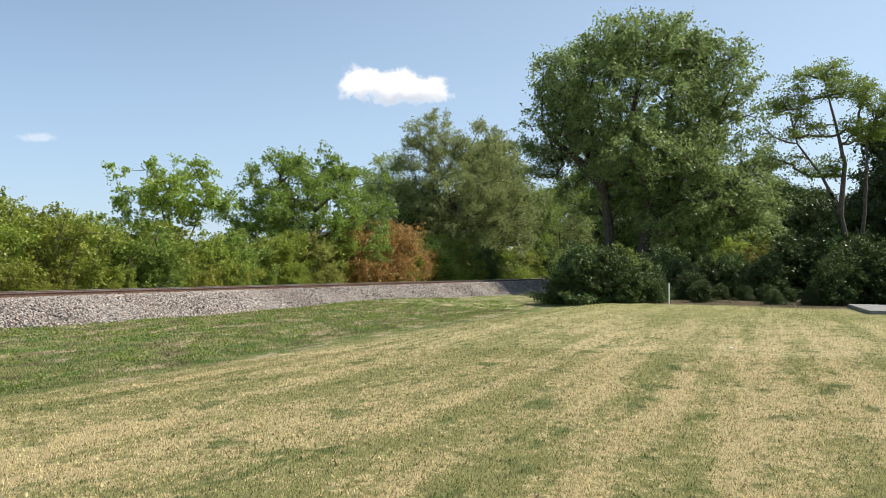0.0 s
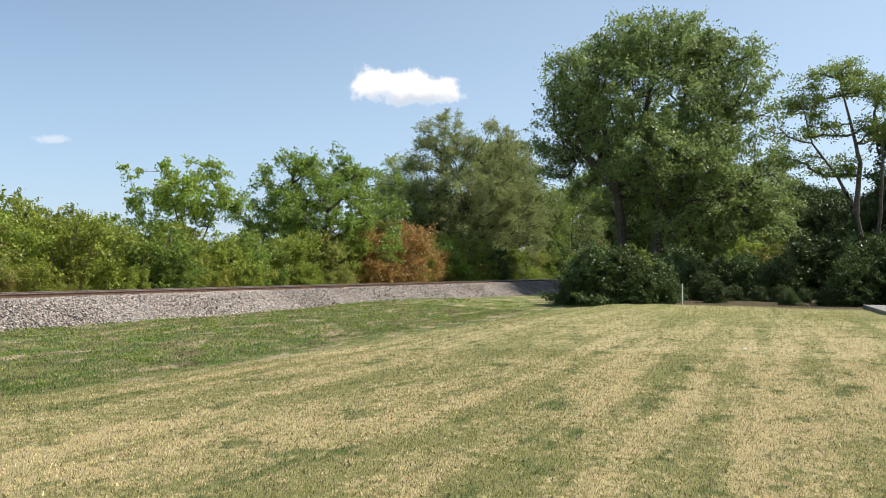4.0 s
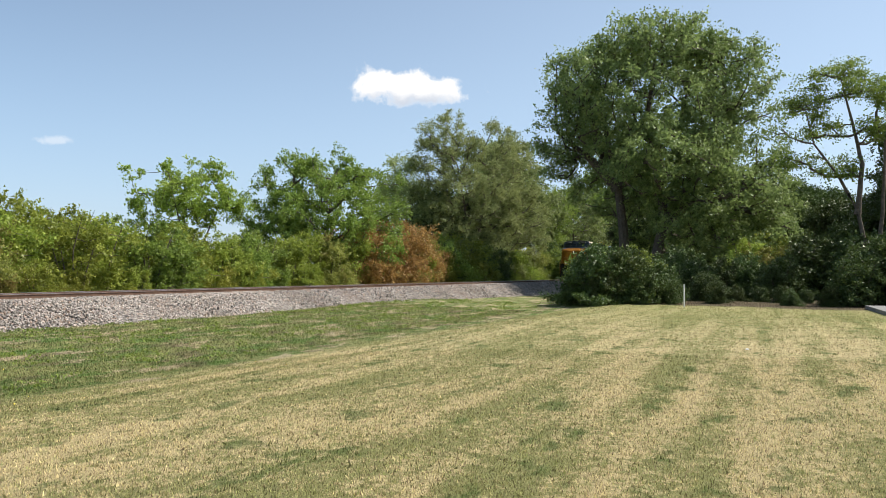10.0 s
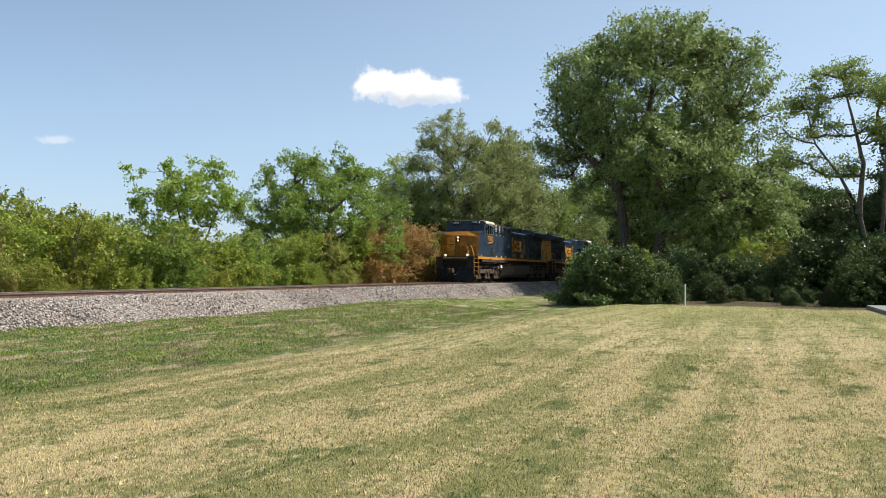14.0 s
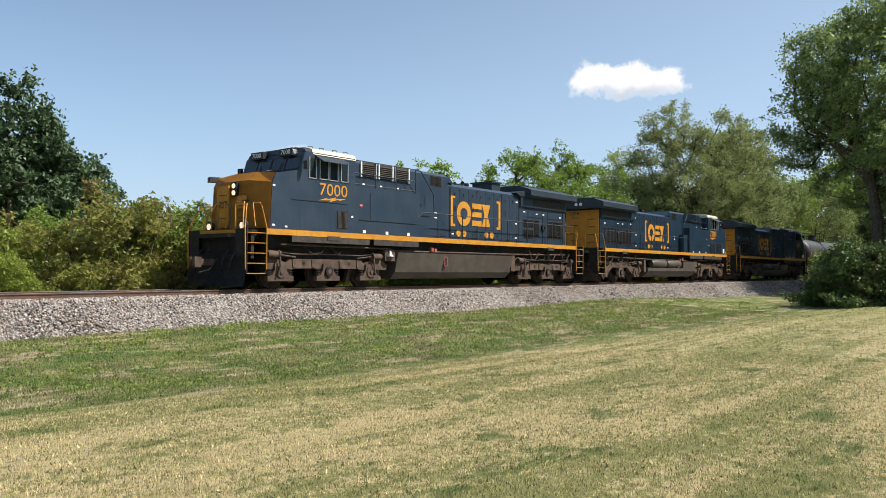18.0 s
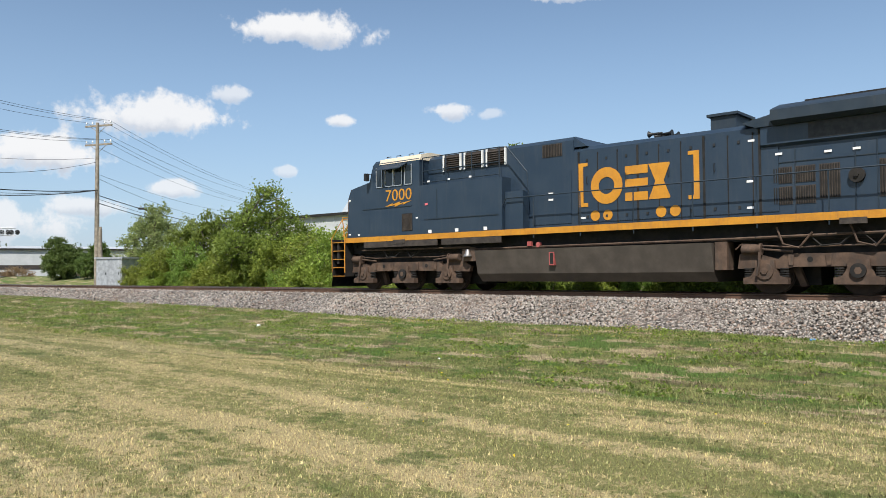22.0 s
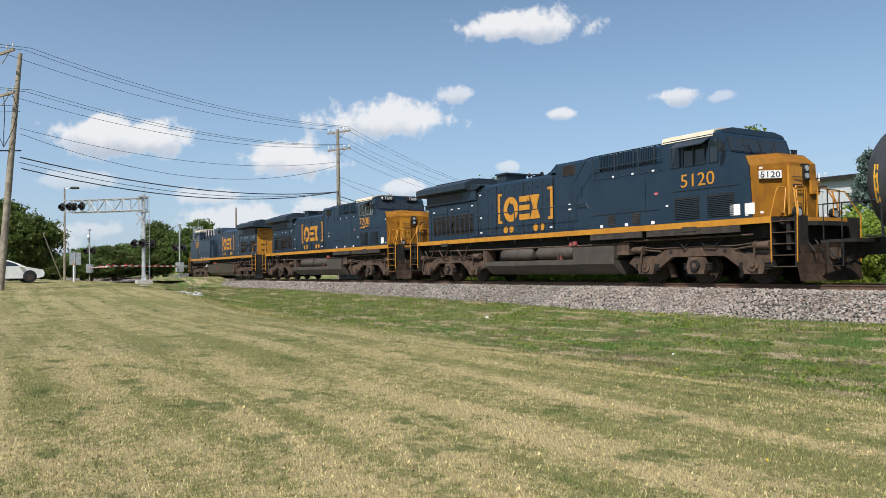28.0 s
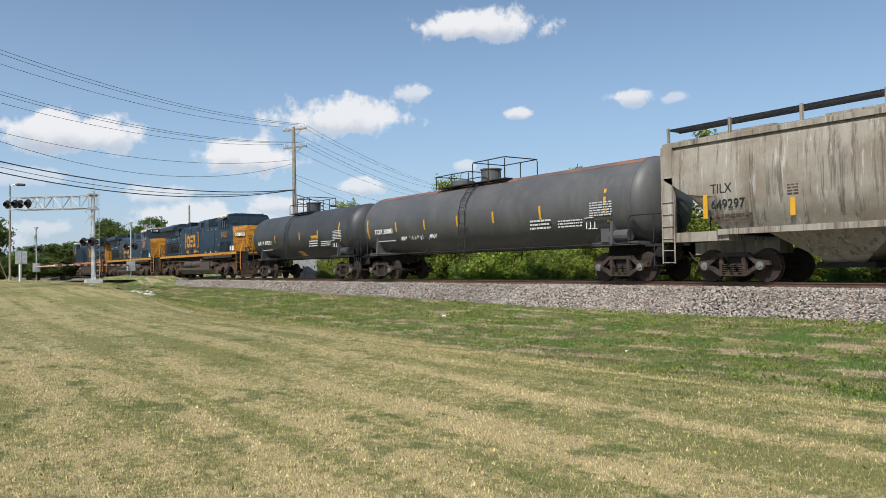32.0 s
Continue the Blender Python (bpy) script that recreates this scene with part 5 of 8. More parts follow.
    for s in (-1, 1):
        for q in ((-5.7, -2.6, W, W + .02, 2.36, 2.385), (-5.15, -5.13, W, W + .012, 2.4, 3.35), (-8.75, -6.3, W, W + .02, 2.86, 2.885)):
            P("seam", side_box(bm_new(), *q, (s,)), BLUE_DARK)
    for s in (-1, 1):
        for x in (-4.9, -3.75) if later else ():
            bm = bm_new()
            for k in range(6):
                side_box(bm, x, x + .35, W - .001, W + .02, 1.98 + k * .06, 2.01 + k * .06, (s,))
            P("vent", bm, GRILLE)
    bm = bm_new()
    prism(bm, [(-H, 3.5), (-H, 4.42), (-H + .12, 4.53), (H - .12, 4.53), (H, 4.42), (H, 3.5)], -5.92, -.16, "x")
    P("upper_hood", bm, BLUE, bevel=.015)
    bm = bm_new()
    prism(bm, [(-.16, 4.52), (.28, 4.2), (-.16, 4.2)], -H + .02, H - .02, "y")
    P("hood_ramp", bm, BLUE)
    for s in (-1, 1):
        for x0 in (-5.2, -4.28, -3.36):
            louvre = part("louvre", side_box(bm_new(), x0, x0 + .74, H, H + .012, 3.98, 4.50, (s,)), GRILLE if facing > 0 else UNDER, L, "brown louvre in a white frame" if facing > 0 else "dark slotted air intake")
            bm = bm_new()
            for k in range(9 if facing < 0 else 0):
                side_box(bm, x0 + .04 + k * .078, x0 + .075 + k * .078, H + .012, H + .05, 3.99, 4.49, (s,))
            for k in range(7 if facing > 0 else 0):
                z = 4.01 + k * .068
                prism(bm, [(s * (H + .012), z), (s * (H + .06), z - .03), (s * (H + .06), z - .015), (s * (H + .012), z + .02)], x0 + .03, x0 + .71, "x")
            part("slat", bm, GRILLE if facing > 0 else NAVY, louvre)
            for u in (x0 - .02, x0 + .72):
                part("frame", side_box(bm_new(), u, u + .05, H + .01, H + .065, 3.95, 4.52, (s,)), WHITE if facing > 0 else BLUE_DARK, louvre)
        bm = bm_new()
        for z in (3.62, 4.0, 4.45):
            tube(bm, ((-5.85, s * (W - .08), z), (-2.6, s * (W - .08), z)), .018, 6)
        for x in (-5.85, -4.8, -3.7, -2.6):
            tube(bm, ((x, s * (W - .08), 3.5), (x, s * (W - .08), 4.45)), .018, 6)
        tube(bm, ((-2.6, s * (W - .08), 4.45), (-2.3, s * (W - .08), 4.42), (-1.55, s * (W - .06), 3.6), (-1.5, s * (W - .06), 2.9)), .02, 6)
        P("upper_handrail", bm, BLUE_DARK)
        bm = bm_new()
        side_box(bm, -1.25, -.55, H, H + .012, 4.0, 4.38, (s,))
        P("grille", bm, GRILLE)
        bm = bm_new()
        for x in np.arange(-1.22, -.56, .055):
            side_box(bm, float(x), float(x) + .02, H + .012, H + .03, 4.01, 4.37, (s,))
        P("grille_bar", bm, UNDER)
        bm = bm_new()     # cabinet on the walkway behind the wide section
        side_box(bm, -2.42, -1.75, H + .02, W - .12, 1.88, 3.05, (s,))
        P("battery_box", bm, BLUE, bevel=.015)
        side = bm_new()
        side_box(side, -1.6, -.25, H, H + .018, 2.0, 3.55, (s,))
        P("hood_door", side, BLUE, bevel=.006)
    # engine hood with doors
    bm = bm_new()
    prism(bm, [(-H, 1.86), (-H, 4.08), (-H + .14, 4.2), (H - .14, 4.2), (H, 4.08), (H, 1.86)], -.16, 5.2, "x")
    box(bm, -2.45, -.16, -H, H, 1.86, 3.5)
    P("engine_hood", bm, BLUE, bevel=.015)
    mesh = mesh_of("hood_door", box(bm_new(), .015, .605, -.002, .022, 2.0, 3.92), BLUE, .006)
    for s in (-1, 1):
        for k, x in enumerate(np.arange(.02, 5.1, .62)):
            d = new("hood_door", mesh)
            d.parent = L
            d.matrix_basis = Matrix.Translation((float(x), s * H, 0)) if s > 0 else Matrix.Translation((float(x) + .62, s * H, 0)) @ Matrix.Rotation(math.pi, 4, "Z")
        latch = mesh_of("door_latch", side_box(bm_new(), -.03, .03, H + .02, H + .045, -.035, .035, (s,)), BLACK)
        for x in np.arange(.3, 5.1, .62):
            for z in (2.15, 3.78):
                d = new("door_latch", latch)
                d.parent = L
                d.location = (float(x), 0, z)
        bm = bm_new()
        for x in np.arange(.02, 5.2, .62):
            side_box(bm, float(x) - .016, float(x) + .016, H + .001, H + .025, 1.95, 3.98, (s,))
        P("door_seam", bm, UNDER)
        for x in (.02, 1.88, 3.74, 5.15):
            P("hood_joint", side_box(bm_new(), x - .03, x + .03, H + .02, H + .032, 1.95, 4.04, (s,)), UNDER)
        for x in np.arange(.3, 5.1, 1.24):
            bm = bm_new()
            tube(bm, ((float(x), s * (H + .02), 3.3), (float(x), s * (H + .06), 3.3), (float(x), s * (H + .06), 3.1), (float(x), s * (H + .02), 3.1)), .012, 5)
            P("door_handle", bm, BLACK)
    logo(L, -1), logo(L, 1)
    bm = bm_new()
    box(bm, 3.72, 4.38, -.55, .55, 4.18, 4.60)
    box(bm, 3.64, 4.46, -.62, .62, 4.60, 4.67)
    P("exhaust_outlet", bm, BLUE_DARK, bevel=.015)
    horn = part("horn", box(bm_new(), 2.08, 2.2, -.34, .34, 4.19, 4.36), BLACK, L, "cluster of black air horns")
    for y, w in ((-.3, -1), (-.12, 1), (.12, -1), (.3, 1)):
        bm = bm_new()
        lathe(bm, [(-.1, .03), (.12, .035), (.24, .05), (.30, .095), (.31, .095)], (2.14, y, 4.42), (w, 0, 0), 12)
        part("horn_bell", bm, BLACK, horn, smooth=True)
    # radiator section with overhanging wings
    bm = bm_new()
    prism(bm, [(-H, 1.86), (-H, 3.55), (-H - .10, 3.62), (-H - .10, 4.05), (H + .10, 4.05), (H + .10, 3.62), (H, 3.55), (H, 1.86)], 5.2, 9.45, "x")
    P("radiator_compartment", bm, BLUE, bevel=.012)
    bm = bm_new()
    prism(bm, [(-1.50, 4.13), (-1.50, 4.38), (-1.36, 4.44), (-.8, 4.62), (.8, 4.62), (1.36, 4.44), (1.50, 4.38), (1.50, 4.13), (1.3, 4.05), (-1.3, 4.05)], 5.55, 9.9, "x")
    P("radiator_wing", bm, BLUE_DARK, "overhanging radiator wing roof", bevel=.02)
    bm = bm_new()
    prism(bm, [(4.75, 4.2), (5.55, 4.36), (5.55, 4.06), (5.1, 4.06)], -1.2, 1.2, "y")
    P("wing_fairing", bm, BLUE_DARK)
    P("wing_hatch", box(bm_new(), 6.1, 9.3, -.7, .7, 4.60, 4.68), UNDER)
    for s in (-1, 1):
        bm = bm_new()
        side_box(bm, 6.3, 9.3, H + .10, H + .112, 3.66, 4.03, (s,))
        P("radiator_intake", bm, BLACK)
        grid = [(5.5 + k * .40, 2.15, 3.05) for k in range(9)] if later or facing < 0 else [(5.45, 2.15, 2.58), (5.45, 2.66, 3.05), (5.97, 2.15, 2.58), (5.97, 2.66, 3.05), (6.5, 2.25, 3.05), (7.75, 2.2, 3.05), (8.25, 2.2, 3.05), (8.75, 2.2, 3.05)]
        for x0, z0, z1 in grid:
            w = .30 if len(grid) == 9 else .44
            g = part("grille", side_box(bm_new(), x0, x0 + w, H, H + .014, z0, z1, (s,)), GRILLE, L, "brown dirty air grille")
            bm = bm_new()
            for k in range(int(w / .055)):
                side_box(bm, x0 + .02 + k * .055, x0 + .042 + k * .055, H + .014, H + .034, z0 + .02, z1 - .02, (s,))
            part("grille_bar", bm, UNDER, g)
        P("seam", side_box(bm_new(), 5.25, 9.4, H, H + .02, 3.16, 3.18, (s,)), BLUE_DARK)
        for x in (5.95, 7.25, 7.7, 9.2):
            P("seam", side_box(bm_new(), x, x + .02, H, H + .022, 1.95, 3.5, (s,)), BLUE_DARK)
        bm = bm_new()
        disc(bm, (7.3, s * (H + .05), 2.72), (0, 1, 0), .17, .1, 14)
        disc(bm, (7.3, s * (H + .08), 2.72), (0, 1, 0), .05, .14, 8)
        P("handbrake", bm, UNDER)
    # rear end
    bm = bm_new()
    box(bm, 9.45, 9.49, -1.0, 1.0, 1.92, 3.98)
    P("rear_panel", bm, YELLOW, "yellow rear end panel", bevel=.006)
    for z in (2.2, 2.62, 3.04, 3.46):
        P("rear_grab_iron", box(bm_new(), 9.49, 9.53, .35, .8, z, z + .03), BLACK)
        P("rear_grab_iron", box(bm_new(), 9.49, 9.53, -.7, -.25, z + .1, z + .13), BLACK)
    for s in (-1, 1):
        bm = bm_new()
        disc(bm, (9.9, .0 + s * .14, 4.28), (1, 0, 0), .09, .06, 12)
        P("rear_light", bm, CHROME)
    t = text_part(number, L, BLACK, 0, 0, 0, .17, .62, 1)
    t.matrix_basis = Matrix.Translation((9.495, -.5, 3.82)) @ Matrix.Rotation(math.pi / 2, 4, "Z") @ Matrix.Rotation(math.pi / 2, 4, "X")
    # lettering on the cab side, bolt under it, reflectors, stencils
    rg = random.Random(int(number))
    for s in (-1, 1):
        cx = -6.92 if not later else -7.25
        text_part(number, L, GOLD, cx, W + .006, 3.29 if not later else 3.16, .40, 1.26, s, "gold road number on the cab side")
        if not later:
            bm = bm_new()
            m = 1 if s < 0 else -1
            a, b = sorted((s * (W + .002), s * (W + .010)))
            prism(bm, [(cx + m * u, v) for u, v in ((-.70, 2.90), (-.28, 3.02), (-.33, 2.96), (.12, 3.06), (.06, 2.99), (.62, 3.05), (.20, 2.93), (.26, 2.99), (-.20, 2.88), (-.15, 2.94))], a, b, "y")
            P("bolt_emblem", bm, GOLD)
        bm = bm_new()
        side_box(bm, -5.68, -5.54, W + .002, W + .008, 2.84, 2.91, (s,))
        P("flag_decal", bm, PINK)
        if not later and facing > 0:
            bm = bm_new()
            side_box(bm, -6.76, -6.26, W + .002, W + .012, 2.02, 2.62, (s,))
            P("cab_vent", bm, UNDER)
            bm = bm_new()
            for k in range(9):
                side_box(bm, -6.74 + k * .055, -6.715 + k * .055, W + .012, W + .03, 2.04, 2.60, (s,))
            P("vent_slat", bm, GRILLE)
        else:
            for x0 in (-8.55, -7.3):
                bm = bm_new()
                side_box(bm, x0, x0 + .95, W + .002, W + .010, 1.98, 2.66, (s,))
                P("cab_vent", bm, UNDER)
                bm = bm_new()
                for k in range(12):
                    side_box(bm, x0 + .02, x0 + .93, W + .010, W + .03, 2.0 + k * .054, 2.025 + k * .054, (s,))
                P("vent_slat", bm, BLUE_DARK)
        patch = lambda *q: P("reflector", side_box(bm_new(), *q, (s,)), REFLECT, "white reflector patch")
        for x in (-5.45, -4.28, -3.1):
            patch(x - .07, x + .07, W + .004, W + .012, 1.905, 2.01)
        for x, z in ((-9.45, 3.22), (-9.45, 1.98), (-6.05, 2.42), (-5.5, 3.6), (-4.6, 3.6), (-3.7, 3.6), (-8.95, 1.95)):
            patch(x - .05, x + .05, W + .002, W + .009, z, z + .055)
        for x, z in ((.15, 2.1), (4.9, 2.1), (4.9, 2.75), (4.95, 3.75), (6.7, 3.3), (8.9, 3.25), (-.95, 2.7), (-.95, 2.88), (5.6, 3.35), (7.3, 3.3)):
            patch(x - .08, x + .08, H + .024, H + .03, z, z + .055)
        if facing < 0:
            patch(-9.22, -8.9, W + .002, W + .009, 1.98, 2.3)
            if later:
                patch(-8.75, -8.4, W + .010, W + .014, 1.98, 2.3)
    # walkway handrail
    for s in (-1, 1):
        rail = part("handrail", tube(bm_new(), ((-2.45, s * (W - .02), 2.62), (-2.3, s * (W - .02), 2.84), (9.5, s * (W - .02), 2.84), (9.72, s * (W - .02), 2.6), (9.72, s * (W - .02), 1.86)), .02, 6), BLUE_DARK, L, "dark walkway handrail")
        for x in (-1.3, .3, 1.95, 3.6, 5.2, 6.8, 8.3):
            bm = bm_new()
            tube(bm, ((x, s * (W - .02), 1.6), (x, s * (W - .02), 2.84)), .02, 6)
            part("post", bm, BLUE_DARK, rail)
        for x, w in ((-9.72, -1), (9.76, 1)):     # end rails by the steps
            bm = bm_new()
            tube(bm, ((x, s * (W + .02), .62), (x, s * (W + .02), 1.9), (x + w * .16, s * (W - .02), 2.55), (x + w * .2, s * (W - .05), 2.66), (x + w * .2, s * (W - .35), 2.68)), .02, 6)
            P("end_handrail", bm, YELLOW)
            bm = bm_new()
            tube(bm, ((x + w * .75, s * (W - .02), .62), (x + w * .78, s * (W - .02), 1.9), (x + w * .5, s * 1.2, 2.62), (x + w * .5, s * .62, 2.62), (x + w * .5, s * .62, 1.9)), .02, 6)
            P("end_handrail", bm, YELLOW)
        for x, w in ((-10.08, -1), (10.12, 1)):
            st = part("steps", side_box(bm_new(), x - .37, x - .34, .95, W, .48, 1.86, (s,)), UNDER, L, "end steps with yellow-edged treads")
            bm = bm_new()
            side_box(bm, x + .34, x + .37, .95, W, .48, 1.86, (s,))
            part("stringer", bm, UNDER, st)
            for k in range(5):
                bm = bm_new()
                side_box(bm, x - .34, x + .34, W - .30, W - .03, .48 + k * .31, .51 + k * .31, (s,))
                part("tread", bm, UNDER, st)
                bm = bm_new()
                side_box(bm, x - .34, x + .34, W - .03, W, .485 + k * .31, .507 + k * .31, (s,))
                part("tread_edge", bm, GRIME if later else YELLOW, st)
    for x, w in ((-10.35, -1), (10.35, 1)):
        bm = bm_new()
        box(bm, min(x, x - w * .9), max(x, x - w * .9), -1.15, 1.15, 1.55, 1.85)
        box(bm, min(x - w * .1, x - w * .22), max(x - w * .1, x - w * .22), -1.45, 1.45, .95, 1.72)
        P("end_platform", bm, UNDER)
        bm = bm_new()
        rows = []
        for z, out in ((.10, .62), (.30, .44), (.55, .30), (.85, .22), (1.12, .24)):
            rows.append([bm.verts.new((x + w * (.02 + out * (1 - .72 * abs(y) / 1.48)), y, z if abs(y) < .5 or z < 1 else z - .06)) for y in (-1.48, -.95, -.42, 0, .42, .95, 1.48)])
        for r, q in zip(rows, rows[1:]):
            for k in range(6):
                bm.faces.new((r[k], r[k + 1], q[k + 1], q[k]))
        bmesh.ops.solidify(bm, geom=bm.faces[:], thickness=.05)
        P("pilot_plow", bm, BLACK if facing > 0 else GRIME, "grimy pilot plow bent to a blunt vee")
        P("anticlimber", prism(bm_new(), [(x - w * .1, -1.1), (x + w * .26, -.75), (x + w * .34, 0), (x + w * .26, .75), (x - w * .1, 1.1)], 1.60, 1.72, "z"), UNDER, bevel=.01)
        coupler(L, x + w * .82, w)
        for y in (-.9, -.5, .5, .9):
            P("mu_hose", tube(bm_new(), ((x, y, 1.25), (x + w * .25, y * 1.05, .9), (x + w * .2, y * .9, .62)), .03, 6), BLACK)
        bm = bm_new()
        tube(bm, ((x + w * .05, -.62, 1.86), (x + w * .05, -.62, 2.62), (x + w * .05, -.05, 2.62), (x + w * .05, -.05, 1.86)), .02, 6)
        P("end_chain_rail", bm, BLACK)
    # tank, reservoirs, trucks
    bm = bm_new()
    if facing > 0:
        prism(bm, [(-1.05, .30), (-1.30, .55), (-1.46, 1.28), (1.46, 1.28), (1.30, .55), (1.05, .30)], -3.6, 4.05, "x")
    else:
        prism(bm, [(-1.05, .30), (-1.30, .45), (-1.46, .66), (-1.46, .84), (-.75, .86), (-.7, 1.28), (.7, 1.28), (.75, .86), (1.46, .84), (1.46, .66), (1.30, .45), (1.05, .30)], -3.6, 4.05, "x")
        box(bm, -3.6, -1.5, -1.455, 1.455, .8, 1.28)
    P("fuel_tank", bm, TANKGREY, "grey-brown fuel tank under the frame", bevel=.03)
    for s in (-1, 1):
        if facing < 0:
            for x in (-.30, 2.05):
                bm = bm_new()
                lathe(bm, [(-1.08, .05), (-1.05, .18), (-.92, .25), (.92, .25), (1.05, .18), (1.08, .05)], (x, s * 1.20, 1.10), (1, 0, 0), 18)
                P("air_reservoir", bm, TANKGREY, smooth=True)
        bm = bm_new()
        side_box(bm, -.81, -.62, W - .16, W - .075, .78, 1.18, (s,))
        gauge = P("fuel_gauge", bm, FADED, "faded red frame of the fuel gauge")
        part("gauge_glass", side_box(bm_new(), -.775, -.655, W - .075, W - .07, .82, 1.14, (s,)), UNDER, gauge)
        bm = bm_new()
        side_box(bm, -1.6, -1.45, W - .2, W - .1, 1.36, 1.5, (s,))
        P("vent_cap", bm, FADED)
        bm = bm_new()
        disc(bm, (-1.25, s * 1.3, 1.4), (0, 1, 0), .08, .1, 10)
        P("filler_cap", bm, FADED)
        bm = bm_new()
        side_box(bm, -4.2, -3.65, .9, 1.35, .95, 1.35, (s,))
        side_box(bm, 4.1, 4.4, .9, 1.35, .6, 1.3, (s,))
        tube(bm, ((-9, s * 1.3, 1.42), (-4, s * 1.3, 1.40), (-3.6, s * 1.3, 1.33), (4.3, s * 1.3, 1.36), (9, s * 1.3, 1.42)), .035, 6)
        for x in (5.6, 7.2, 8.5):
            tube(bm, ((x, s * 1.35, 1.6), (x + .15, s * 1.38, 1.2), (x + .5, s * 1.35, 1.1), (x + .8, s * 1.38, 1.45)), .025, 6)
        P("piping", bm, GRIME)
    loco_truck(L, -6.93, facing < 0), loco_truck(L, 7.33, facing < 0)
    train.append(L)
    return L


def freight_truck(parent, x):
    t = part("truck", box(bm_new(), -.22, .22, -1.0, 1.0, .42, .72), UNDER, parent)
    t.location = (x, 0, 0)
    for dx in (-.89, .89):
        wheelset(t, dx, .46, .46)
    for s in (-1, 1):
        bm = bm_new()
        a, b = sorted((s * .97, s * 1.10))
        prism(bm, [(-1.14, .60), (-.72, .64), (-.48, .84), (.48, .84), (.72, .64), (1.14, .60), (1.14, .47), (.74, .49), (.44, .72), (-.44, .72), (-.74, .49), (-1.14, .47)], a, b, "y")
        prism(bm, [(-1.0, .49), (-.74, .485), (-.40, .29), (.40, .29), (.74, .485), (1.0, .49), (.98, .40), (.74, .36), (.42, .17), (-.42, .17), (-.74, .36), (-.98, .40)], a, b, "y")
        for e in (-1, 1):
            box(bm, *sorted((e * .30, e * .42)), a + .002, b - .002, .28, .73)
        part("side_frame", bm, CAST, t, "dark rusty cast side frame")
        bm = bm_new()
        for e in (-.26, 0, .26):
            for k in range(5):
                disc(bm, (e, s * 1.06, .28 + .055 * k), (0, 0, 1), .085, .03, 10)
        part("coil_spring", bm, WHEEL, t)
        for dx in (-.89, .89):
            bm = bm_new()
            disc(bm, (dx, s * 1.12, .46), (0, 1, 0), .12, .10, 12)
            disc(bm, (dx, s * 1.18, .46), (0, 1, 0), .06, .05, 8)
            part("bearing_cap", bm, STEELW, t)
    return t


def grab(bm, pts, r=.017):
    return tube(bm, pts, r, 6)


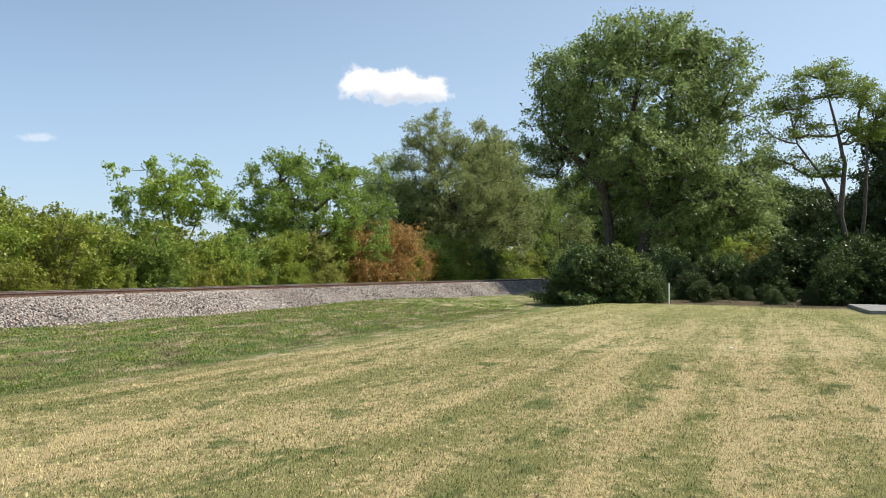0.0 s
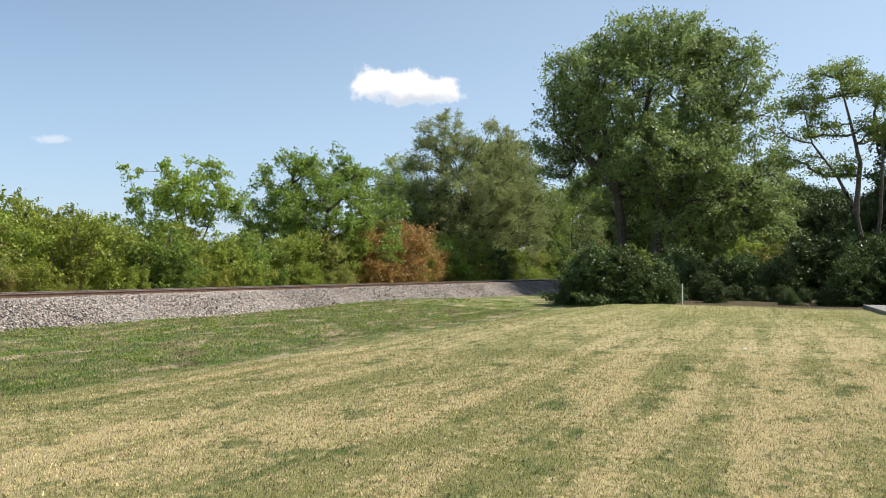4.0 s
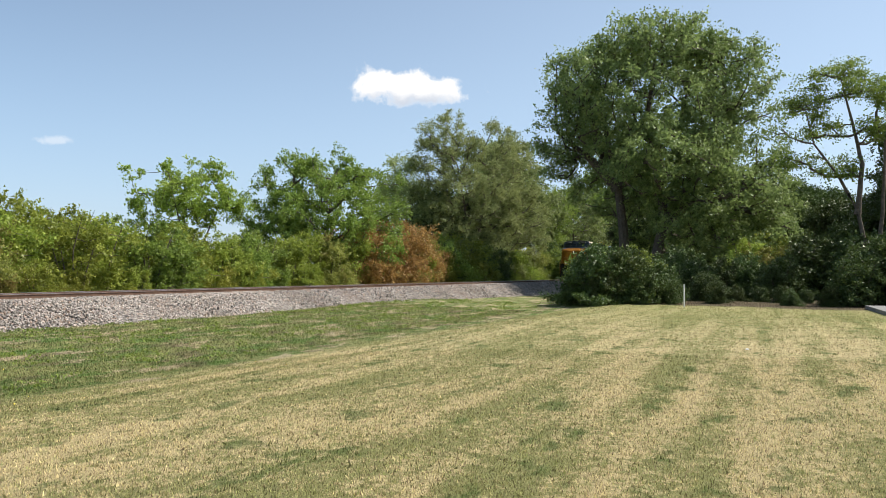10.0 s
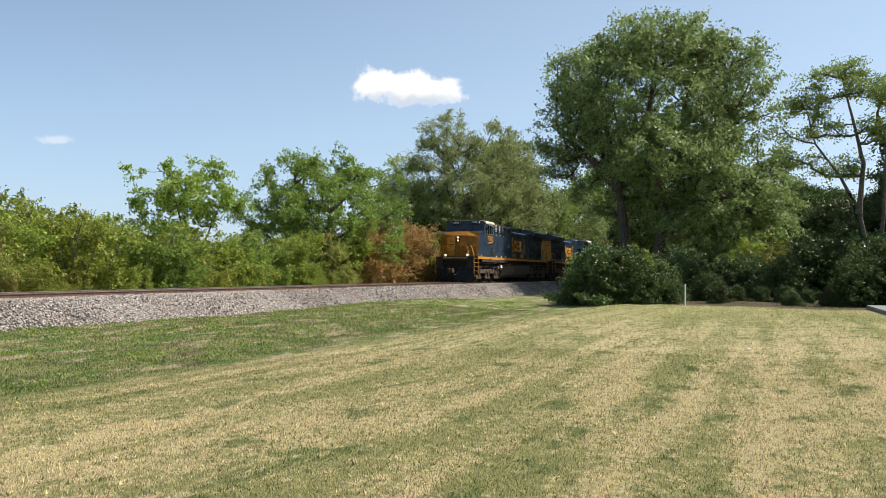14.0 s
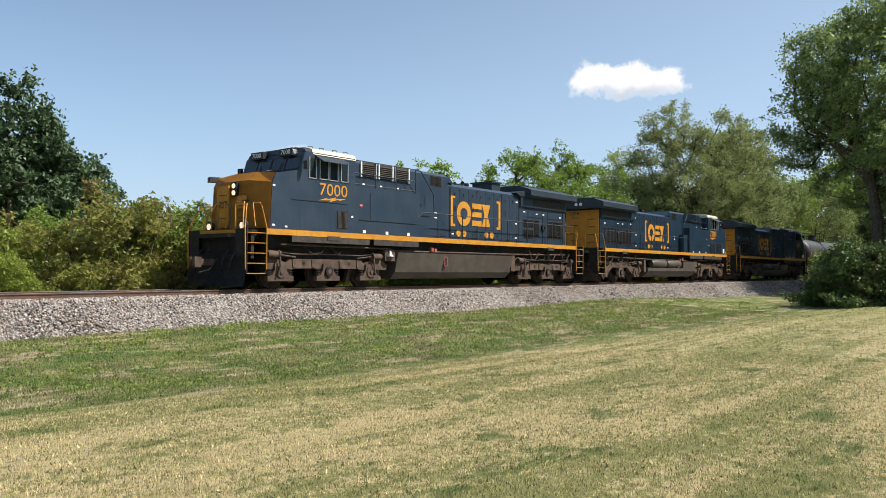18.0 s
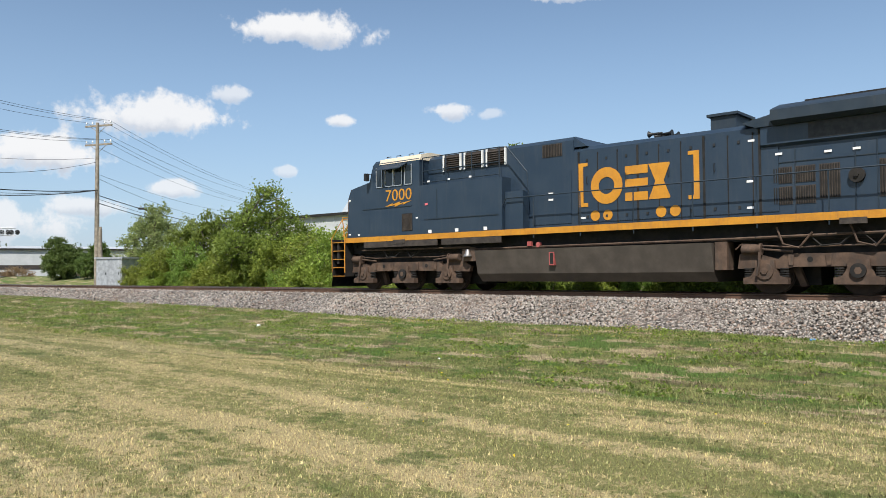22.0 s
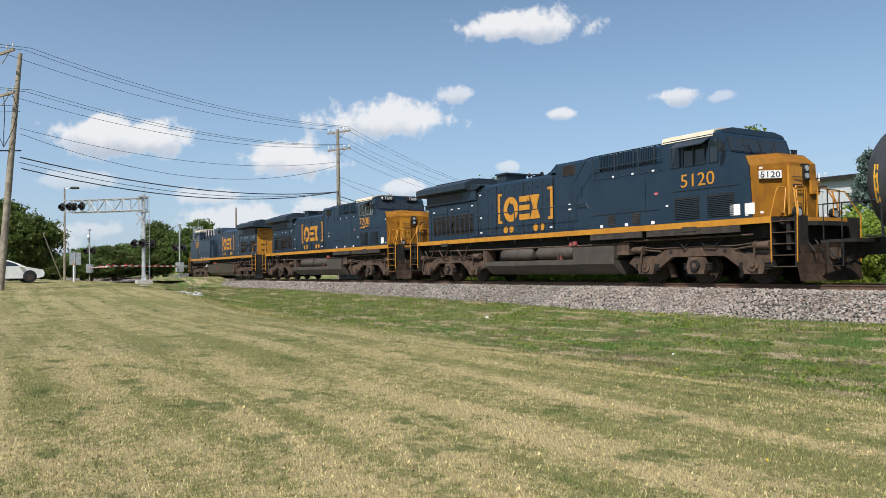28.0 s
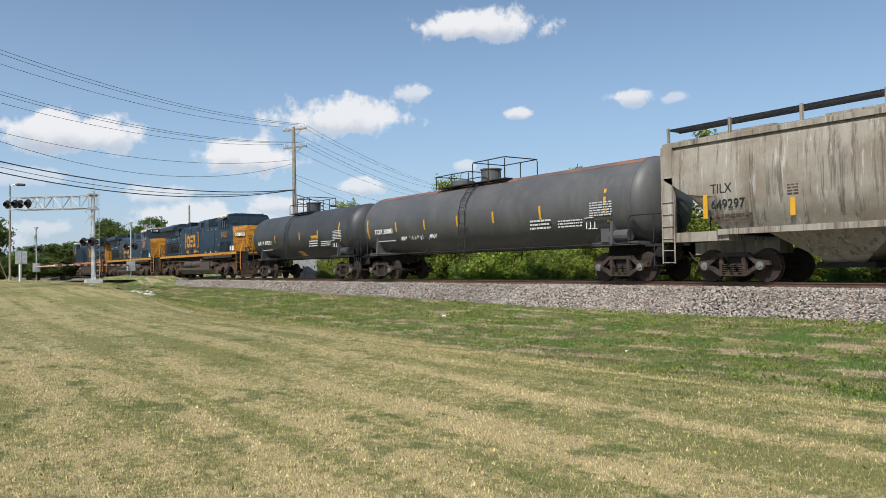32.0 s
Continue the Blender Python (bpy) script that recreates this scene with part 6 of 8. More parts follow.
def tank_car(label, centre, mark, half, radius, mid, paint, trucks, dome, ladder, patches, yellow=True, graffiti=False, seed=1, rails=((-1.2, -.1), (-.1, 1.6)), mark_at=-4.7, mark_wide=2.18):
    """Tank car: shell with domed heads, manway platform, ladders, stub sills, trucks."""
    C = empty("tank_car", label, "tank car", "freight cars of the train")
    C.location = (centre, TRACK_Y, RAIL_Z)
    P = lambda name, bm, m, lab="", bevel=.0, smooth=False: part(name, bm, m, C, lab, bevel, smooth)
    bm = bm_new()
    R = radius
    head = [(u, R * math.sqrt(max(0, 1 - ((.62 - u) / .62) ** 2))) for u in (0, .03, .09, .18, .3, .45, .62)]
    prof = [(-half + u, r) for u, r in head] + [(half - u, r) for u, r in head[::-1]]
    lathe(bm, prof, (0, 0, mid), (1, 0, 0), 48)
    P("tank_shell", bm, paint, "dull dark tank shell with domed ends", smooth=True)
    for u in (-half + .62, half - .62, -half / 3, half / 3):
        bm = bm_new()
        lathe(bm, [(u - .012, R - .01), (u - .012, R + .004), (u + .012, R + .004), (u + .012, R - .01)], (0, 0, mid), (1, 0, 0), 48)
        P("weld_seam", bm, paint, smooth=True)
    if graffiti:
        bm = bm_new()
        n = 8
        for k in range(n):
            a0, a1 = radians(58 + 64 * k / n), radians(58 + 64 * (k + 1) / n)
            vs = [bm.verts.new((x, math.cos(a) * (R + .003), mid + math.sin(a) * (R + .003))) for x, a in ((-half + .7, a0), (half - .7, a0), (half - .7, a1), (-half + .7, a1))]
            bm.faces.new(vs)
        P("rust_bloom", bm, RUSTTOP, "rust-stained top of the shell", smooth=True)
    # platform, manway, ladder
    bm = bm_new()
    side_box(bm, dome + rails[0][0], dome + rails[1][1], .45, .85, mid + R - .06, mid + R - .02)
    P("platform", bm, BLACK)
    bm = bm_new()
    disc(bm, (dome + .35, 0, mid + R + .28), (0, 0, 1), .42, .5, 20)
    disc(bm, (dome + .35, 0, mid + R + .55), (0, 0, 1), .46, .05, 20)
    box(bm, dome - .05, dome + .1, -.1, .1, mid + R + .5, mid + R + .62)
    P("manway", bm, paint, bevel=.01)
    if graffiti:
        P("valve_housing", disc(bm_new(), (dome - 1.65, 0, mid + R + .10), (0, 0, 1), .52, .3, 18), paint, bevel=.01)
    for s in (-1, 1):
        bm = bm_new()
        y, z0 = s * .86, mid + R - .1
        for (r0, r1), top in zip(rails, (.48, .80)):
            x0, x1, hi = dome + r0, dome + r1, mid + R + top
            grab(bm, ((x0, y, z0), (x0, y, hi - .08), (x0 + .06, y, hi), (x1 - .06, y, hi), (x1, y, hi - .08), (x1, y, z0)), .022)
            if x1 - x0 > 1.6:
                grab(bm, (((x0 + x1) / 2, y, z0), ((x0 + x1) / 2, y, hi)), .022)
            if s > 0:
                grab(bm, ((x0, -y, hi), (x0, y, hi)), .022)
                grab(bm, ((x1, -y, hi), (x1, y, hi)), .022)
        P("safety_rail", bm, BLACK)
        lad = []
        for dx in (-.21, .21):
            pts = [(ladder + dx, s * math.cos(a) * (R + .09), mid + math.sin(a) * (R + .09)) for a in [radians(q) for q in (62, 45, 25, 5)]] + [(ladder + dx, s * (R + .10), 1.2), (ladder + dx, s * (R - .02), .75)]
            lad.append(pts)
        st = part("ladder", tube(bm_new(), lad[0], .02, 6), BLACK, C, "black side ladder")
        part("ladder_rail", tube(bm_new(), lad[1], .02, 6), BLACK, st)
        for k in range(11):
            if k < 6:
                a = radians(62 - k * 11)
                y, z = s * math.cos(a) * (R + .09), mid + math.sin(a) * (R + .09)
            else:
                y, z = s * (R + .09), mid + .05 - (k - 5) * .33
            if z < .75:
                continue
            part("rung", tube(bm_new(), ((ladder - .21, y, z), (ladder + .21, y, z)), .014, 5), BLACK, st)
        # side sill rail with brackets
        bm = bm_new()
        grab(bm, ((-half + .3, s * 1.36, 1.22), (half - .3, s * 1.36, 1.22)), .025)
        for x in np.linspace(-half + 2.4, half - 2.4, 5):
            grab(bm, ((float(x), s * 1.36, 1.22), (float(x) + .05, s * (R * .70), mid - R * .74)), .014)
        P("side_rail", bm, UNDER)
        for e in (-1, 1):
            bm = bm_new()
            x0, x1 = e * (half - .75), e * (half + .75)
            grab(bm, ((x0, s * 1.42, 1.2), (x0, s * 1.42, 2.0), (x0 + e * .1, s * 1.42, 2.1), (x1, s * 1.42, 2.1), (x1, s * 1.42, 1.2)), .022)
            grab(bm, ((x1 - e * .5, s * 1.42, 2.1), (x1 - e * .5, s * 1.42, 1.2)), .018)
            grab(bm, ((x1 - e * .1, s * 1.4, 1.15), (x1 - e * .1, s * 1.4, .5), (x1 - e * .5, s * 1.4, .5), (x1 - e * .5, s * 1.4, 1.15)), .018)
            P("end_handrail", bm, BLACK)
    for e in (-1, 1):
        bm = bm_new()
        a, b = sorted((e * (half - 2.6), e * (half + .95)))
        box(bm, a, b, -.33, .33, .78, 1.22)
        a, b = sorted((e * (half - .1), e * (half + .85)))
        box(bm, a, b, -1.4, 1.4, 1.10, 1.18)
        P("stub_sill", bm, UNDER, bevel=.015)
        for s in (-1, 1):
            bm = bm_new()
            x = e * (trucks - .1)
            prism(bm, [(s * 1.38, 1.18), (s * .3, 1.18), (s * .3, mid - R + .06), (s * R * .62, mid - R * .76), (s * R * .9, mid - R * .38)], x - .06, x + .06, "x")
            box(bm, x - 1.0, x + 1.0, *sorted((s * .5, s * 1.2)), 1.18, 1.30)
            P("bolster", bm, paint)
        bm = bm_new()
        tube(bm, ((e * (half - 1.7), -1.15, 1.5), (e * (half - .9), -1.15, 1.5)), .19, 12)
        box(bm, *sorted((e * (half - 2.1), e * (half - 1.75))), -1.25, -.95, 1.3, 1.75)
        if e > 0:
            P("brake_reservoir", bm, paint, bevel=.01)
        else:
            bm.free()
        coupler(C, e * (half + 1.2), e)
        bm = bm_new()
        disc(bm, (e * (half + .45), -.6, 1.85), (1, 0, 0), .27, .06, 16)
        tube(bm, ((e * (half + .4), -.6, 1.85), (e * (half + .4), -.6, 1.15)), .05, 6)
        if e > 0:
            P("handbrake", bm, BLACK)
        else:
            bm.free()
        freight_truck(C, e * trucks)
    # reflective patches, reporting mark, stencils
    rg = random.Random(seed)
    for s in (-1, 1):
        def wrap(bm, x0, x1, z0, z1):
            n = 3
            for k in range(n):
                p = []
                for x, z in ((x0, z0 + (z1 - z0) * k / n), (x1, z0 + (z1 - z0) * k / n), (x1, z0 + (z1 - z0) * (k + 1) / n), (x0, z0 + (z1 - z0) * (k + 1) / n)):
                    q = R
                    if abs(x) > half - .62:
                        u = half - abs(x)
                        q = R * math.sqrt(max(0, 1 - ((.62 - u) / .62) ** 2))
                    p.append(bm.verts.new((x, s * (math.sqrt(max(.01, q * q - (z - mid) ** 2)) + .008), z)))
                bm.faces.new(p)
        for x, z, h in patches:
            bm = bm_new()
            wrap(bm, x - .055, x + .055, z - h / 2, z + h / 2)
            P("reflector_stripe", bm, ORANGE, "yellow-orange reflective stripe")
        half_at = lambda z: math.sqrt(R * R - (z - mid) ** 2)
        nx = mark_at
        z = mid - .32
        text_part(mark, C, LIVID, nx if s < 0 else -nx, half_at(z) + .015, z, .24, mark_wide, s, "white reporting mark on the shell")
        bm = bm_new()
        bars(bm, nx - .9 if s < 0 else -nx - .9, nx + .9 if s < 0 else -nx + .9, mid - .80, mid - .56, half_at(mid - .68) - .01, s, 2, rg, .4)
        P("stencil", bm, STENCIL)
        ex = half - 1.0
        for u, w, z0, z1, rows in ((ex - .9, 1.0, mid - .45, mid + .05, 6), (ex - 3.9, 1.1, mid - .75, mid - .35, 3), (ex - 2.4, 1.2, mid - .75, mid - .45, 3)):
            bm = bm_new()
            x0 = u - w / 2 if s < 0 else -u - w / 2
            bars(bm, x0, x0 + w, z0, z1, (R if z1 > mid else half_at(z1)) + .004, s, rows, rg, .5)
            P("data_panel", bm, STENCIL, "white block of small stencilled data")
        bm = bm_new()
        u = half - 2.5
        for w0, w1, z0, z1 in ((-.2, .2, mid - .86, mid - .84), (-.2, .2, mid - .5, mid - .48), (-.2, -.18, mid - .86, mid - .48), (.18, .2, mid - .86, mid - .48), (-.01, .01, mid - .86, mid - .48)):
            x0 = u if s < 0 else -u
            side_box(bm, x0 + w0, x0 + w1, half_at((z0 + z1) / 2), half_at((z0 + z1) / 2) + .02, z0, z1, (s,))
        P("test_box", bm, LIVID)
        if yellow:
            bm = bm_new()
            x0 = 2.55
            wrap(bm, x0 - .39 if s < 0 else -x0 - .39, x0 + .39 if s < 0 else -x0 + .39, mid - .42, mid - .14)
            P("placard", bm, ORANGE, "yellow warning placard with small print")
            bm = bm_new()
            bars(bm, x0 - .34 if s < 0 else -x0 - .34, x0 + .34 if s < 0 else -x0 + .34, mid - .39, mid - .17, half_at(mid - .28) + .006, s, 3, rg)
            P("placard_print", bm, BLACK)
            bm = bm_new()
            wrap(bm, -.37, .37, mid - 1.25, mid - .95)
            P("paint_patch", bm, ORANGE, "worn yellow paint patch low on the shell")
        if graffiti:
            for gx, gw in ((-5.2, .45), (-4.1, 1.1), (-2.8, .5)):
                bm = bm_new()
                x = (gx if s < 0 else -gx)
                for k in range(9):
                    u, v = x - gw / 2 + gw * k / 8, mid - .66
                    y = s * (half_at(v) + .012)
                    tube(bm, ((u, y, v - rg.uniform(.05, .18)), (u + rg.uniform(-.08, .12), y, v + rg.uniform(.0, .1)), (u + rg.uniform(.02, .16), y, v + rg.uniform(.08, .26))), .010, 4)
                P("spray_scrawl", bm, LIVID, "white spray-painted scrawl")
    train.append(C)
    return C


def hopper_car(label, centre, mark, number, half=8.55, trucks=6.55):
    """Covered hopper: ribless curved sides, sloped ends, three hopper bays, roof walk."""
    C = empty("hopper_car", label, "hopper car", "freight cars of the train")
    C.location = (centre, TRACK_Y, RAIL_Z)
    P = lambda name, bm, m, lab="", bevel=.0, smooth=False: part(name, bm, m, C, lab, bevel, smooth)
    # body section, bulging sides; the ends cut back below
    sec = [(1.36, 1.42), (1.50, 1.75), (1.56, 2.4), (1.56, 3.1), (1.50, 3.85), (1.44, 4.05), (1.30, 4.15), (.75, 4.32), (0, 4.36)]
    bm = bm_new()
    stations = [(-half + .05, 3.05), (-half + .9, 2.55), (-half + 2.0, 1.42), (half - 2.0, 1.42), (half - .9, 2.55), (half - .05, 3.05)]
    rows = []
    for x, cut in stations:
        r = [(s * w, max(z, cut)) for s in (-1,) for w, z in sec] + [(w, max(z, cut)) for w, z in sec[::-1][1:]]
        rows.append([bm.verts.new((x, y, z)) for y, z in r])
    for a, b in zip(rows, rows[1:]):
        for k in range(len(a) - 1):
            bm.faces.new((a[k], b[k], b[k + 1], a[k + 1]))
        bm.faces.new((a[-1], b[-1], b[0], a[0]))
    bm.faces.new(rows[0][::-1]), bm.faces.new(rows[-1])
    bmesh.ops.remove_doubles(bm, verts=bm.verts, dist=.001)
    P("body", bm, HOPPER, "pale grey weathered hopper body", smooth=True)
    bm = bm_new()
    for s in (-1, 1):
        prism(bm, [(s * 1.46, 4.0), (s * 1.54, 4.0), (s * 1.54, 4.14), (s * 1.40, 4.18), (s * 1.36, 4.1)], -half, half, "x")
    P("top_chord", bm, HOPPER, bevel=.01)
    bm = bm_new()
    side_box(bm, -half + 1.9, half - 1.9, 1.30, 1.58, 1.34, 1.50)
    P("side_sill", bm, HOPPER, bevel=.015)
    for e in (-1, 1):
        bm = bm_new()
        a, b = sorted((e * (half - .35), e * (half + .05)))
        side_box(bm, a, b, 1.40, 1.56, 1.2, 4.05)
        P("corner_post", bm, HOPPER, bevel=.01)
        bm = bm_new()
        a, b = sorted((e * (half - 2.2), e * (half + .1)))
        side_box(bm, a, b, 1.0, 1.5, 1.18, 1.46)
        box(bm, *sorted((e * (half - 3.0), e * (half + .3))), -.33, .33, .8, 1.18)
        P("end_sill", bm, HOPPER, bevel=.015)
        bm = bm_new()
        prism(bm, [(e * (half - 2.1), 1.3), (e * (half - .3), 2.95), (e * (half - .45), 3.05), (e * (half - 2.4), 1.3)], -1.3, 1.3, "y")
        P("slope_sheet", bm, HOPPER)
        for s in (-1, 1):
            lad = part("ladder", tube(bm_new(), ((e * (half + .02), s * 1.58, .55), (e * (half + .02), s * 1.58, 3.9)), .02, 6), HOPPER, C, "pale end ladder")
            part("ladder_rail", tube(bm_new(), ((e * (half - .42), s * 1.58, .55), (e * (half - .42), s * 1.58, 2.6)), .02, 6), HOPPER, lad)
            for z in np.arange(.58, 2.7, .36):
                part("rung", tube(bm_new(), ((e * (half + .02), s * 1.58, float(z)), (e * (half - .42), s * 1.58, float(z))), .014, 5), HOPPER, lad)
        coupler(C, e * (half + .7), e)
        freight_truck(C, e * trucks)
    for x0 in (-3.6, 0, 3.6):
        bm = bm_new()
        lo = [bm.verts.new(p) for p in ((x0 - .45, -.5, .5), (x0 + .45, -.5, .5), (x0 + .45, .5, .5), (x0 - .45, .5, .5))]
        hi = [bm.verts.new(p) for p in ((x0 - 1.75, -1.4, 1.42), (x0 + 1.75, -1.4, 1.42), (x0 + 1.75, 1.4, 1.42), (x0 - 1.75, 1.4, 1.42))]
        for k in range(4):
            bm.faces.new((lo[k], lo[(k + 1) % 4], hi[(k + 1) % 4], hi[k]))
        bm.faces.new(lo[::-1]), bm.faces.new(hi)
        P("hopper_bay", bm, HOPPER)
        P("outlet_gate", box(bm_new(), x0 - .75, x0 + .75, -.6, .6, .38, .52), UNDER)
    walk_top = 4.56
    bm = bm_new()
    for y in (-1.02, 1.02):
        for k in range(int(2 * half / .09)):
            box(bm, -half + .05 + k * .09, -half + .075 + k * .09, y - .3, y + .3, walk_top, walk_top + .035)
        for d in (-.3, .28):
            box(bm, -half, half, y + d, y + d + .02, walk_top - .02, walk_top + .045)
    P("roof_walk", bm, BLACK, "black grated roof walk")
    for k in range(9):
        x = -half + .1 + k * (2 * half - .2) / 8
        bm = bm_new()
        side_box(bm, x - .035, x + .035, 1.32, 1.40, 4.10, walk_top + .07)
        P("walk_bracket", bm, HOPPER)
    for x in np.linspace(-half + 2, half - 2, 5):
        bm = bm_new()
        box(bm, float(x) - .9, float(x) + .9, -.3, .3, 4.34, 4.46)
        P("roof_hatch", bm, HOPPER, bevel=.02)
    rg = random.Random(9)
    for s in (-1, 1):
        q = lambda u: u if s < 0 else -u
        text_part(mark, C, BLACK, q(-6.53), 1.565, 2.64, .26, .68, s, "dark stencilled reporting mark")
        text_part(number, C, BLACK, q(-6.32), 1.568, 2.20, .26, 1.06, s, "dark stencilled car number")
        bm = bm_new()
        x0 = -half + 1.7 if s < 0 else half - 3.0
        bars(bm, x0, x0 + 1.25, 1.70, 1.98, 1.535, s, 2, rg)
        bars(bm, x0 + 2.3, x0 + 2.6, 2.3, 2.6, 1.56, s, 4, rg)
        P("stencil", bm, GRIME)
        for u, z0, z1 in ((-half + 1.5, 1.82, 2.5), (-4.41, 1.75, 2.22), (0, 1.85, 2.35), (half - 4.4, 1.85, 2.35), (half - 1.28, 1.82, 2.62)):
            bm = bm_new()
            side_box(bm, q(u) - .07, q(u) + .07, 1.555, 1.568, z0, z1, (s,))
            P("reflector_stripe", bm, ORANGE)
    train.append(C)
    return C


ORANGE = surf("orange_reflector", (.62, .33, .02), (.55, .27, .02), 4, .45)
RUSTTOP = surf("rust_bloom", (.085, .066, .058), (.22, .10, .06), 1.1, .8, 0, .2, 40, (.09, .085, .082), (.6, 3, 3), .6)

locomotive("blue-grey diesel locomotive with a yellow nose, leading the train", "7000", 1.75, 1)
locomotive("dark blue diesel locomotive running long hood first", "7208", 24.45, -1)
locomotive("dark blue diesel locomotive with a yellow-wrapped nose", "5120", 47.05, -1, later=True)
tank_car("satin black tank car with yellow stripes and white stencils", 66.32, "GATX 219252", 7.34, 1.40, 2.60, TANKBLACK, 5.50, -.68, -1.15,
         [(-6.72, 2.50, .95), (-3.02, 2.47, .42), (.62, 2.49, .45), (3.04, 2.50, .45), (5.65, 2.53, 1.0)], seed=4)
tank_car("dusty grey tank car with a rusted top and spray scrawl", 83.55, "TCIX 50083", 9.2, 1.46, 2.63, TANKDUST, 7.75, -.63, -.35,
         [(-8.34, 2.47, .9), (-5.67, 2.47, .45), (-3.28, 2.45, .45), (-.8, 2.46, .45), (1.6, 2.47, .45), (4.32, 2.47, .5), (7.49, 2.5, 1.1)], yellow=False, graffiti=True, seed=6, rails=((-2.5, -.1), (.2, 2.3)), mark_at=-6.85, mark_wide=1.67)
hopper_car("weathered pale grey covered hopper car with dark streaks", 102.05, "TILX", "649297")

# ---- road crossing, poles and wires, buildings ----
bm = bm_new()
rows = []
for x, y in ROAD:
    rows.append((x, y))
left, right = [], []
for k, (x, y) in enumerate(rows):
    x0, y0 = rows[max(k - 1, 0)]
    x1, y1 = rows[min(k + 1, len(rows) - 1)]
    d = Vector((x1 - x0, y1 - y0, 0)).normalized()
    n = Vector((-d.y, d.x, 0)) * 4.2
    zz = RAIL_Z - .02 if abs(y - TRACK_Y) < 4 else float(land_height(x, y)) + .06
    left.append(bm.verts.new((x + n.x, y + n.y, zz)))
    right.append(bm.verts.new((x - n.x, y - n.y, zz)))
for k in range(len(rows) - 1):
    bm.faces.new((left[k], left[k + 1], right[k + 1], right[k]))
bmesh.ops.solidify(bm, geom=bm.faces[:], thickness=.3)
tagged(part("road", bm, ASPHALT), "worn grey asphalt road over the level crossing", "road", kind="structure")
drive = tagged(part("pavement", box(bm_new(), 33.2, 40, -12, -4.6, -.1, .13), ASPHALT), "grey asphalt drive at the lawn's edge", "pavement", kind="structure")
planks = empty("timber_crossing", "tan timber deck of the level crossing between the rails", "level crossing")
planks.location = (-70, TRACK_Y, RAIL_Z)
for k, y in enumerate((-1.25, -.95, -.45, -.15, .15, .45, .95, 1.25)):
    part("plank", box(bm_new(), -4.5, 4.5, y - .13, y + .13, -.16, .01), POLEWOOD, planks)


def lattice(bm, a, b, size, bays, r=.03):
    """A square truss between two points."""
    a, b = Vector(a), Vector(b)
    d = (b - a).normalized()
    up = Vector((0, 0, 1)) if abs(d.z) < .9 else Vector((1, 0, 0))
    s = d.cross(up).normalized() * size / 2
    u = s.cross(d).normalized() * size / 2
    corners = (s + u, s - u, -s - u, -s + u)
    for c in corners:
        tube(bm, (a + c, b + c), r, 5)
    for k in range(bays):
        p, q = a + (b - a) * (k / bays), a + (b - a) * ((k + 1) / bays)
        for i in range(4):
            c, e = corners[i], corners[(i + 1) % 4]
            tube(bm, (p + c, p + e), r * .6, 4, False)
            tube(bm, (p + (c if k % 2 else e), q + (e if k % 2 else c)), r * .6, 4, False)
    return bm


def signal_pair(parent, at, face, lit=False, gap=.75):
    """Two round flashing-light heads with black backgrounds on a cross bar."""
    at, f = Vector(at), Vector(face).normalized()
    side = Vector((-f.y, f.x, 0)) * gap / 2
    bar = part("light_bar", tube(bm_new(), (at - side, at + side), .03, 6), GALV, parent)
    for e in (-1, 1):
        c = at + side * e
        h = part("signal_head", disc(bm_new(), c, f, .30, .03, 20), BLACK, bar, "round black signal background")
        g = bm_new()
        tube(g, (c - f * .16, c + f * .02), (.10, .17), 12)
        tube(g, (c + f * .02, c + f * .22), .17, 12, False)
        part("hood", g, BLACK, bar)
        part("lens", disc(bm_new(), c + f * .04, f, .145, .02, 14), REDLIGHT, bar)


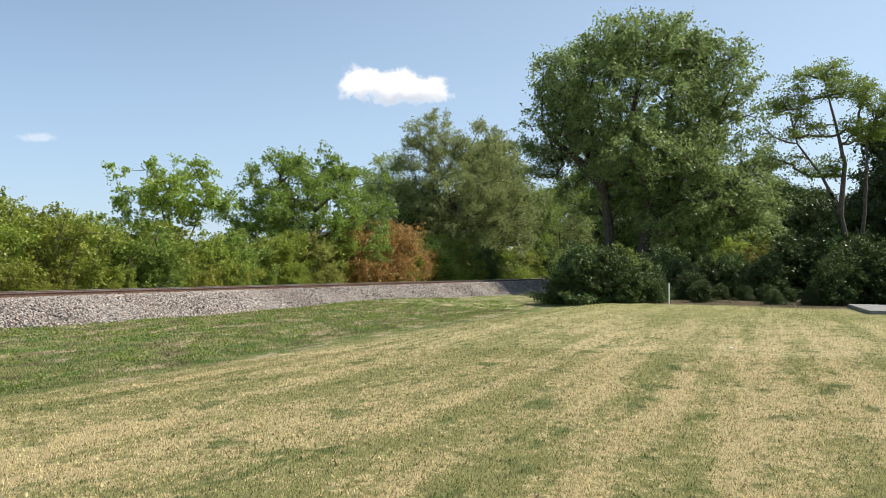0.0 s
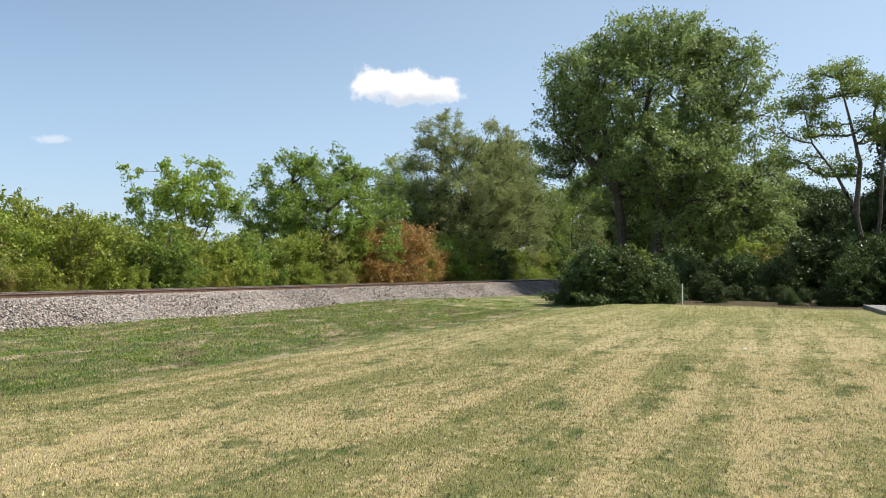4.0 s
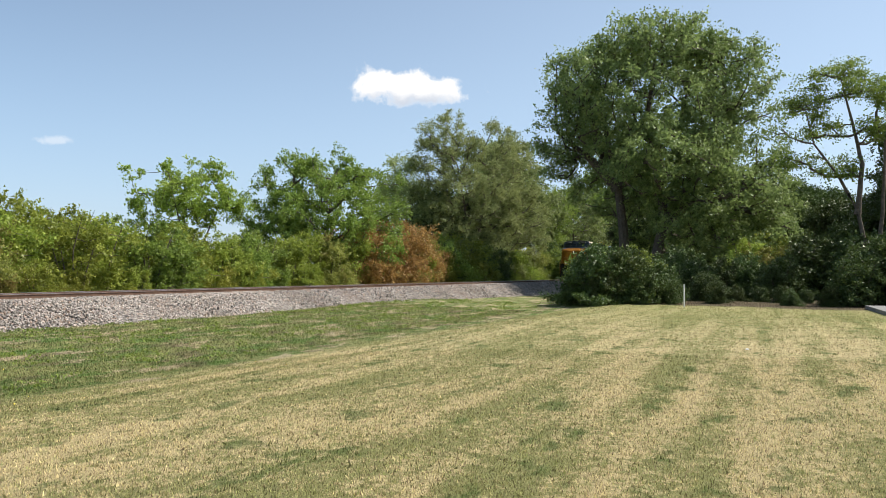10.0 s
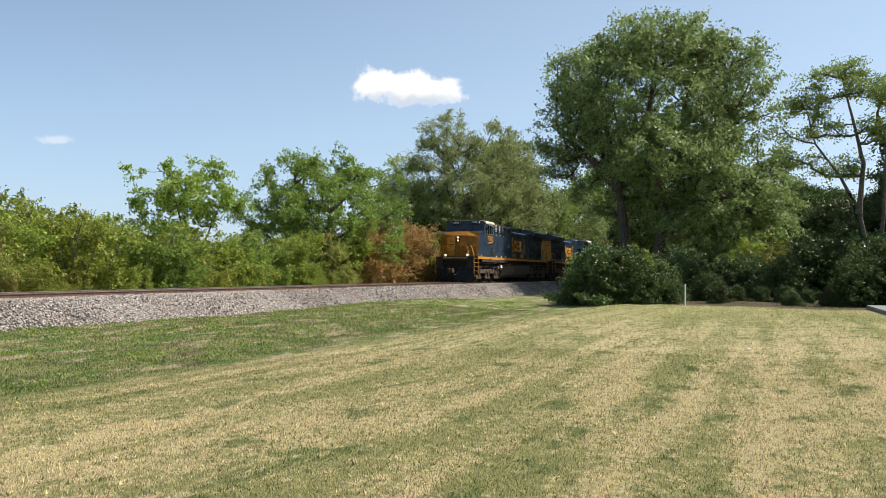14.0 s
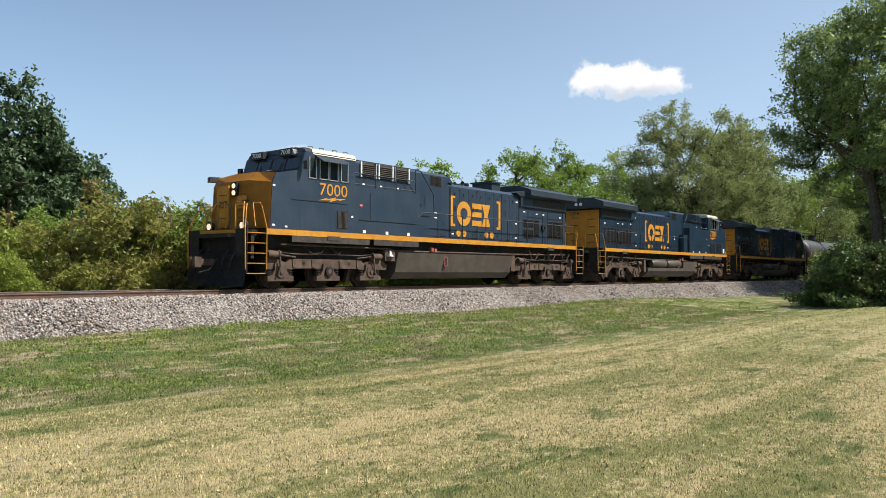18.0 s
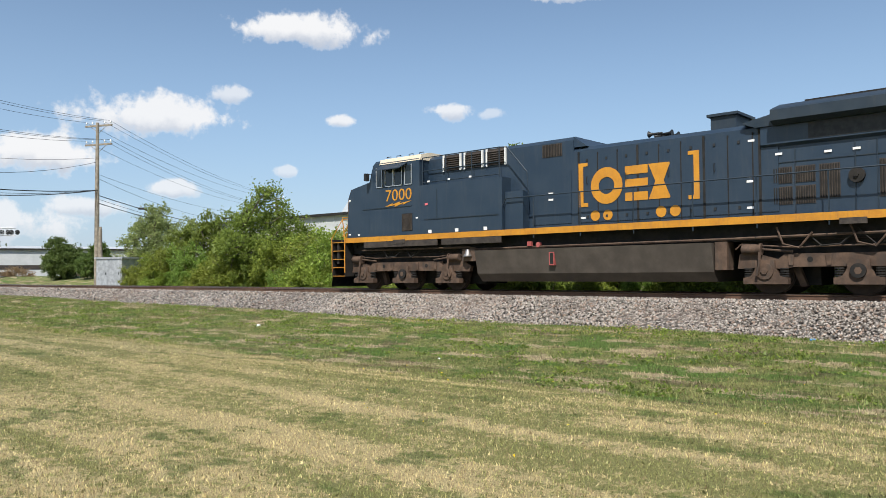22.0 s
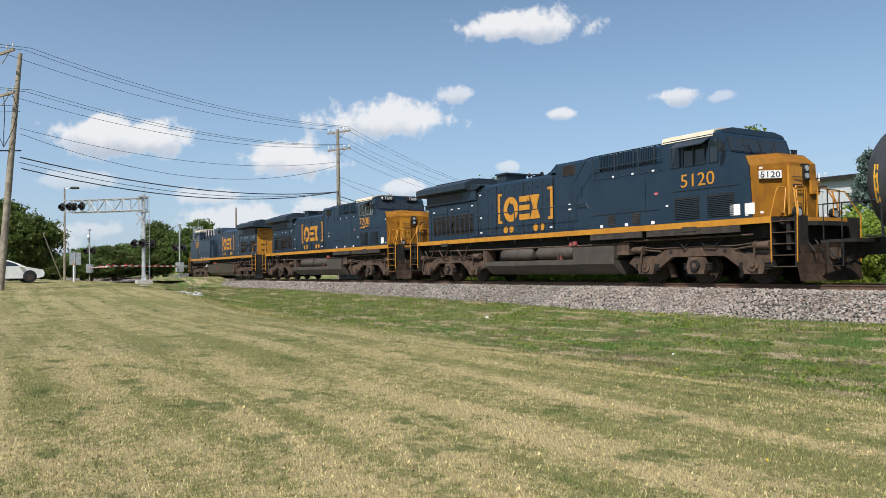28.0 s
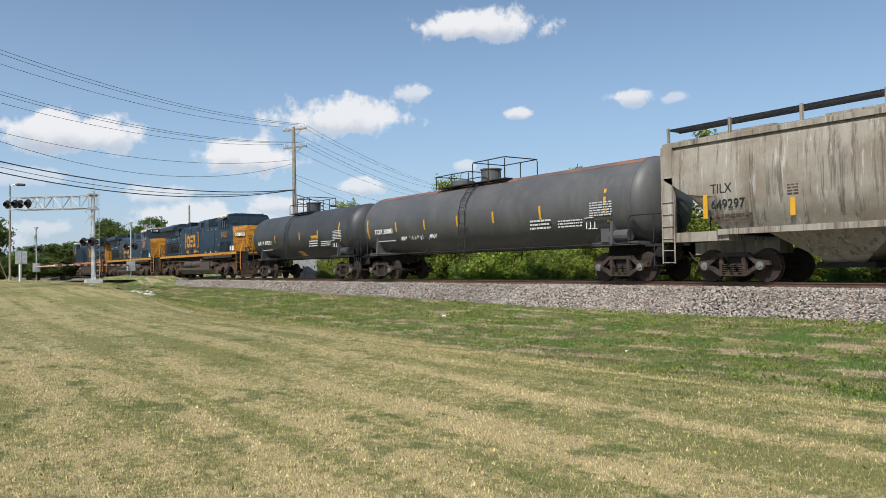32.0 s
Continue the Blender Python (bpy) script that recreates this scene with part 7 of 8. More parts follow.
def gantry(base, tip, height, face, label, wide=.42):
    """Cantilever crossing signal: lattice mast, truss arm, light pairs, crossbuck."""
    g = empty("cantilever_signal", label, "crossing signal", "signals of the level crossing")
    g.location = base
    t = Vector(tip) - Vector(base)
    part("foundation", box(bm_new(), -.5, .5, -.5, .5, -.6, .03), CONCRETE, g, bevel=.03)
    if wide > .5:
        part("mast", lattice(bm_new(), (0, 0, 0), (0, 0, height), wide, 11, .045), GALV, g, "galvanised lattice mast")
    else:
        bm = bm_new()
        for e in (-1, 1):
            tube(bm, ((e * .15, 0, 0), (e * .15, 0, height)), .105, 12)
        for k in range(8):
            box(bm, -.2, .2, -.12, .12, .05 + k * height / 8, .13 + k * height / 8)
        prism(bm, [(-.42, 0), (.42, 0), (.2, .5), (-.2, .5)], -.1, .1, "y")
        box(bm, -.34, .34, -.34, .34, height - 1.3, height - 1.2)
        box(bm, -.34, .34, -.34, .34, height - .3, height - .2)
        part("mast", bm, GALV, g, "galvanised twin-post mast")
    arm_z = t.z
    part("arm", lattice(bm_new(), (0, 0, arm_z), (t.x, t.y, arm_z + .05), .85, 9, .04), GALV, g, "galvanised truss arm over the road")
    side = Vector((t.x, t.y, 0)).normalized()
    for d in (.30, 1.35):
        p = Vector((t.x, t.y, arm_z)) - side * d
        signal_pair(g, p + Vector(face) * .5, face)
    signal_pair(g, Vector((0, 0, 2.6)) + Vector(face) * .45, face)
    signal_pair(g, Vector((0, 0, 2.6)) - Vector(face) * .45, [-c for c in face])
    for at, s in ((Vector((0, 0, 4.3)) + Vector(face) * .3, 1.0), (Vector((t.x, t.y, arm_z)) - side * 2.4 + Vector(face) * .5, .8)):
        cb = empty("crossbuck", "", "")
        cb.parent = g
        cb.location = at
        cb.rotation_euler = (0, 0, math.atan2(face[1], face[0]) - math.pi / 2)
        for e in (-1, 1):
            blade = bm_new()
            prism(blade, [(-.55 * s, -.045 * s), (.55 * s, -.045 * s), (.55 * s, .045 * s), (-.55 * s, .045 * s)], -.012, .012, "y")
            o = part("blade", blade, GALV, cb)
            o.rotation_euler = (0, e * radians(45), 0)
            o.location = (0, e * .014, 0)
    ladder = part("ladder", tube(bm_new(), ((.32, .32, 0), (.32, .32, height)), .02, 5), GALV, g)
    part("ladder_rail", tube(bm_new(), ((.32, .02, 0), (.32, .02, height)), .02, 5), GALV, ladder)
    for k in range(int(height / .35)):
        part("rung", tube(bm_new(), ((.32, .02, .3 + k * .35), (.32, .32, .3 + k * .35)), .012, 4), GALV, ladder)
    part("antenna", tube(bm_new(), ((.3, 0, height), (.3, 0, height + .9)), .02, 5), GALV, g)
    return g


gantry((-57.3, 10.7, 1.0), (-61.9, 6.4, 6.35), 6.1, (.55, -.83, 0), "galvanised cantilever crossing signal on the near side of the track")
gantry((-105.0, 26.4, .9), (-98.6, 34.2, 6.75), 6.8, (-.6, .8, 0), "galvanised cantilever crossing signal beyond the track", 1.0)


def gate(base, tip, label):
    """A lowered crossing gate: mechanism on a post, counterweight, striped arm."""
    g = empty("crossing_gate", label, "crossing gate", "gates of the level crossing")
    g.location = base
    v = Vector(tip) - Vector(base)
    v.z = 0
    n = v.normalized()
    part("post", tube(bm_new(), ((0, 0, -.3), (0, 0, 4.6)), .06, 10), GALV, g)
    part("mechanism", box(bm_new(), -.32, .32, -.28, .28, .55, 1.35), GALV, g, "grey gate mechanism box", bevel=.04)
    part("counterweight", tube(bm_new(), (-n * .2 + Vector((0, 0, 1.0)), -n * 1.3 + Vector((0, 0, 1.0))), .10, 8), GALV, g)
    length, k, step = v.length, 0, .42
    while k * step < length:
        a, b = n * (k * step) + Vector((0, 0, 1.02)), n * min(length, (k + 1) * step) + Vector((0, 0, 1.02))
        part("arm_band", tube(bm_new(), (a, b), .065, 6), RED if k % 2 else WHITE, g)
        k += 1
    for d in (.35, .7, .98):
        part("arm_lamp", disc(bm_new(), n * length * d + Vector((0, 0, 1.14)), (1, 0, 0), .07, .1, 10), RED, g)
    signal_pair(g, (0, 0, 2.6), (.7, -.7, 0))
    part("bell", disc(bm_new(), (0, 0, 4.6), (0, 0, 1), .17, .12, 14), GALV, g)
    return g


gate((-68.5, 15.7, 1.05), (-61.7, 8.9, 1.0), "lowered red-and-white crossing gate on the near side")
gate((-79.7, 10.0, 1.1), (-65.4, 10.9, 1.0), "lowered red-and-white crossing gate across the road")
gate((-92.3, 23.7, 1.0), (-86.1, 27.3, 1.0), "lowered red-and-white crossing gate beyond the track")


def pole(at, height, arms, label, heading=0.0, lean=(0, 0), thick=1.0):
    p = empty("utility_pole", label, "utility pole", "utility poles")
    p.location = at
    p.rotation_euler = (0, 0, heading)
    part("shaft", tube(bm_new(), ((0, 0, -.5), (lean[0] / 2, lean[1] / 2, height / 2), (lean[0], lean[1], height)), (.19 * thick, .16 * thick, .11 * thick), 10), POLEWOOD, p, smooth=True)
    for z, half in arms:
        arm = part("crossarm", box(bm_new(), -half, half, -.17, -.06, z - .06, z + .06), POLEWOOD, p)
        for x in (-half + .1, -half * .45, half * .45, half - .1):
            b = lathe(bm_new(), [(0, .02), (.1, .02), (.1, .05), (.16, .06), (.2, .04), (.24, .05), (.27, .03)], (x, -.11, z + .06), (0, 0, 1), 8)
            part("insulator", b, CHROME, arm, "grey pin insulator")
        for e in (-1, 1):
            part("brace", tube(bm_new(), ((e * half * .6, -.12, z - .05), (0, -.12, z - .55)), .02, 4), POLEWOOD, arm)
    return p


A, B, C3 = Vector((-46.3, 1.6, 1.0)), Vector((-56.9, 25.4, .7)), Vector((-91, 66, .6))
turn = math.atan2((B - A).y, (B - A).x) + math.pi / 2
near_pole = pole(A, 12.3, ((12.1, 1.25), (9.9, 1.25)), "tall weathered wooden utility pole with two crossarms by the road", turn, (.0, -1.05))
pole(B, 12.1, ((11.9, 1.2), (10.5, 1.2)), "tall weathered wooden utility pole beyond the track", turn)
pole(C3, 11.9, ((11.7, 1.2), (10.3, 1.2)), "weathered wooden utility pole far behind the wagons", turn)
A0 = Vector((-30, -42, 0))
pole(A0, 12.3, ((12.1, 1.25), (9.9, 1.25)), "weathered wooden utility pole down the road", turn)
loops = bm_new()
for dx in (-.7, .2, .8):
    tube(loops, ((dx, -.3, 9.9), (dx * 1.5, -.4, 9.0), (dx, -.3, 8.0), (.1, -.25, 7.2)), .02, 5)
part("cable_loop", loops, BLACK, near_pole)


def wire(a, b, sag, radius=.012, label="thin overhead power wire between poles"):
    a, b = Vector(a), Vector(b)
    pts = [a + (b - a) * u - Vector((0, 0, 4 * sag * u * (1 - u))) for u in [k / 16 for k in range(17)]]
    return tagged(part("overhead_wire", tube(bm_new(), pts, radius, 5), BLACK), label, "wire", "overhead wires")


across = Vector((math.cos(turn), math.sin(turn), 0))
lean_a = Vector((1.05 * math.sin(turn), -1.05 * math.cos(turn), 0))
for p, q, sag in ((A + lean_a, B, .75), (B, C3, .9), (A0, A + lean_a, .9)):
    za = (12.4, 10.2) if p is not B else (12.2, 10.8)
    zb = (12.2, 10.8) if q is B else (12.0, 10.6) if q is C3 else (12.4, 10.2)
    for level in (0, 1):
        for off in (-1.1, -.5, 1.1):
            wire(p + across * off + Vector((0, 0, za[level])), q + across * off + Vector((0, 0, zb[level])), sag * (1.0 if level == 0 else 1.15))
    wire(p + Vector((0, 0, 8.3)), q + Vector((0, 0, 9.5)), 1.0, .012)
    wire(p + Vector((0, 0, 8.0)), q + Vector((0, 0, 9.2)), 1.7, .013)
    for off, z0, r, s in ((0, 6.75, .032, .85), (.1, 6.5, .016, 1.0), (-.1, 6.15, .03, 1.05)):
        wire(p + across * off + Vector((0, 0, z0)), q + across * off + Vector((0, 0, 7.1)), s, r, "thick black telephone cable between poles")


def lamp_post(at, height, reach, label, boxy=False):
    """Steel lamp post with a flat head on a short arm."""
    l = empty("street_lamp", label, "street lamp", "street lamps")
    l.location = at
    n = Vector(reach)
    if boxy:
        part("post", box(bm_new(), -.075, .075, -.075, .075, -.3, height), GRILLE, l)
        part("arm", tube(bm_new(), ((0, 0, height - .1), n * .5 + Vector((0, 0, height - .1))), .05, 4), GRILLE, l)
        h = part("lamp_head", box(bm_new(), -.38, .38, -.24, .24, -.13, .13), GRILLE, l, "flat brown box head", bevel=.02)
        h.matrix_basis = Matrix.Translation(n * .75 + Vector((0, 0, height - .05))) @ Matrix.Rotation(math.atan2(n.y, n.x), 4, "Z")
        return l
    part("post", tube(bm_new(), ((0, 0, -.3), (0, 0, height)), (.11, .07), 10), POLEWOOD, l)
    part("arm", tube(bm_new(), ((0, 0, height - .1), n * .5 + Vector((0, 0, height))), .04, 6), GALV, l)
    h = bm_new()
    c = n * .95 + Vector((0, 0, height))
    tube(h, (c - n * .5, c - n * .35, c + n * .2, c + n * .3), (.06, .12, .11, .05), 8)
    part("lamp_head", h, GRILLE, l)
    return l


lamp_post((-77.9, 7.7, 1.0), 8.4, (.3, .95, 0), "tall grey street lamp by the crossing")
lamp_post((-71.3, 37.1, .6), 7.4, (-.6, -.8, 0), "grey street lamp beyond the track")
lamp = lamp_post((24.9, 33.9, .4), 5.85, (-.9, .3, 0), "brown shoebox car-park lamp behind the shrubs", True)
pole((-86.5, 26.0, .9), 7.9, (), "plain thin wooden pole by the crossing", thick=.75)
pole((-55.0, 24.8, .7), 4.3, (), "short wooden pole stub by the cabinet")
pole((-79.7, 10.0, .95), 4.2, ((3.9, .3),), "thin pole with a small crossarm by the road", thick=.35)

# signal cabinet
cab = empty("signal_cabinet", "plain grey metal railway signal cabinet beyond the track", "cabinet")
cab.matrix_basis = pose(-51.0, 24.3, .62, 0, 0, 20)
part("body", box(bm_new(), -1.1, 1.1, -.9, .9, 0, 2.0), GALV, cab, bevel=.03)
part("roof", box(bm_new(), -1.2, 1.2, -1.0, 1.0, 2.0, 2.12), GALV, cab, bevel=.03)
for x in (-.55, .55):
    d = part("door", box(bm_new(), x - .48, x + .48, -.93, -.9, .12, 1.9), GALV, cab, bevel=.01)
    part("handle", box(bm_new(), x + .3, x + .36, -.97, -.93, .95, 1.1), BLACK, d)
# signs and markers
sg = empty("road_sign", "grey back of a square road sign on a post", "road sign")
sg.location = (-69.9, 7.7, .95)
part("post", tube(bm_new(), ((0, 0, -.3), (0, 0, 2.4)), .04, 6), GALV, sg)
part("panel", box(bm_new(), -.02, .0, -.42, .42, 1.35, 2.35), GALV, sg)
for x, y, z, h in ((-55.9, 6.1, .95, 1.15), (37.25, 3.0, .1, .85)):
    mk = empty("marker_post", "white and orange marker post in the grass" if x < 0 else "short white marker post at the wood's edge", "marker post")
    mk.location = (x, y, z)
    part("post", tube(bm_new(), ((0, 0, -.2), (0, 0, h)), .05 if x < 0 else .028, 8), WHITE, mk)
    part("cap", tube(bm_new(), ((0, 0, h), (0, 0, h + .12)), .052 if x < 0 else .03, 8), ORANGE if x < 0 else WHITE, mk)
guy = empty("guy_guard", "slanting tan guy-wire guard of a pole", "guy guard")
guy.location = (-76, 6.4, 1.0)
part("guard", tube(bm_new(), ((0, .9, 0), (0, -.6, 4.2)), .035, 6), POLEWOOD, guy)

# culvert mouth with riprap
cul = empty("culvert", "dark culvert mouth in pale riprap stones", "culvert")
cul.location = (-49.3, 10.6, .16)
part("pipe", lathe(bm_new(), [(0, .20), (0, .27), (.9, .27)], (.35, -.1, .12), (-1, .15, 0), 16), UNDER, cul)
# flat black disc, painted in place of the pipe's shaded inside
part("pipe_mouth", disc(bm_new(), (.36, -.1, .12), (1, -.15, 0), .21, .02, 16), BLACK, cul)
rg = random.Random(17)
for k in range(110):
    bm = bm_new()
    bmesh.ops.create_icosphere(bm, subdivisions=1, radius=rg.uniform(.06, .17))
    for v in bm.verts:
        v.co *= rg.uniform(.7, 1.2)
    o = part("stone", bm, CONCRETE, cul)
    u, v = rg.uniform(-2.4, .5), rg.uniform(-1.2, 2.2)
    o.location = (u, v, .06 + .10 * max(0, -u) + (float(land_height(-49.3 + u, 10.6 + v)) - float(land_height(-49.3, 10.6))) * .6)
    o.scale = (1, 1, .55)


def sedan(at, heading, label, paint):
    """A hatchback with an arched roof line, dark side glass, wheels and lights; front towards -x."""
    c = empty("car", label, "car")
    c.matrix_basis = pose(*at, 0, 0, heading)
    bm = bm_new()
    side = [(-2.12, .34), (-2.18, .55), (-2.10, .74), (-1.75, .86), (-1.15, .97), (1.75, 1.02), (2.02, .98), (2.10, .62), (2.06, .36), (1.8, .24), (-1.8, .24)]
    prism(bm, side, -.87, .87, "y")
    part("body", bm, paint, c, "glossy lower body", bevel=.05, smooth=True)
    bm = bm_new()
    roof = [(-1.15, .96), (-.62, 1.22), (-.15, 1.40), (.35, 1.47), (.95, 1.45), (1.5, 1.34), (1.88, 1.10), (1.95, 1.0)]
    rows = []
    for x, z in roof:
        w = .84 - .24 * (z - .96) / .5
        rows.append([bm.verts.new(p) for p in ((x, -.83, min(z, .96)), (x, -w, z), (x, w, z), (x, .83, min(z, .96)))])
    for r, q in zip(rows, rows[1:]):
        for k in range(3):
            bm.faces.new((r[k], q[k], q[k + 1], r[k + 1]))
        bm.faces.new((r[3], q[3], q[0], r[0]))
    bm.faces.new(rows[0]), bm.faces.new(rows[-1][::-1])
    bmesh.ops.remove_doubles(bm, verts=bm.verts, dist=.002)
    part("cabin", bm, paint, c, smooth=True)
    for s in (-1, 1):
        for pane in ([(-.78, 1.02), (.12, 1.03), (.12, 1.34), (-.12, 1.33), (-.5, 1.2)], [(.2, 1.03), (1.0, 1.04), (.98, 1.36), (.35, 1.39), (.2, 1.37)], [(1.08, 1.05), (1.5, 1.08), (1.36, 1.27), (1.06, 1.34)]):
            bm = bm_new()
            lo = [bm.verts.new((x, s * (.852 - .24 * (z - .96) / .5), z)) for x, z in pane]
            hi = [bm.verts.new((x, s * (.835 - .24 * (z - .96) / .5), z)) for x, z in pane]
            bm.faces.new(lo), bm.faces.new(hi[::-1])
            for k in range(len(pane)):
                bm.faces.new((lo[k], hi[k], hi[(k + 1) % len(pane)], lo[(k + 1) % len(pane)]))
            part("side_window", bm, GLASS, c)
        part("mirror", box(bm_new(), -.86, -.68, *sorted((s * .87, s * 1.04)), .98, 1.1), paint, c, bevel=.03)
        for x in (-1.32, 1.30):
            part("wheel_arch", disc(bm_new(), (x, s * .862, .36), (0, 1, 0), .40, .03, 22), BLACK, c)
            w = part("wheel", lathe(bm_new(), [(-.11, .15), (-.11, .30), (-.08, .32), (.08, .32), (.11, .30), (.11, .15)], (x, s * .80, .32), (0, 1, 0), 20), RUBBER, c, "black tyre")
            part("rim", disc(bm_new(), (x, s * .80, .32), (0, 1, 0), .20, .235, 12), GRILLE, w)
        part("headlight", box(bm_new(), -2.12, -1.86, *sorted((s * .5, s * .8)), .70, .80), REFLECT, c, bevel=.02)
        part("tail_light", box(bm_new(), 1.94, 2.09, *sorted((s * .55, s * .84)), .82, .98), RED, c, bevel=.02)
    bm = bm_new()
    vs = [bm.verts.new(p) for p in ((-1.13, -.70, .985), (-1.13, .70, .985), (-.17, .60, 1.405), (-.17, -.60, 1.405))]
    bm.faces.new(vs)
    bmesh.ops.solidify(bm, geom=bm.faces[:], thickness=.02)
    part("windshield", bm, GLASS, c)
    return c


sedan((-57.2, 2.2, 1.06), -84, "white hatchback car waiting on the road before the gate", WHITE)
sedan((-96.0, 41.5, .7), 30, "dark grey car parked before the warehouse", GRIME)


def warehouse(name, at, heading, length, depth, height, label, bands=True):
    """Long metal-clad shed with ribs, eaves trim and a low roof."""
    w = empty(name, label, "warehouse")
    w.matrix_basis = pose(*at, 0, 0, heading)
    t = .2
    for nm, q in (("wall", (0, length, 0, t)), ("wall", (0, length, depth - t, depth)), ("wall", (0, t, t, depth - t)), ("wall", (length - t, length, t, depth - t))):
        part(nm, box(bm_new(), q[0], q[1], q[2], q[3], 0, height), CLAD, w)
    bm = bm_new()
    for k in range(int(length / .9)):
        box(bm, .3 + k * .9, .38 + k * .9, -.035, 0, .1, height - .05)
    ribs = part("cladding_ribs", bm, CLAD, w)
    tagged(ribs, kind="stuff")
    part("roof", prism(bm_new(), [(-.3, height), (depth / 2, height + depth * .036), (depth + .3, height), (depth + .3, height + .12), (depth / 2, height + depth * .036 + .12), (-.3, height + .12)], -.3, length + .3, "x"), ROOFWHITE, w)
    for x in (0, length - t):
        part("gable", prism(bm_new(), [(.02, height), (depth - .02, height), (depth / 2, height + depth * .036 - .02)], x, x + t, "x"), CLAD, w)
    part("eaves_trim", box(bm_new(), -.3, length + .3, -.34, -.3, height - .05, height + .16), UNDER, w)
    if bands:
        part("wall_band", box(bm_new(), 0, length, -.05, -.036, height * .42, height * .55), GRILLE, w, "dark band along the wall")
    return w


warehouse("warehouse", (-66, 39.2, .3), 3.3, 48.3, 30, 5.9, "long white metal-clad warehouse behind the shrubs", False)
warehouse("warehouse", (-111.2, 30.0, .5), 70, 42, 20, 4.5, "low white warehouse with a dark band beyond the crossing")
part("roof_vent", prism(bm_new(), [(0, 0), (4.5, 0), (4.0, 1.3), (1.3, 1.5)], 0, 3, "y"), ROOFWHITE, bpy.data.objects["warehouse"]).location = (11.4, 7, 6.3)

# trees and hedges round the crossing
dry = tree("dry_grass_clump", (-90.5, 31.5, .6), 1.9, 4.6, .0, LEAF_STRAW, "tall dry brown grass clump beyond the crossing", 61, 60, 70, .1, .02, 4, .4, .5, category="grass", holes=.1)
far_tree = tree("broadleaf_tree", (-82.5, 4.0, .9), 7.4, 8.4, .3, LEAF_ROAD, "dense dark green tree by the road", 51, 330, 130, .17, .16, 3, .45, .7, holes=.05)
for px, py, turn_deg, s, sz in ((-84, -4, 70, 1.1, 1.1), (-90, 4, 130, .9, .8), (-121, 25.5, 10, 1.0, 1.12), (-119, 29.0, 200, 1.05, 1.15), (-117.5, 33, 90, .9, .95), (-117, 37, 20, .85, .8), (-150, 40, 30, 1.6, 1.0), (-150, 22, 30, 1.5, .75), (-155, 10, 150, 1.6, .7), (-140, 2, 250, 1.5, .65), (-160, -10, 20, 1.8, .8),
                             (-128, 15, 300, 1.1, .62), (-135, 9, 40, 1.0, .5), (-110, 14, 80, .7, .42), (-100, 9, 10, .6, .42), (-170, 30, 70, 1.9, .9), (-165, 50, 170, 1.8, .9), (-60, 60, 20, 1.2, 1.2), (-85, 62, 220, 1.3, 1.1), (-75.5, 30.5, 40, .5, .58), (-70.5, 31.5, 120, .45, .5), (-112, 8, 25, .9, .5), (-118, 18, 75, 1.0, .62), (-124, 24, 160, 1.0, .9), (-106, 2, 210, .9, .55)):
    o = copy_thing(far_tree, Matrix.Identity(4))
    o.matrix_basis = Matrix.LocRotScale((px, py, .7), Euler((0, 0, radians(turn_deg))), (s, s, sz))

# far tree line all round, as one mass of leaves
rng = np.random.default_rng(77)
n = 60000
ang = rng.uniform(0, 2 * np.pi, n)
dist = 260 + 60 * rng.uniform(0, 1, n)
top = 6.5 + 3.0 * np.sin(ang * 9) + 2.0 * np.sin(ang * 23 + 1) + 1.5 * np.sin(ang * 61)
hz = rng.uniform(0, 1, n) ** .7 * np.maximum(top, 3)
pts = np.stack([dist * np.sin(ang), dist * np.cos(ang), hz], -1)
tagged(new("far_woods", leaf_mesh("far_woods", pts, rng.uniform(1.2, 2.6, n), LEAF_MID, rng)), "distant line of green woods", "woods", kind="stuff")

# small things in the grass
def litter(name, at, size, material, label):
    bm = bm_new()
    bmesh.ops.create_icosphere(bm, subdivisions=2, radius=size)
    rl = random.Random(name + str(at))
    for v in bm.verts:
        v.co *= rl.uniform(.7, 1.25)
        v.co.z *= .5
    o = tagged(part(name, bm, material), label, "litter")
    o.location = (at[0], at[1], float(land_height(at[0], at[1])) + size * .35)


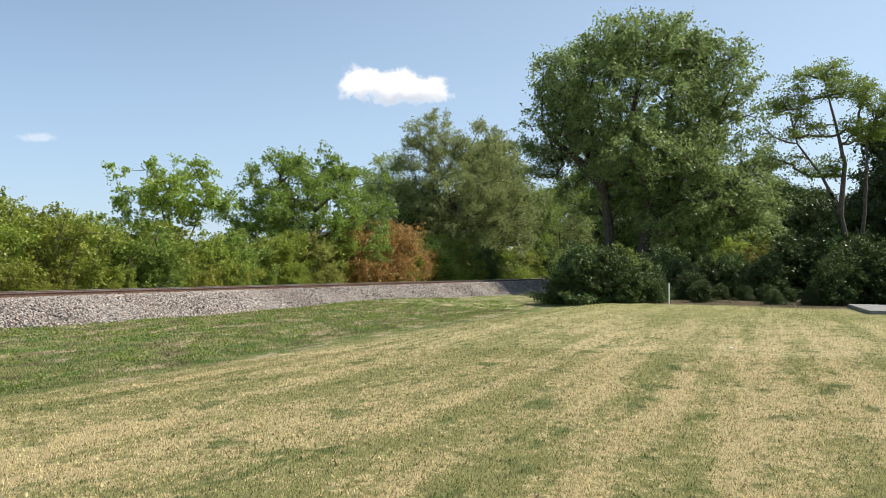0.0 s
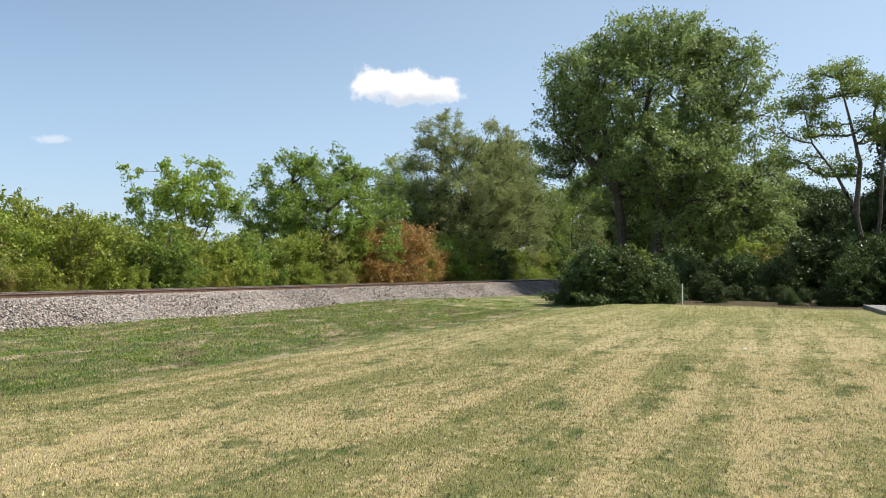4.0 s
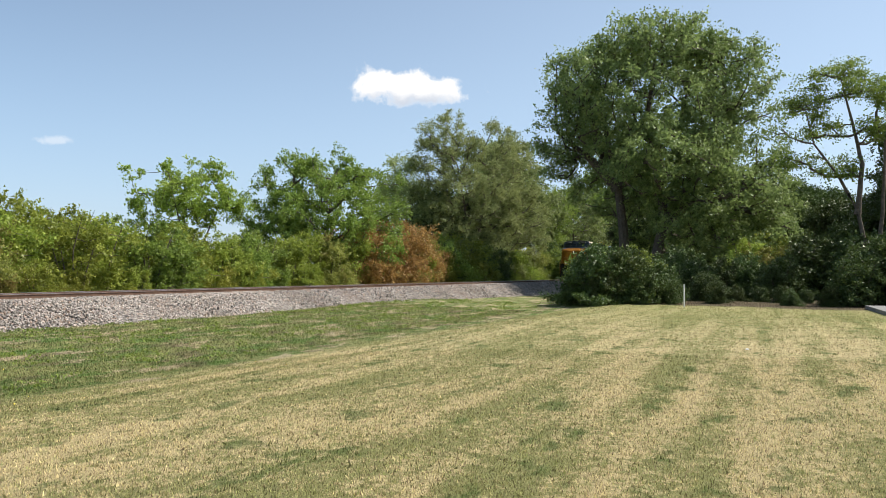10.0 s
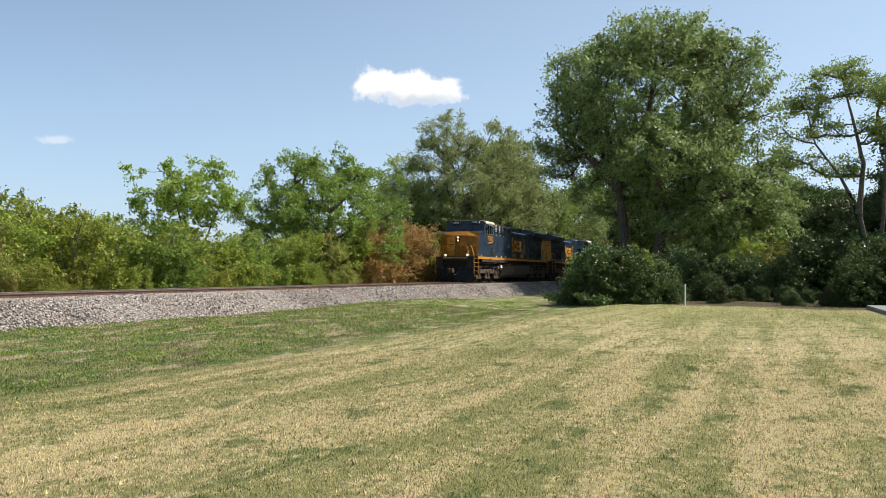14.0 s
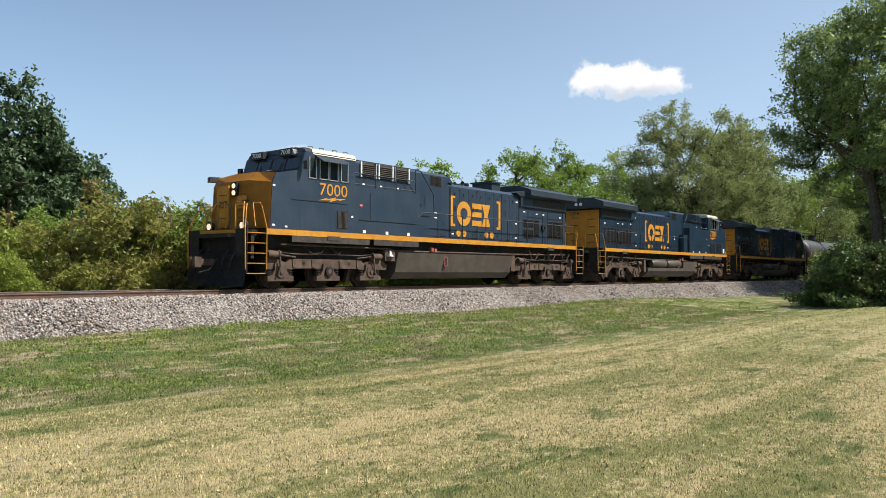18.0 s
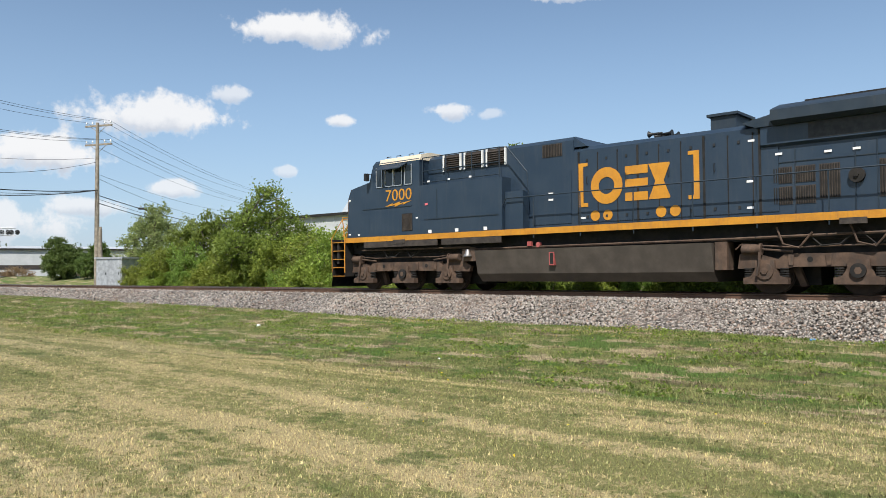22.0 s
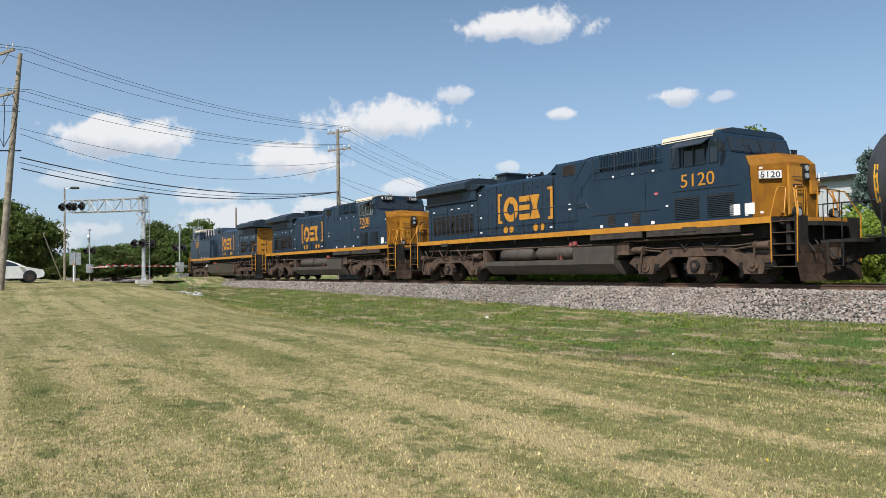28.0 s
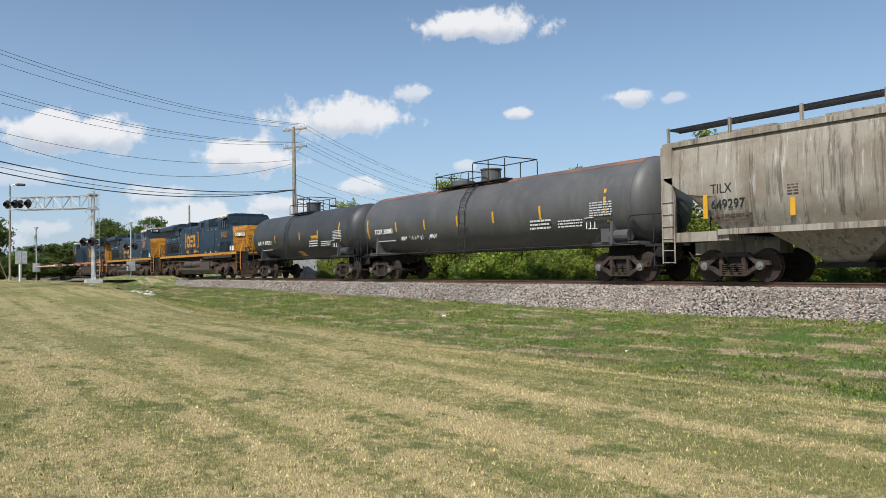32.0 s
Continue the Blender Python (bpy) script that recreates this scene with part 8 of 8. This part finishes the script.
litter("crumpled_paper", (-19.7, 13.7), .08, WHITE, "crumpled white paper on the bank")
litter("crumpled_paper", (-10.6, 11.7), .035, WHITE, "small white paper scrap in the weeds")
litter("plastic_scrap", (-5.1, 16.9), .06, TAPEBLUE, "blue plastic scrap at the foot of the ballast")
litter("crumpled_paper", (17.6, .0), .035, WHITE, "small white paper scrap on the lawn")
rng = np.random.default_rng(31)
n = 900
fx = np.concatenate([rng.normal(c, .9, n // 6) for c in (-9, -2.5, 1.0, 4.5, 9.5, -16)])
fy = np.clip(rng.normal(16.1, .8, len(fx)), 12.5, 17.4)
extra = 200
fx = np.concatenate([fx, rng.uniform(-14, 12, extra)])
fy = np.concatenate([fy, rng.uniform(5, 16, extra)])
pts = np.stack([fx, fy, land_height(fx, fy) + rng.uniform(.06, .13, len(fx))], -1)
FLOWER = surf("yellow_petals", (.75, .55, .02), (.8, .62, .04), 9, .6)
tagged(new("yellow_flowers", leaf_mesh("yellow_flowers", pts, rng.uniform(.012, .026, len(fx)), FLOWER, rng, 1.5, 1.0)), "small yellow wild flowers on the bank", "flowers", kind="stuff")


insect = empty("flying_insect", "small dark insect flying past above the lawn", "insect")
part("body", tube(bm_new(), ((-.012, 0, 0), (-.006, 0, .001), (.006, 0, .001), (.013, 0, 0)), (.001, .0035, .003, .001), 8), BLACK, insect)
for side in (-1, 1):
    wing = bm_new()
    prism(wing, [(-.004, side * .003), (.004, side * .003), (.006, side * .016), (-.006, side * .015)], .001, .0018, "z")
    part("wing", wing, GRIME, insect)


def motions():
    over, low, off = pose(-1.5, -3.0, 7.0), pose(2.52, 2.14, 2.34, 10, 5, 35), pose(2.5, -3.5, 7.5)
    walk(insect, [(0, over), (8.5, over), (9.0, low), (9.5, off), (32, off)])
    times = [t for t, s in RUN]
    runs = [s for t, s in RUN]
    for thing in train:
        base = thing.matrix_basis.copy()
        walk(thing, [(t, Matrix.Translation((s, 0, 0)) @ base) for t, s in RUN])
    ticks = [k / 15 for k in range(32 * 15 + 1)]
    for wheel, radius in wheelsets:
        turned = 1 if wheel.parent.parent.matrix_basis.to_3x3()[0][0] > 0 else -1
        home = wheel.location.copy()
        walk(wheel, [(t, Matrix.Translation(home) @ Matrix.Rotation(turned * float(np.interp(t, times, runs)) / radius, 4, "Y")) for t in ticks])


motions()
